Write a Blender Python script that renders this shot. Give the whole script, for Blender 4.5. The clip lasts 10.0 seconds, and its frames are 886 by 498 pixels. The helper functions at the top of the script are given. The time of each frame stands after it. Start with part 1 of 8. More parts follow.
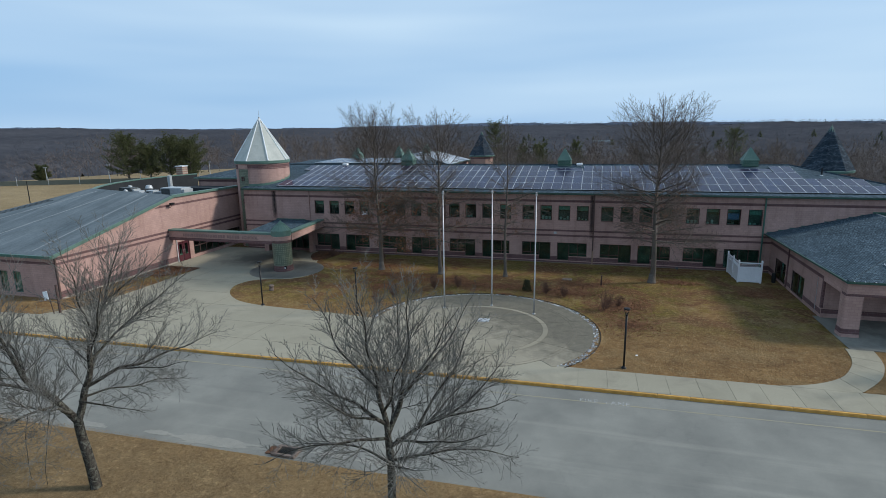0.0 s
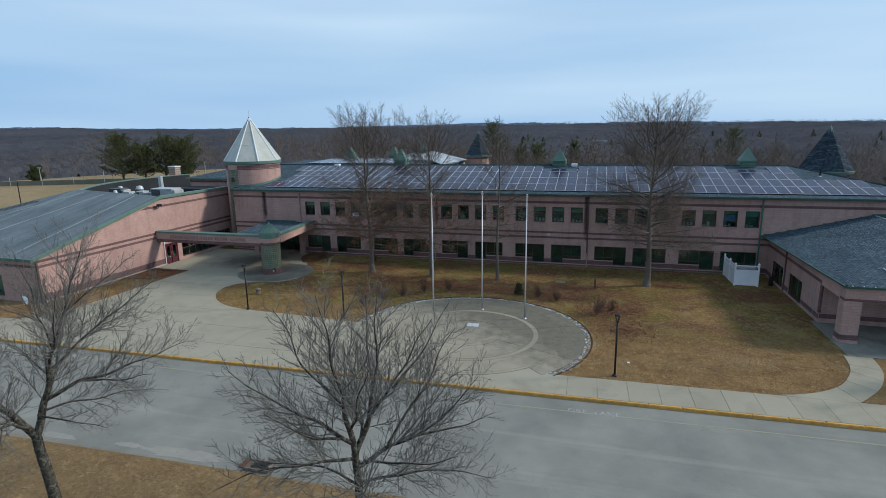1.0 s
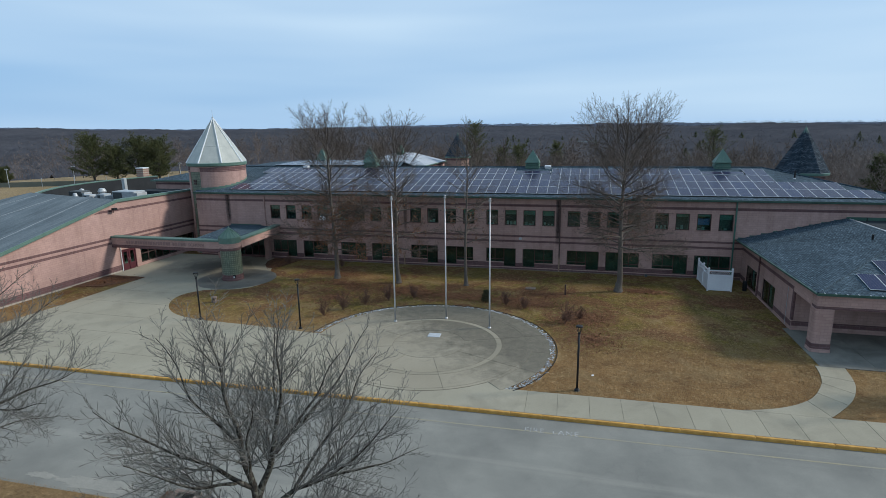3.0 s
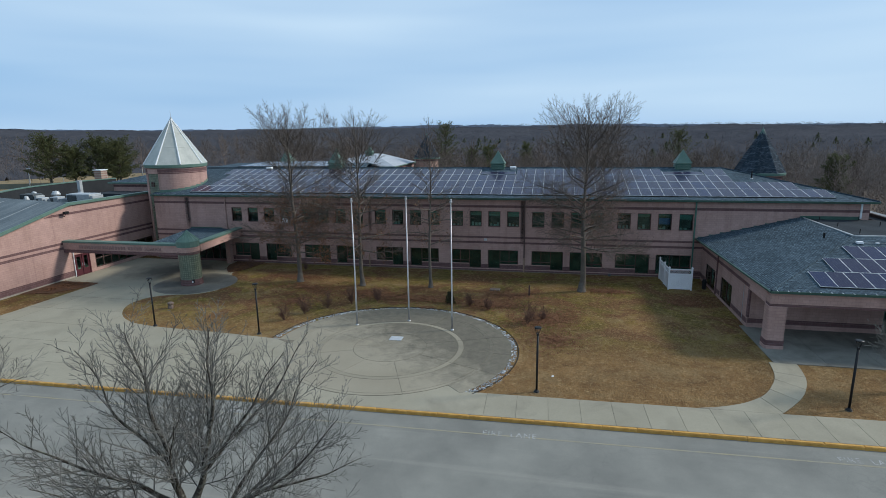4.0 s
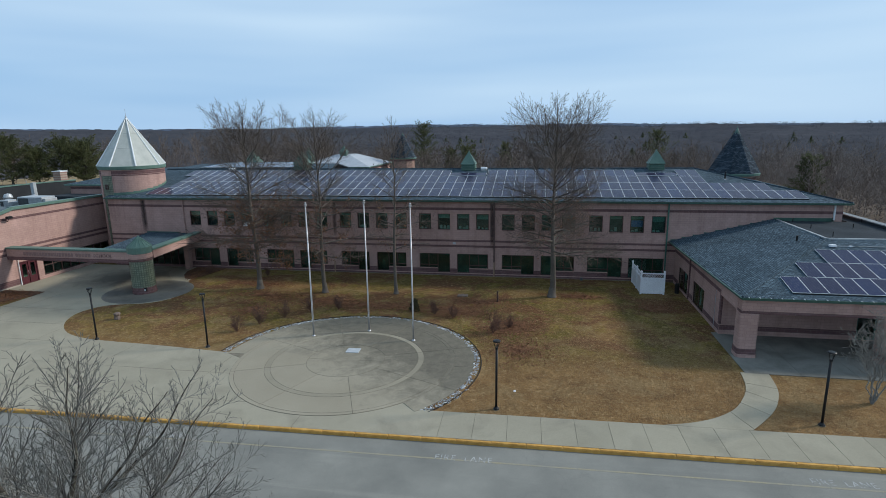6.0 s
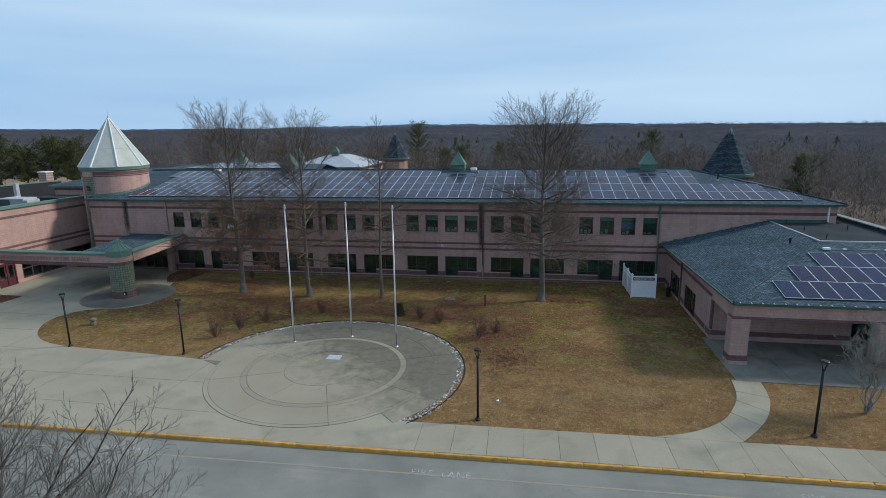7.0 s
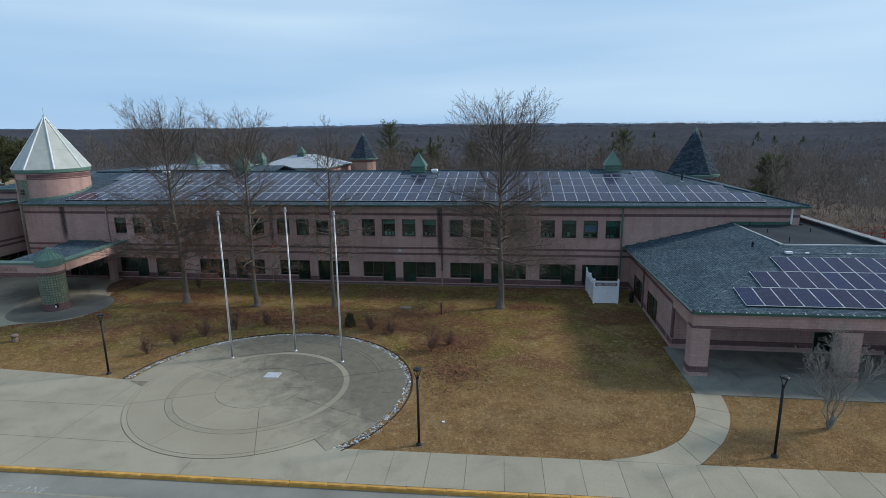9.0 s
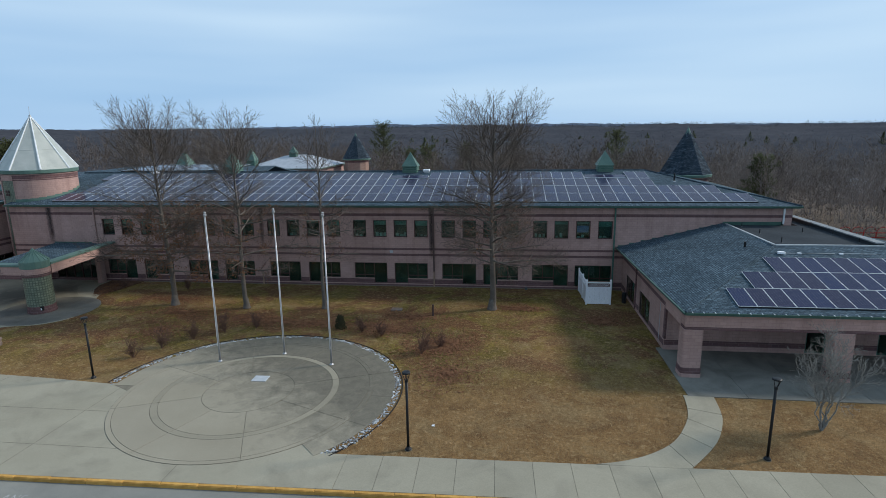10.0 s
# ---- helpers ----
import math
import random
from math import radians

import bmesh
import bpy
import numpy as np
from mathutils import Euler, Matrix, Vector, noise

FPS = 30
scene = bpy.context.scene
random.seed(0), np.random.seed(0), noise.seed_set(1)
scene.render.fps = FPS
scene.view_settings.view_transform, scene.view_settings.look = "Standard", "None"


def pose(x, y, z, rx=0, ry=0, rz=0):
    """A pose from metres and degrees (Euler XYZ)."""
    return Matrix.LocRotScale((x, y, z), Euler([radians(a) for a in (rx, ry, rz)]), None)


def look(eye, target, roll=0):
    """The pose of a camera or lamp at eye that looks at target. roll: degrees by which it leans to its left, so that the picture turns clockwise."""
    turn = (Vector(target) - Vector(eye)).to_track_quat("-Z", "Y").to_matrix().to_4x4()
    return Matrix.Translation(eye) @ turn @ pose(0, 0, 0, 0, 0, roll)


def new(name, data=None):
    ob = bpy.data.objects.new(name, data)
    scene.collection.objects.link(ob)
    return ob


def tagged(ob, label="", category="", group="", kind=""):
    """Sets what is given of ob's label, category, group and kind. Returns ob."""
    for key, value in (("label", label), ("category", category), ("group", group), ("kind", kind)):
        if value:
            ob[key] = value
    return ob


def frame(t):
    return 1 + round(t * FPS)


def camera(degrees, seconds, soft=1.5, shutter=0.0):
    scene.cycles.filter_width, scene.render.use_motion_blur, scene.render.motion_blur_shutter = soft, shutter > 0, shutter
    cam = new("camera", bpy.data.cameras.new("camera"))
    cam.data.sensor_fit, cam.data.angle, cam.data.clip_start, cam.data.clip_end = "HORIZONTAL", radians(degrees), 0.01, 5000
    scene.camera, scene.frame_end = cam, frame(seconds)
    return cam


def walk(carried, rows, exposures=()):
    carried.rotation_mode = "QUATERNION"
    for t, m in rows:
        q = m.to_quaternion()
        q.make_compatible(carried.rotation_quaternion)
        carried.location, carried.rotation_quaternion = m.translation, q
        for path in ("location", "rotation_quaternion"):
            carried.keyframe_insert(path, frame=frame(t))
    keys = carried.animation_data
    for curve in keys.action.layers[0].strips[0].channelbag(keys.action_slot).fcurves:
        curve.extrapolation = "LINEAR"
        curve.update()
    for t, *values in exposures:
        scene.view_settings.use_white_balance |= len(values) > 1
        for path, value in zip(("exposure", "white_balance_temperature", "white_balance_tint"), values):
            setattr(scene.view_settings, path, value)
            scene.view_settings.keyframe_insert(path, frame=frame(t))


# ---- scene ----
cam = camera(78.0, 10.0, soft=0.5)
PATH = [
    (0, (0.166, -0.133, 14.262), (-0.369, 1.746, 13.838), -0.9),
    (0.5, (0.379, 0.363, 14.287), (-0.157, 2.243, 13.862), -0.9),
    (1, (0.712, 1.125, 14.279), (0.177, 3.005, 13.854), -0.9),
    (1.5, (0.949, 2.016, 14.308), (0.414, 3.896, 13.883), -0.9),
    (2, (1.258, 2.654, 14.304), (0.723, 4.534, 13.88), -0.9),
    (3.5, (2.489, 3.737, 14.233), (2.045, 5.641, 13.811), -0.8),
    (4, (2.852, 4.031, 14.231), (2.455, 5.946, 13.81), -0.8),
    (4.5, (3.155, 4.596, 14.232), (2.781, 6.515, 13.811), -0.8),
    (5, (3.436, 5.163, 14.237), (3.079, 7.085, 13.815), -0.8),
    (5.5, (3.729, 5.735, 14.24), (3.384, 7.659, 13.817), -0.8),
    (7, (4.737, 7.546, 14.245), (4.409, 9.473, 13.821), -0.8),
    (7.5, (5.119, 8.172, 14.252), (4.807, 10.101, 13.827), -0.8),
    (8, (5.547, 8.821, 14.254), (5.266, 10.755, 13.828), -0.8),
    (8.5, (5.931, 9.533, 14.248), (5.664, 11.469, 13.822), -0.8),
    (9, (6.27, 10.031, 14.245), (6.021, 11.969, 13.819), -0.8),
    (9.5, (6.432, 10.349, 14.233), (6.196, 12.289, 13.807), -0.8),
    (10, (6.461, 10.434, 14.204), (6.232, 12.375, 13.779), -0.8),
]
walk(cam, [(t, look(eye, target, roll)) for t, eye, target, roll in PATH])
# ---- daylight: hazy winter sun from the east, over the building's shoulder ----
SUN_DIR = Vector((5.9, 2.1, 3.9)).normalized()
SUN_EL = math.asin(SUN_DIR.z)
SUN_AZ = math.atan2(SUN_DIR.x, SUN_DIR.y)
world = bpy.data.worlds.new("sky_world")
scene.world = world
world.use_nodes = True
wn, wl = world.node_tree.nodes, world.node_tree.links
wn.clear()
w_out = wn.new("ShaderNodeOutputWorld")
w_bg = wn.new("ShaderNodeBackground")
w_sky = wn.new("ShaderNodeTexSky")
w_sky.sky_type = "NISHITA"
w_sky.sun_disc = False
w_sky.sun_elevation, w_sky.sun_rotation = SUN_EL, SUN_AZ
w_sky.air_density, w_sky.dust_density, w_sky.ozone_density = 1.0, 0.6, 2.0
w_co = wn.new("ShaderNodeTexCoord")
w_sep = wn.new("ShaderNodeSeparateXYZ")
wl.new(w_co.outputs["Generated"], w_sep.inputs[0])
w_map = wn.new("ShaderNodeMapping")
w_map.inputs["Scale"].default_value = (0.8, 0.8, 8.0)
w_noise = wn.new("ShaderNodeTexNoise")
w_noise.inputs["Scale"].default_value = 1.5
w_noise.inputs["Detail"].default_value = 2.5
w_noise.inputs["Roughness"].default_value = 0.45
# thin cloud thickens towards the sun and with height
w_dot = wn.new("ShaderNodeVectorMath")
w_dot.operation = "DOT_PRODUCT"
w_dot.inputs[1].default_value = (0.07, 0.0, -0.08)
w_sum = wn.new("ShaderNodeMath")
w_ramp = wn.new("ShaderNodeValToRGB")
w_ramp.color_ramp.elements[0].position, w_ramp.color_ramp.elements[1].position = 0.30, 0.86
w_ramp.color_ramp.elements[0].color = (0.0, 0.0, 0.0, 1)
w_ramp.color_ramp.elements[1].color = (0.9, 0.9, 0.9, 1)
w_mix = wn.new("ShaderNodeMix")
w_mix.data_type = "RGBA"
w_mix.inputs["B"].default_value = (5.08, 6.72, 8.3, 1)
wl.new(w_co.outputs["Generated"], w_map.inputs["Vector"])
wl.new(w_map.outputs["Vector"], w_noise.inputs["Vector"])
wl.new(w_co.outputs["Generated"], w_dot.inputs[0])
wl.new(w_noise.outputs["Fac"], w_sum.inputs[0])
w_rise = wn.new("ShaderNodeMapRange")
w_rise.inputs["From Max"].default_value, w_rise.inputs["To Max"].default_value = 0.25, 0.24
wl.new(w_sep.outputs["Z"], w_rise.inputs["Value"])
w_both = wn.new("ShaderNodeMath")
wl.new(w_dot.outputs["Value"], w_both.inputs[0])
wl.new(w_rise.outputs[0], w_both.inputs[1])
wl.new(w_both.outputs[0], w_sum.inputs[1])
wl.new(w_sum.outputs[0], w_ramp.inputs["Fac"])
wl.new(w_ramp.outputs["Color"], w_mix.inputs["Factor"])
w_low = wn.new("ShaderNodeMapRange")
w_low.inputs["From Min"].default_value, w_low.inputs["From Max"].default_value = 0.0, 0.45
w_low.inputs["To Min"].default_value, w_low.inputs["To Max"].default_value = 0.92, 0.5
wl.new(w_sep.outputs["Z"], w_low.inputs["Value"])
w_haze = wn.new("ShaderNodeMix")
w_haze.data_type = "RGBA"
w_haze.inputs["B"].default_value = (2.4, 4.4, 7.2, 1)
wl.new(w_low.outputs[0], w_haze.inputs["Factor"])
wl.new(w_sky.outputs["Color"], w_haze.inputs["A"])
wl.new(w_haze.outputs["Result"], w_mix.inputs["A"])
wl.new(w_mix.outputs["Result"], w_bg.inputs["Color"])
w_bg.inputs["Strength"].default_value = 0.115
wl.new(w_bg.outputs["Background"], w_out.inputs["Surface"])
sun_data = bpy.data.lights.new("sun", "SUN")
sun_data.energy, sun_data.angle, sun_data.color = 3.15, radians(8.0), (1.0, 0.94, 0.85)
sun = new("sun", sun_data)
sun.matrix_world = look(SUN_DIR * 100, (0, 0, 0))
scene.view_settings.exposure = 0.0
# ---- materials ----
def ramp(nt, pairs, src):
    r = nt.nodes.new("ShaderNodeValToRGB")
    el = r.color_ramp.elements
    while len(el) < len(pairs):
        el.new(0.5)
    for e, (p, c) in zip(el, pairs):
        e.position, e.color = p, (*c, 1)
    nt.links.new(src, r.inputs["Fac"])
    return r.outputs["Color"]


def noise_tex(nt, scale, detail=4.0, rough=0.55, vec=None, dist=0.0):
    n = nt.nodes.new("ShaderNodeTexNoise")
    n.inputs["Scale"].default_value, n.inputs["Detail"].default_value = scale, detail
    n.inputs["Roughness"].default_value, n.inputs["Distortion"].default_value = rough, dist
    if vec is not None:
        nt.links.new(vec, n.inputs["Vector"])
    return n.outputs["Fac"]


def blend(nt, a, b, fac, mode="MIX"):
    m = nt.nodes.new("ShaderNodeMix")
    m.data_type, m.blend_type = "RGBA", mode
    for key, v in (("A", a), ("B", b), ("Factor", fac)):
        if isinstance(v, (tuple, list)):
            m.inputs[key].default_value = (*v, 1)
        elif isinstance(v, (int, float)):
            m.inputs[key].default_value = v
        else:
            nt.links.new(v, m.inputs[key])
    return m.outputs["Result"]


def bump(nt, bsdf, height, strength=0.3, distance=0.02):
    b = nt.nodes.new("ShaderNodeBump")
    b.inputs["Strength"].default_value, b.inputs["Distance"].default_value = strength, distance
    nt.links.new(height, b.inputs["Height"])
    nt.links.new(b.outputs["Normal"], bsdf.inputs["Normal"])


def start(name, rough=0.7, metal=0.0, spec=0.5):
    m = bpy.data.materials.new(name)
    m.use_nodes = True
    nt = m.node_tree
    b = nt.nodes["Principled BSDF"]
    b.inputs["Roughness"].default_value, b.inputs["Metallic"].default_value = rough, metal
    b.inputs["Specular IOR Level"].default_value = spec
    return m, nt, b


def coords(nt, kind="Object", scale=None, rot=None):
    c = nt.nodes.new("ShaderNodeTexCoord").outputs[kind]
    if scale or rot:
        mp = nt.nodes.new("ShaderNodeMapping")
        if scale:
            mp.inputs["Scale"].default_value = scale
        if rot:
            mp.inputs["Rotation"].default_value = rot
        nt.links.new(c, mp.inputs["Vector"])
        return mp.outputs["Vector"]
    return c


def mottled(name, c1, c2, scale=3.0, rough=0.7, metal=0.0, bump_s=0.15, fine=60.0, spec=0.25, per_object=0.0):
    """Two tones mixed at a coarse and a fine scale, with a light relief."""
    m, nt, b = start(name, rough, metal, spec)
    v = coords(nt)
    a = ramp(nt, ((0.3, c1), (0.72, c2)), noise_tex(nt, scale, 5, 0.6, v))
    f = noise_tex(nt, fine, 3, 0.6, v)
    col = blend(nt, a, ramp(nt, ((0.3, (0.72, 0.72, 0.72)), (0.7, (1.15, 1.15, 1.15))), f), 0.6, "MULTIPLY")
    if per_object:
        o = nt.nodes.new("ShaderNodeObjectInfo").outputs["Random"]
        lo, hi = 1 - per_object, 1 + per_object
        col = blend(nt, col, ramp(nt, ((0.0, (lo, lo, lo)), (1.0, (hi, hi, hi))), o), 1.0, "MULTIPLY")
    nt.links.new(col, b.inputs["Base Color"])
    if bump_s:
        bump(nt, b, f, bump_s, 0.01)
    return m


def block_wall(name, c1, c2, mortar):
    """Split-face concrete block in courses of 0.2 m."""
    m, nt, b = start(name, 0.88, 0, 0.25)
    geo = nt.nodes.new("ShaderNodeNewGeometry")
    sep = nt.nodes.new("ShaderNodeSeparateXYZ")
    nt.links.new(geo.outputs["Position"], sep.inputs[0])
    add = nt.nodes.new("ShaderNodeMath")
    nt.links.new(sep.outputs["X"], add.inputs[0])
    nt.links.new(sep.outputs["Y"], add.inputs[1])
    com = nt.nodes.new("ShaderNodeCombineXYZ")
    nt.links.new(add.outputs[0], com.inputs["X"])
    nt.links.new(sep.outputs["Z"], com.inputs["Y"])
    br = nt.nodes.new("ShaderNodeTexBrick")
    br.inputs["Scale"].default_value = 1.0
    br.inputs["Brick Width"].default_value, br.inputs["Row Height"].default_value = 0.4, 0.2
    br.inputs["Mortar Size"].default_value = 0.011
    br.inputs["Color1"].default_value, br.inputs["Color2"].default_value = (*c1, 1), (*c2, 1)
    br.inputs["Mortar"].default_value = (*mortar, 1)
    nt.links.new(com.outputs[0], br.inputs["Vector"])
    big = noise_tex(nt, 0.35, 5, 0.6, geo.outputs["Position"])
    streak = noise_tex(nt, 1.0, 4, 0.6, coords(nt, "Object", (1.6, 1.6, 0.12)))
    col = blend(nt, br.outputs["Color"], ramp(nt, ((0.3, (0.82, 0.81, 0.80)), (0.7, (1.1, 1.1, 1.1))), big), 0.9, "MULTIPLY")
    col = blend(nt, col, ramp(nt, ((0.32, (0.74, 0.72, 0.72)), (0.5, (1, 1, 1))), streak), 0.6, "MULTIPLY")
    fine = noise_tex(nt, 30, 4, 0.7, geo.outputs["Position"])
    col = blend(nt, col, ramp(nt, ((0.25, (0.75, 0.75, 0.75)), (0.75, (1.2, 1.2, 1.2))), fine), 0.5, "MULTIPLY")
    nt.links.new(col, b.inputs["Base Color"])
    h = blend(nt, br.outputs["Fac"], fine, 0.5, "ADD")
    bump(nt, b, fine, 0.5, 0.02)
    return m


def shingle(name, c1, c2, c3, slope_axis):
    """Asphalt shingles in courses of 0.14 m that run across the slope."""
    m, nt, b = start(name, 0.95, 0, 0.08)
    geo = nt.nodes.new("ShaderNodeNewGeometry")
    sep = nt.nodes.new("ShaderNodeSeparateXYZ")
    nt.links.new(geo.outputs["Position"], sep.inputs[0])
    com = nt.nodes.new("ShaderNodeCombineXYZ")
    across, up = {"y": ("X", "Y"), "x": ("Y", "X"), "z": ("X", "Z")}[slope_axis]
    nt.links.new(sep.outputs[across], com.inputs["X"])
    nt.links.new(sep.outputs[up], com.inputs["Y"])
    br = nt.nodes.new("ShaderNodeTexBrick")
    br.inputs["Scale"].default_value = 1.0
    br.inputs["Brick Width"].default_value, br.inputs["Row Height"].default_value = 0.26, 0.14
    br.inputs["Mortar Size"].default_value, br.inputs["Bias"].default_value = 0.018, -0.1
    br.inputs["Color1"].default_value, br.inputs["Color2"].default_value = (*c1, 1), (*c2, 1)
    br.inputs["Mortar"].default_value = (*c3, 1)
    nt.links.new(com.outputs[0], br.inputs["Vector"])
    n1 = noise_tex(nt, 0.5, 5, 0.6, geo.outputs["Position"])
    n2 = noise_tex(nt, 7.0, 4, 0.75, geo.outputs["Position"])
    col = blend(nt, br.outputs["Color"], ramp(nt, ((0.3, (0.75, 0.78, 0.78)), (0.7, (1.2, 1.2, 1.2))), n1), 0.8, "MULTIPLY")
    col = blend(nt, col, ramp(nt, ((0.32, (0.45, 0.47, 0.5)), (0.68, (1.6, 1.6, 1.6))), n2), 0.85, "MULTIPLY")
    nt.links.new(col, b.inputs["Base Color"])
    bump(nt, b, br.outputs["Fac"], 0.6, -0.012)
    return m


def streaked_roof():
    """Weathered grey shingles with pale streaks that run down the slope."""
    m, nt, b = start("grey_wing_shingle", 0.95, 0, 0.1)
    geo = nt.nodes.new("ShaderNodeNewGeometry").outputs["Position"]
    mp = nt.nodes.new("ShaderNodeMapping")
    mp.inputs["Scale"].default_value = (1.3, 0.07, 0.3)
    nt.links.new(geo, mp.inputs["Vector"])
    a = ramp(nt, ((0.3, (0.085, 0.108, 0.122)), (0.72, (0.17, 0.198, 0.213))), noise_tex(nt, 1.0, 6, 0.7, mp.outputs["Vector"]))
    n1 = noise_tex(nt, 0.25, 5, 0.6, geo)
    col = blend(nt, a, ramp(nt, ((0.3, (0.75, 0.77, 0.78)), (0.7, (1.2, 1.2, 1.2))), n1), 0.8, "MULTIPLY")
    f = noise_tex(nt, 6, 5, 0.75, geo)
    col = blend(nt, col, ramp(nt, ((0.3, (0.65, 0.66, 0.68)), (0.7, (1.3, 1.3, 1.3))), f), 0.7, "MULTIPLY")
    nt.links.new(col, b.inputs["Base Color"])
    bump(nt, b, f, 0.4, 0.01)
    return m


def bark():
    """Furrowed dark bark with pale lichen in flecks and patches."""
    m, nt, b = start("lichened_bark", 0.95, 0, 0.1)
    v = coords(nt, "Object", (1, 1, 0.4))
    fur = noise_tex(nt, 14, 5, 0.7, v, 0.5)
    col = ramp(nt, ((0.38, (0.022, 0.019, 0.016)), (0.62, (0.085, 0.077, 0.066))), fur)
    lich = ramp(nt, ((0.50, (0, 0, 0)), (0.60, (1, 1, 1))), noise_tex(nt, 6.0, 6, 0.75, coords(nt), 0.6))
    col = blend(nt, col, ramp(nt, ((0.3, (0.12, 0.125, 0.10)), (0.7, (0.21, 0.215, 0.185))), noise_tex(nt, 1.1, 3, 0.6, coords(nt))), blend(nt, (0, 0, 0), lich, 0.8))
    nt.links.new(col, b.inputs["Base Color"])
    bump(nt, b, fur, 0.9, 0.03)
    return m


M_ROOFGREY = streaked_roof()
M_LETTERS = mottled("dull_letter", (0.23, 0.15, 0.14), (0.30, 0.20, 0.185), 3, 0.8)
M_PINK = block_wall("pink_block", (0.442, 0.292, 0.257), (0.392, 0.257, 0.231), (0.33, 0.22, 0.2))
M_BRICK = block_wall("tan_brick", (0.33, 0.21, 0.17), (0.27, 0.17, 0.14), (0.36, 0.30, 0.26))
M_MAROON = block_wall("maroon_block", (0.155, 0.085, 0.085), (0.12, 0.068, 0.07), (0.19, 0.13, 0.13))
M_GREEN = mottled("green_metal", (0.085, 0.155, 0.13), (0.125, 0.205, 0.172), 1.5, 0.5, 0.0, 0.05, 25)
M_GUTTER = mottled("green_gutter", (0.04, 0.09, 0.073), (0.062, 0.125, 0.10), 1.5, 0.5, 0.0, 0.05, 25)
M_GREEN_DK = mottled("green_metal_dark", (0.05, 0.13, 0.105), (0.075, 0.17, 0.135), 1.5, 0.5, 0.0, 0.05, 25)
M_SHINGLE = shingle("slate_green_shingle", (0.043, 0.066, 0.085), (0.105, 0.146, 0.178), (0.024, 0.037, 0.049), "y")
M_SHINGLE_X = shingle("slate_green_shingle_x", (0.043, 0.066, 0.085), (0.105, 0.146, 0.178), (0.024, 0.037, 0.049), "x")
M_PARAPET = mottled("black_parapet_membrane", (0.018, 0.021, 0.025), (0.03, 0.034, 0.038), 0.4, 0.8, 0, 0.1, 8)
M_MEMBRANE = mottled("black_roof_membrane", (0.030, 0.037, 0.044), (0.050, 0.059, 0.068), 0.4, 0.95, 0, 0.1, 8, 0.05)
M_WHITEROOF = mottled("pale_metal_roof", (0.31, 0.34, 0.38), (0.42, 0.45, 0.49), 0.8, 0.6, 0, 0.05, 8)
M_FRAME = mottled("dark_bronze_frame", (0.075, 0.047, 0.043), (0.10, 0.064, 0.058), 2, 0.5, 0.1, 0.0)
M_WHITE = mottled("white_vinyl", (0.72, 0.74, 0.78), (0.80, 0.82, 0.85), 1.2, 0.45, 0, 0.03, 30)
M_RIB = mottled("white_rib", (0.62, 0.66, 0.68), (0.75, 0.78, 0.8), 1.2, 0.5, 0, 0.03, 30)
M_CONE = mottled("translucent_panel", (0.33, 0.36, 0.34), (0.47, 0.49, 0.46), 0.7, 0.45, 0, 0.04, 12)
M_REDDOOR = mottled("red_door", (0.065, 0.019, 0.026), (0.095, 0.028, 0.036), 2, 0.45, 0, 0.03)
M_ALU = mottled("brushed_aluminium", (0.36, 0.37, 0.39), (0.46, 0.47, 0.49), 2, 0.45, 0.5, 0.02)
M_BLACK = mottled("black_painted_metal", (0.012, 0.013, 0.015), (0.022, 0.023, 0.025), 4, 0.45, 0.2, 0.03)
M_LENS = mottled("frosted_lens", (0.25, 0.27, 0.28), (0.36, 0.38, 0.39), 8, 0.3)
M_GALV = mottled("galvanised_steel", (0.36, 0.39, 0.41), (0.48, 0.51, 0.53), 2.5, 0.5, 0.3, 0.03)
M_DUCT = mottled("dark_duct", (0.06, 0.07, 0.075), (0.10, 0.11, 0.115), 2.5, 0.6, 0.1, 0.03)
M_RUST = mottled("rusty_tan", (0.25, 0.16, 0.11), (0.38, 0.27, 0.2), 2.5, 0.7, 0.0, 0.03)
M_YELLOW = mottled("yellow_kerb_paint", (0.40, 0.21, 0.05), (0.62, 0.36, 0.10), 2.2, 0.8, 0, 0.15, 25, per_object=0.12)
M_KERB = mottled("worn_kerb_concrete", (0.30, 0.27, 0.23), (0.4, 0.36, 0.31), 2.2, 0.85, 0, 0.2, 25)
M_STONE = mottled("white_marble_riprap", (0.27, 0.285, 0.30), (0.60, 0.62, 0.63), 5, 0.8, 0, 0.3, 30, per_object=0.45)
M_PLAQUE = mottled("pale_granite", (0.36, 0.39, 0.42), (0.48, 0.51, 0.54), 3, 0.5, 0, 0.05)
M_BARK = bark()
M_TWIG = mottled("grey_twig", (0.075, 0.073, 0.067), (0.225, 0.223, 0.207), 0.8, 0.95, 0, 0.0, 10)
M_OAK_BARK = mottled("oak_bark", (0.085, 0.073, 0.062), (0.165, 0.144, 0.125), 0.5, 0.95, 0, 0.0, 8)
M_TWIG_OAK = mottled("brown_twig", (0.085, 0.068, 0.056), (0.15, 0.124, 0.106), 0.8, 0.95, 0, 0.0, 10)
M_LEAF = mottled("withered_leaf", (0.115, 0.050, 0.026), (0.24, 0.12, 0.062), 2.0, 0.9, 0, 0.0, 10)
M_MULCH = mottled("bark_mulch", (0.06, 0.03, 0.019), (0.17, 0.088, 0.05), 4.5, 0.95, 0, 0.9, 18)
M_NEEDLE = mottled("pine_needles", (0.036, 0.047, 0.019), (0.105, 0.112, 0.047), 0.35, 0.9, 0, 0.0, 6)
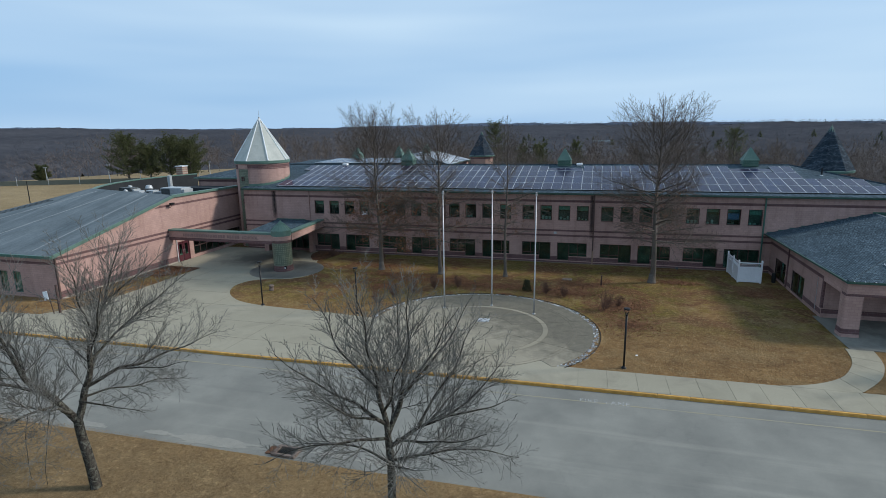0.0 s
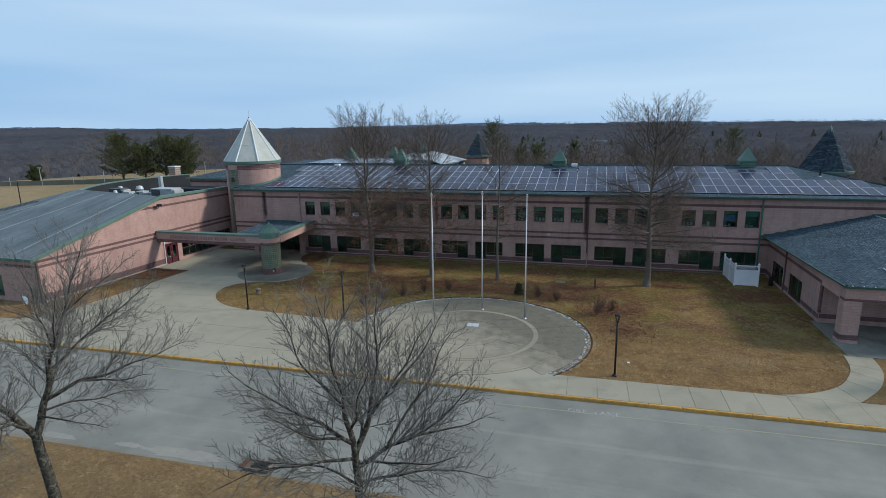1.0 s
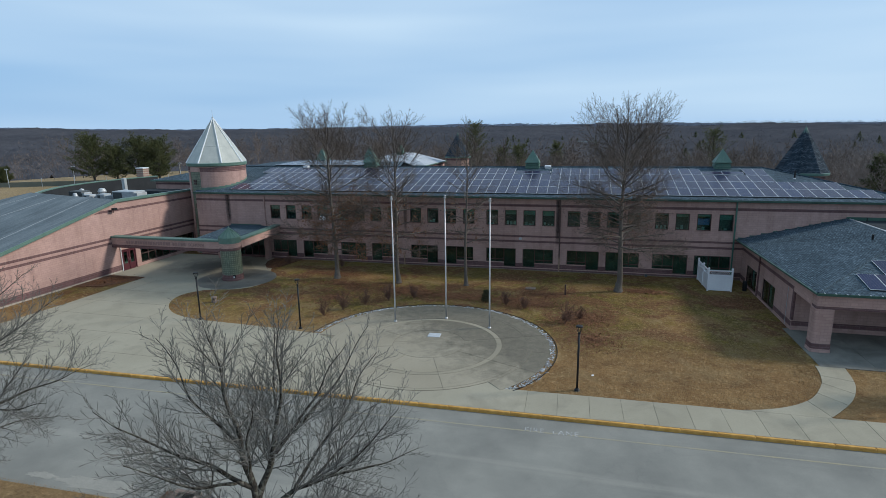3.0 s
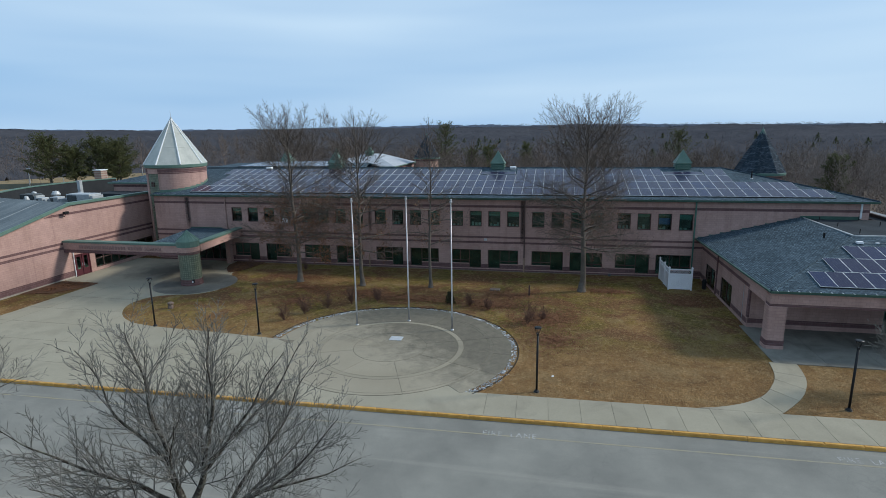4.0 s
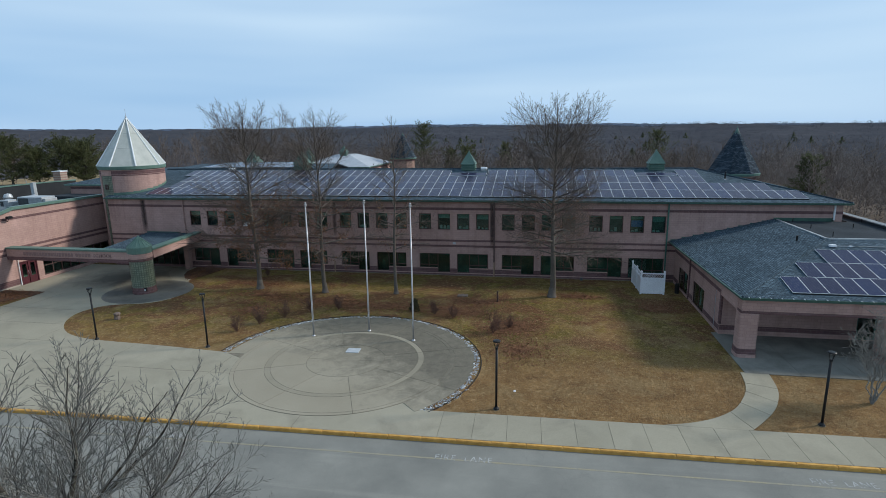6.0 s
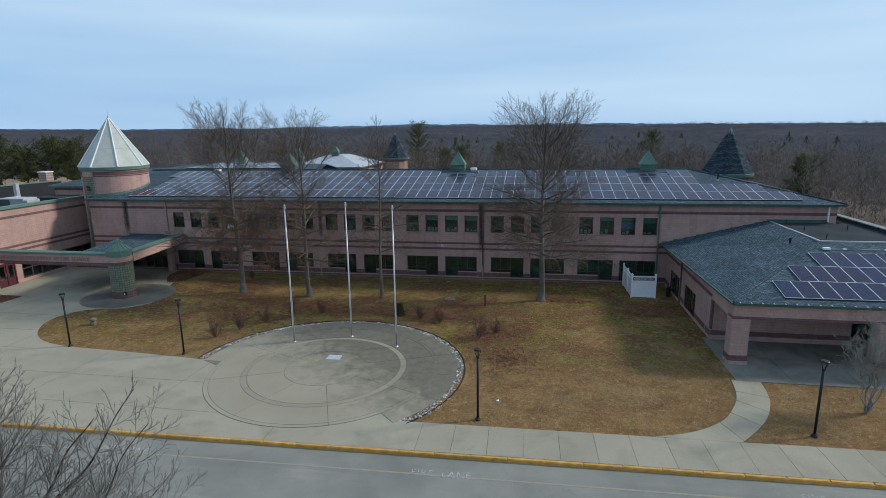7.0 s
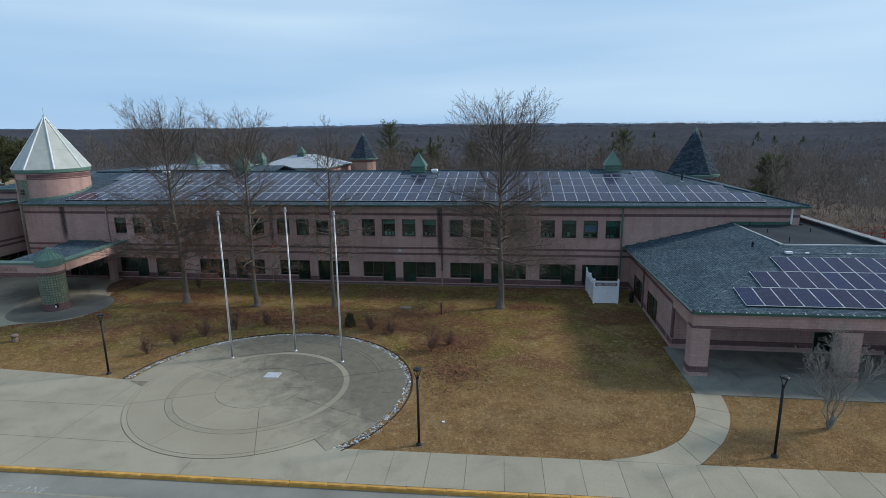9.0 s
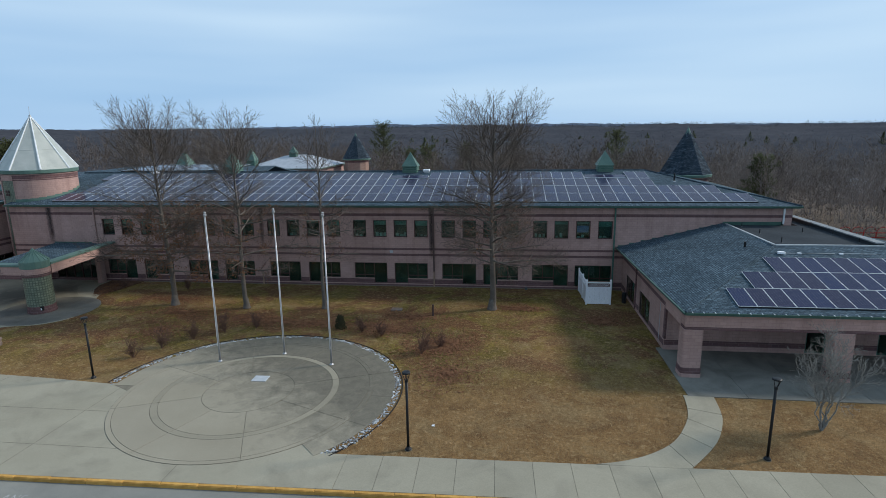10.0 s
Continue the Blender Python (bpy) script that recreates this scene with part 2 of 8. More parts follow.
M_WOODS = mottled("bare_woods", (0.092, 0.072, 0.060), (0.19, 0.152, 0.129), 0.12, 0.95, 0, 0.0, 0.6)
# haze is put into the colour: woods turn bluer with distance
M_FARWOODS = mottled("hazed_far_woods", (0.047, 0.050, 0.060), (0.077, 0.079, 0.090), 0.004, 1.0, 0, 0.0, 0.06, 0.0)
M_FARTREES = mottled("hazed_far_twigs", (0.058, 0.064, 0.078), (0.105, 0.108, 0.120), 0.01, 0.95, 0, 0.0, 0.3)
M_RIDGE = mottled("hazed_ridge_woods", (0.075, 0.098, 0.142), (0.098, 0.122, 0.165), 0.003, 1.0, 0, 0.0, 0.03, 0.0)
M_RED = mottled("red_powder_coat", (0.35, 0.03, 0.025), (0.45, 0.05, 0.04), 2, 0.5)
M_WET = mottled("damp_concrete", (0.085, 0.084, 0.075), (0.17, 0.164, 0.144), 0.5, 0.6, 0, 0.1, 20)
M_ROOM = mottled("dim_room", (0.26, 0.34, 0.31), (0.34, 0.42, 0.38), 0.5, 0.9, 0, 0.0)
# colour of added sheets that imitate the tinted glass's green reflection
M_REFLECTION = mottled("green_glass_reflection", (0.035, 0.060, 0.052), (0.10, 0.145, 0.125), 1.1, 0.8, 0, 0.0, 6, per_object=0.45)
M_SHADE = mottled("green_roller_shade", (0.14, 0.27, 0.24), (0.19, 0.33, 0.3), 1, 0.8, 0, 0.0)
M_BLUE = mottled("blue_poster", (0.08, 0.16, 0.38), (0.14, 0.24, 0.48), 3, 0.6, 0, 0.0)
M_PALE_TEAL = mottled("pale_teal_item_and_sky", (0.25, 0.42, 0.42), (0.35, 0.5, 0.5), 3, 0.6, 0, 0.0)


def glass(name, tint, rough=0.03):
    m, nt, b = start(name, rough, 0, 0.6)
    b.inputs["Base Color"].default_value = (*tint, 1)
    b.inputs["Transmission Weight"].default_value = 1.0
    b.inputs["IOR"].default_value = 1.45
    return m


M_GLASS = glass("tinted_glass", (0.45, 0.66, 0.58))


def concrete(name, c1, c2, stain, stain_lo=0.36, stain_hi=0.62):
    m, nt, b = start(name, 0.9, 0, 0.15)
    geo = nt.nodes.new("ShaderNodeNewGeometry").outputs["Position"]
    a = ramp(nt, ((0.3, c1), (0.7, c2)), noise_tex(nt, 0.22, 5, 0.6, geo))
    s = ramp(nt, ((stain_lo, (0, 0, 0)), (stain_hi, (1, 1, 1))), noise_tex(nt, 0.45, 6, 0.62, geo, 0.6))
    col = blend(nt, a, stain, blend(nt, (0, 0, 0), s, 0.75), "MIX")
    f = noise_tex(nt, 18, 5, 0.7, geo)
    col = blend(nt, col, ramp(nt, ((0.25, (0.78, 0.78, 0.78)), (0.75, (1.16, 1.16, 1.16))), f), 0.6, "MULTIPLY")
    o = nt.nodes.new("ShaderNodeObjectInfo").outputs["Random"]
    col = blend(nt, col, ramp(nt, ((0, (0.93, 0.93, 0.93)), (1, (1.06, 1.055, 1.05))), o), 1.0, "MULTIPLY")
    nt.links.new(col, b.inputs["Base Color"])
    bump(nt, b, f, 0.2, 0.006)
    return m


M_CONC = concrete("pale_concrete", (0.265, 0.246, 0.19), (0.315, 0.294, 0.231), (0.205, 0.19, 0.15), 0.5, 0.75)


def plaza_concrete():
    """Concrete with black algae staining that is worst on the north-east side of the plaza."""
    m, nt, b = start("stained_plaza_concrete", 0.9, 0, 0.15)
    geo = nt.nodes.new("ShaderNodeNewGeometry").outputs["Position"]
    a = ramp(nt, ((0.3, (0.262, 0.236, 0.181)), (0.7, (0.312, 0.284, 0.222))), noise_tex(nt, 0.22, 5, 0.6, geo))
    dot = nt.nodes.new("ShaderNodeVectorMath")
    dot.operation = "DOT_PRODUCT"
    dot.inputs[1].default_value = (0.049, 0.063, 0)
    nt.links.new(geo, dot.inputs[0])
    off = nt.nodes.new("ShaderNodeMath")
    off.operation, off.inputs[1].default_value = "SUBTRACT", 1.92
    nt.links.new(dot.outputs["Value"], off.inputs[0])
    sm = nt.nodes.new("ShaderNodeMath")
    sm.operation = "ADD"
    nt.links.new(off.outputs[0], sm.inputs[0])
    nt.links.new(noise_tex(nt, 0.9, 8, 0.72, geo, 0.6), sm.inputs[1])
    s = ramp(nt, ((0.40, (0, 0, 0)), (0.78, (1, 1, 1))), sm.outputs[0])
    col = blend(nt, a, ramp(nt, ((0.3, (0.082, 0.076, 0.062)), (0.7, (0.16, 0.147, 0.118))), noise_tex(nt, 1.6, 8, 0.78, geo, 0.5)), blend(nt, (0, 0, 0), s, 0.85))
    f = noise_tex(nt, 18, 5, 0.7, geo)
    col = blend(nt, col, ramp(nt, ((0.25, (0.78, 0.78, 0.78)), (0.75, (1.16, 1.16, 1.16))), f), 0.6, "MULTIPLY")
    o = nt.nodes.new("ShaderNodeObjectInfo").outputs["Random"]
    col = blend(nt, col, ramp(nt, ((0, (0.965, 0.965, 0.965)), (1, (1.03, 1.028, 1.025))), o), 1.0, "MULTIPLY")
    nt.links.new(col, b.inputs["Base Color"])
    bump(nt, b, f, 0.2, 0.006)
    return m


M_CONC_OLD = plaza_concrete()
M_RING = concrete("clean_ring_concrete", (0.245, 0.223, 0.171), (0.295, 0.27, 0.211), (0.19, 0.176, 0.14), 0.55, 0.8)


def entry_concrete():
    """Forecourt concrete with tyre and water stains and painted canopy shade, fading into clean concrete."""
    m, nt, b = start("stained_shaded_drop_off", 0.85, 0, 0.2)
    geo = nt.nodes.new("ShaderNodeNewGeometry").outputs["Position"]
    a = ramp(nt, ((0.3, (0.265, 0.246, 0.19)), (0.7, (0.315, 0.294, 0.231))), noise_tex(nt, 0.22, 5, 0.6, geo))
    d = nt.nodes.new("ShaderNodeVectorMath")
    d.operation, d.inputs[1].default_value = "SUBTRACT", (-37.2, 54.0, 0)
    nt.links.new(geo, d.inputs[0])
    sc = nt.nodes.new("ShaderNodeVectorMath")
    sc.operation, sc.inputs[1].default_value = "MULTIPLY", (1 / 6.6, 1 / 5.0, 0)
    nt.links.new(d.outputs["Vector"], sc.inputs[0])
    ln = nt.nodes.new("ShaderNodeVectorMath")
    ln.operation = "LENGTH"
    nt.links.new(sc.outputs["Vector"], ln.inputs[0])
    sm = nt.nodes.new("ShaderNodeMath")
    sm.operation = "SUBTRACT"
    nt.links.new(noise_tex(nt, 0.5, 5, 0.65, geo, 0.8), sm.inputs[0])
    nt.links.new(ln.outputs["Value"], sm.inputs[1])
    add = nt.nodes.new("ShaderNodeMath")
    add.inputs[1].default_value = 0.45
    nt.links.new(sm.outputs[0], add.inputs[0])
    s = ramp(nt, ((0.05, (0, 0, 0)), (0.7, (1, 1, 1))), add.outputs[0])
    # dark tone holds the stains and the shade below the canopy
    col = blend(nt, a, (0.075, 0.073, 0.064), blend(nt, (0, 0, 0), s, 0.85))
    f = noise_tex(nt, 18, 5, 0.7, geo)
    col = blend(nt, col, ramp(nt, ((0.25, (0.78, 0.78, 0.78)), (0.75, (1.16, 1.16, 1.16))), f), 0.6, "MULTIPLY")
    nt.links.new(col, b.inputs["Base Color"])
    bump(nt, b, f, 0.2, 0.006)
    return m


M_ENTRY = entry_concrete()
M_CONC_BLUE = concrete("portico_concrete", (0.165, 0.162, 0.145), (0.235, 0.23, 0.205), (0.10, 0.10, 0.088), 0.42, 0.68)


def asphalt():
    m, nt, b = start("weathered_asphalt", 0.92, 0, 0.15)
    geo = nt.nodes.new("ShaderNodeNewGeometry").outputs["Position"]
    mp = nt.nodes.new("ShaderNodeMapping")
    mp.inputs["Scale"].default_value = (0.045, 1.1, 1)
    nt.links.new(geo, mp.inputs["Vector"])
    base = ramp(nt, ((0.3, (0.168, 0.169, 0.155)), (0.7, (0.245, 0.244, 0.22))), noise_tex(nt, 0.3, 5, 0.6, geo))
    streak = ramp(nt, ((0.56, (0, 0, 0)), (0.72, (1, 1, 1))), noise_tex(nt, 0.9, 5, 0.6, mp.outputs["Vector"]))
    col = blend(nt, base, (0.32, 0.312, 0.275), blend(nt, (0, 0, 0), streak, 0.4))
    dark = ramp(nt, ((0.58, (0, 0, 0)), (0.75, (1, 1, 1))), noise_tex(nt, 0.5, 5, 0.65, mp.outputs["Vector"], 1.0))
    col = blend(nt, col, (0.115, 0.118, 0.113), blend(nt, (0, 0, 0), dark, 0.35))
    f = noise_tex(nt, 40, 4, 0.75, geo)
    col = blend(nt, col, ramp(nt, ((0.25, (0.7, 0.7, 0.7)), (0.75, (1.25, 1.25, 1.25))), f), 0.6, "MULTIPLY")
    vor = nt.nodes.new("ShaderNodeTexVoronoi")
    vor.feature = "DISTANCE_TO_EDGE"
    vor.inputs["Scale"].default_value = 0.13
    nw = nt.nodes.new("ShaderNodeTexNoise")
    nw.inputs["Scale"].default_value = 0.5
    nw.inputs["Detail"].default_value = 4
    nt.links.new(geo, nw.inputs["Vector"])
    vm = nt.nodes.new("ShaderNodeVectorMath")
    vm.operation = "MULTIPLY_ADD"
    vm.inputs[1].default_value = (3, 3, 3)
    nt.links.new(nw.outputs["Color"], vm.inputs[0])
    nt.links.new(geo, vm.inputs[2])
    nt.links.new(vm.outputs[0], vor.inputs["Vector"])
    crack = ramp(nt, ((0.0, (1, 1, 1)), (0.004, (0, 0, 0))), vor.outputs["Distance"])
    col = blend(nt, col, (0.07, 0.072, 0.075), blend(nt, (0, 0, 0), crack, 0.14))
    nt.links.new(col, b.inputs["Base Color"])
    bump(nt, b, f, 0.35, 0.008)
    return m


M_ASPHALT = asphalt()


def grass():
    """Dormant winter lawn: straw, brown thatch and moss."""
    m, nt, b = start("dormant_grass", 0.95, 0, 0.15)
    geo = nt.nodes.new("ShaderNodeNewGeometry").outputs["Position"]
    base = ramp(nt, ((0.25, (0.098, 0.052, 0.022)), (0.5, (0.20, 0.115, 0.048)), (0.78, (0.30, 0.187, 0.083))), noise_tex(nt, 0.55, 6, 0.68, geo, 0.4))
    sep = nt.nodes.new("ShaderNodeSeparateXYZ")
    nt.links.new(geo, sep.inputs[0])
    # moss grows on the lawn near the building
    near = nt.nodes.new("ShaderNodeMapRange")
    near.inputs["From Min"].default_value, near.inputs["From Max"].default_value = 36, 44
    near.interpolation_type = "SMOOTHSTEP"
    nt.links.new(sep.outputs["Y"], near.inputs["Value"])
    far = nt.nodes.new("ShaderNodeMapRange")
    far.inputs["From Min"].default_value, far.inputs["From Max"].default_value = 70, 60
    nt.links.new(sep.outputs["Y"], far.inputs["Value"])
    band = nt.nodes.new("ShaderNodeMath")
    band.operation = "MULTIPLY"
    nt.links.new(near.outputs[0], band.inputs[0])
    nt.links.new(far.outputs[0], band.inputs[1])
    mossn = ramp(nt, ((0.32, (0, 0, 0)), (0.52, (1, 1, 1))), noise_tex(nt, 0.17, 5, 0.62, geo, 0.8))
    mossf = blend(nt, (0, 0, 0), mossn, band.outputs[0])
    mosscol = ramp(nt, ((0.35, (0.068, 0.053, 0.012)), (0.7, (0.145, 0.110, 0.022))), noise_tex(nt, 1.8, 5, 0.65, geo))
    col = blend(nt, base, mosscol, blend(nt, (0, 0, 0), mossf, 0.88))
    # worn pale patches break up the moss
    worn = ramp(nt, ((0.5, (0, 0, 0)), (0.62, (1, 1, 1))), noise_tex(nt, 0.34, 7, 0.72, geo, 1.0))
    col = blend(nt, col, (0.235, 0.165, 0.082), blend(nt, (0, 0, 0), worn, 0.6))
    tuftn = ramp(nt, ((0.52, (0, 0, 0)), (0.66, (1, 1, 1))), noise_tex(nt, 0.7, 5, 0.65, geo, 0.6))
    col = blend(nt, col, (0.19, 0.145, 0.020), blend(nt, (0, 0, 0), blend(nt, (0, 0, 0), tuftn, band.outputs[0]), 0.5))
    lit = ramp(nt, ((0.48, (0, 0, 0)), (0.57, (1, 1, 1))), noise_tex(nt, 0.24, 6, 0.7, geo, 1.2))
    litter = ramp(nt, ((0.35, (0.078, 0.031, 0.016)), (0.7, (0.165, 0.074, 0.038))), noise_tex(nt, 5, 5, 0.7, geo))
    litf = blend(nt, (0, 0, 0), lit, band.outputs[0])
    col = blend(nt, col, litter, blend(nt, (0, 0, 0), litf, 0.85))
    wy = nt.nodes.new("ShaderNodeMapRange")
    wy.inputs["From Min"].default_value, wy.inputs["From Max"].default_value = 60, 72
    nt.links.new(sep.outputs["Y"], wy.inputs["Value"])
    wx = nt.nodes.new("ShaderNodeMapRange")
    wx.inputs["From Min"].default_value, wx.inputs["From Max"].default_value = -60, -40
    nt.links.new(sep.outputs["X"], wx.inputs["Value"])
    wf = nt.nodes.new("ShaderNodeMath")
    wf.operation = "MULTIPLY"
    nt.links.new(wy.outputs[0], wf.inputs[0])
    nt.links.new(wx.outputs[0], wf.inputs[1])
    col = blend(nt, col, ramp(nt, ((0.3, (0.07, 0.052, 0.042)), (0.7, (0.13, 0.10, 0.08))), noise_tex(nt, 0.6, 5, 0.7, geo)), wf.outputs[0])
    fx = nt.nodes.new("ShaderNodeMapRange")
    fx.inputs["From Min"].default_value, fx.inputs["From Max"].default_value = -52, -62
    nt.links.new(sep.outputs["X"], fx.inputs["Value"])
    col = blend(nt, col, ramp(nt, ((0.3, (0.195, 0.14, 0.072)), (0.7, (0.29, 0.22, 0.125))), noise_tex(nt, 0.12, 5, 0.7, geo)), fx.outputs[0])
    # the verge across the drive is paler and greyer
    vy = nt.nodes.new("ShaderNodeMapRange")
    vy.inputs["From Min"].default_value, vy.inputs["From Max"].default_value = 23, 17
    vy.inputs["To Max"].default_value = 0.55
    nt.links.new(sep.outputs["Y"], vy.inputs["Value"])
    col = blend(nt, col, ramp(nt, ((0.3, (0.165, 0.125, 0.07)), (0.7, (0.25, 0.195, 0.112))), noise_tex(nt, 0.8, 6, 0.7, geo, 0.4)), vy.outputs[0])
    straw = ramp(nt, ((0.52, (0, 0, 0)), (0.64, (1, 1, 1))), noise_tex(nt, 3.4, 7, 0.8, geo, 0.7))
    col = blend(nt, col, (0.35, 0.25, 0.13), blend(nt, (0, 0, 0), straw, 0.7))
    thin = ramp(nt, ((0.30, (1, 1, 1)), (0.44, (0, 0, 0))), noise_tex(nt, 1.5, 7, 0.8, geo, 0.9))
    col = blend(nt, col, (0.08, 0.046, 0.024), blend(nt, (0, 0, 0), thin, 0.6))
    f = noise_tex(nt, 7, 7, 0.85, geo)
    col = blend(nt, col, ramp(nt, ((0.32, (0.42, 0.42, 0.42)), (0.68, (1.5, 1.5, 1.5))), f), 0.9, "MULTIPLY")
    nt.links.new(col, b.inputs["Base Color"])
    bump(nt, b, f, 0.9, 0.05)
    return m


M_GRASS = grass()


def panel_glass():
    """Solar cells under glass: dark blue cells in six columns."""
    m, nt, b = start("solar_cells", 0.2, 0, 0.25)
    b.inputs["IOR"].default_value = 1.33
    sep = nt.nodes.new("ShaderNodeSeparateXYZ")
    nt.links.new(coords(nt), sep.inputs[0])
    cells = []
    for axis, step, w in (("X", 0.16, 0.045), ("Y", 0.16, 0.03)):
        d = nt.nodes.new("ShaderNodeMath")
        d.operation, d.inputs[1].default_value = "DIVIDE", step
        fr = nt.nodes.new("ShaderNodeMath")
        fr.operation = "FRACT"
        lt = nt.nodes.new("ShaderNodeMath")
        lt.operation, lt.inputs[1].default_value = "LESS_THAN", w
        nt.links.new(sep.outputs[axis], d.inputs[0])
        nt.links.new(d.outputs[0], fr.inputs[0])
        nt.links.new(fr.outputs[0], lt.inputs[0])
        cells.append(lt.outputs[0])
    mx = nt.nodes.new("ShaderNodeMath")
    mx.operation = "MAXIMUM"
    nt.links.new(cells[0], mx.inputs[0])
    nt.links.new(cells[1], mx.inputs[1])
    o = nt.nodes.new("ShaderNodeObjectInfo").outputs["Random"]
    cell = ramp(nt, ((0, (0.016, 0.019, 0.05)), (0.5, (0.022, 0.021, 0.048)), (1, (0.016, 0.023, 0.066))), o)
    nt.links.new(blend(nt, cell, (0.10, 0.10, 0.13), mx.outputs[0]), b.inputs["Base Color"])
    return m


M_CELLS = panel_glass()


def glass_block():
    """Small square green glazed tiles."""
    m, nt, b = start("green_glazed_tile", 0.35, 0, 0.5)
    v = nt.nodes.new("ShaderNodeTexCoord").outputs["UV"]
    br = nt.nodes.new("ShaderNodeTexBrick")
    br.offset = 0.0
    br.inputs["Scale"].default_value = 1.0
    br.inputs["Brick Width"].default_value, br.inputs["Row Height"].default_value = 0.2, 0.2
    br.inputs["Mortar Size"].default_value = 0.028
    br.inputs["Color1"].default_value, br.inputs["Color2"].default_value = (0.125, 0.16, 0.118, 1), (0.19, 0.222, 0.16, 1)
    br.inputs["Mortar"].default_value = (0.075, 0.095, 0.072, 1)
    nt.links.new(v, br.inputs["Vector"])
    f = noise_tex(nt, 1.5, 4, 0.6, coords(nt))
    nt.links.new(blend(nt, br.outputs["Color"], ramp(nt, ((0.3, (0.75, 0.75, 0.75)), (0.7, (1.15, 1.15, 1.15))), f), 0.8, "MULTIPLY"), b.inputs["Base Color"])
    bump(nt, b, br.outputs["Fac"], 0.4, -0.01)
    return m


M_TILE = glass_block()
# ---- geometry helpers ----
class Geo:
    """Collects vertices and faces for one mesh."""

    def __init__(self):
        self.v, self.f, self.uv = [], [], None

    def add(self, verts, faces):
        n = len(self.v)
        self.v += [tuple(p) for p in verts]
        self.f += [tuple(i + n for i in f) for f in faces]
        return self

    def box(self, x0, x1, y0, y1, z0, z1):
        return self.add([(x0, y0, z0), (x1, y0, z0), (x1, y1, z0), (x0, y1, z0), (x0, y0, z1), (x1, y0, z1), (x1, y1, z1), (x0, y1, z1)],
                        [(0, 3, 2, 1), (4, 5, 6, 7), (0, 1, 5, 4), (1, 2, 6, 5), (2, 3, 7, 6), (3, 0, 4, 7)])

    def prism(self, outline, z0, z1):
        """A closed slab over a plan outline, counter-clockwise."""
        n = len(outline)
        return self.add([(x, y, z0) for x, y in outline] + [(x, y, z1) for x, y in outline],
                        [tuple(range(n - 1, -1, -1)), tuple(range(n, 2 * n))] + [(i, (i + 1) % n, n + (i + 1) % n, n + i) for i in range(n)])

    def slab(self, quad, drop):
        """A solid plate: a top polygon (counter-clockwise from above) and its copy, drop lower."""
        n = len(quad)
        return self.add(list(quad) + [(x, y, z - drop) for x, y, z in quad],
                        [tuple(range(n)), tuple(range(2 * n - 1, n - 1, -1))] + [(n + i, n + (i + 1) % n, (i + 1) % n, i) for i in range(n)])

    def lathe(self, rings, cx=0.0, cy=0.0, n=16, phase=0.0, closed=True):
        """Rings of (radius, z) from below upwards."""
        vs, fs = [], []
        for r, z in rings:
            vs += [(cx + r * math.cos(phase + 2 * math.pi * i / n), cy + r * math.sin(phase + 2 * math.pi * i / n), z) for i in range(n)]
        for k in range(len(rings) - 1):
            fs += [(k * n + i, k * n + (i + 1) % n, (k + 1) * n + (i + 1) % n, (k + 1) * n + i) for i in range(n)]
        if closed:
            fs += [tuple(range(n - 1, -1, -1)), tuple((len(rings) - 1) * n + i for i in range(n))]
        return self.add(vs, fs)

    def tube(self, points, radius, n=8):
        """A round bar along points."""
        pts = [Vector(p) for p in points]
        vs, fs = [], []
        for k, p in enumerate(pts):
            d = (pts[min(k + 1, len(pts) - 1)] - pts[max(k - 1, 0)]).normalized()
            a = d.orthogonal().normalized()
            b = d.cross(a)
            r = radius[k] if isinstance(radius, (list, tuple)) else radius
            vs += [p + r * (math.cos(2 * math.pi * i / n) * a + math.sin(2 * math.pi * i / n) * b) for i in range(n)]
        for k in range(len(pts) - 1):
            fs += [(k * n + i, k * n + (i + 1) % n, (k + 1) * n + (i + 1) % n, (k + 1) * n + i) for i in range(n)]
        fs += [tuple(range(n - 1, -1, -1)), tuple((len(pts) - 1) * n + i for i in range(n))]
        return self.add(vs, fs)

    def mesh(self, name, mat, smooth=False):
        me = bpy.data.meshes.new(name)
        me.from_pydata(self.v, [], self.f)
        mats = mat if isinstance(mat, (list, tuple)) else [mat]
        for m in mats:
            me.materials.append(m)
        if smooth:
            me.polygons.foreach_set("use_smooth", [True] * len(me.polygons))
        me.validate()
        me.update()
        return me


def welded(me, dist=0.0004):
    bm = bmesh.new()
    bm.from_mesh(me)
    bmesh.ops.remove_doubles(bm, verts=bm.verts, dist=dist)
    bm.to_mesh(me)
    bm.free()


def part(name, geo, mat, parent=None, label="", smooth=False, bevel=0.0):
    me = geo if isinstance(geo, bpy.types.Mesh) else geo.mesh(name, mat, smooth)
    if name in ("window", "wall", "door", "roof", "leaf") and not isinstance(geo, bpy.types.Mesh):
        welded(me)
    if bevel:
        bm = bmesh.new()
        bm.from_mesh(me)
        bmesh.ops.bevel(bm, geom=list(bm.edges), offset=bevel, segments=1, affect="EDGES", clamp_overlap=True)
        bm.to_mesh(me)
        bm.free()
    ob = new(name, me)
    if parent is not None:
        ob.parent = parent
    if name == "pane":
        ob.visible_shadow = False
    if label:
        tagged(ob, label)
    return ob


def thing(name, label, category, at=(0, 0, 0), group="", kind=""):
    ob = new(name)
    ob.location = at
    ob.empty_display_size = 0.3
    bpy.context.view_layer.update()
    return tagged(ob, label, category, group, kind)


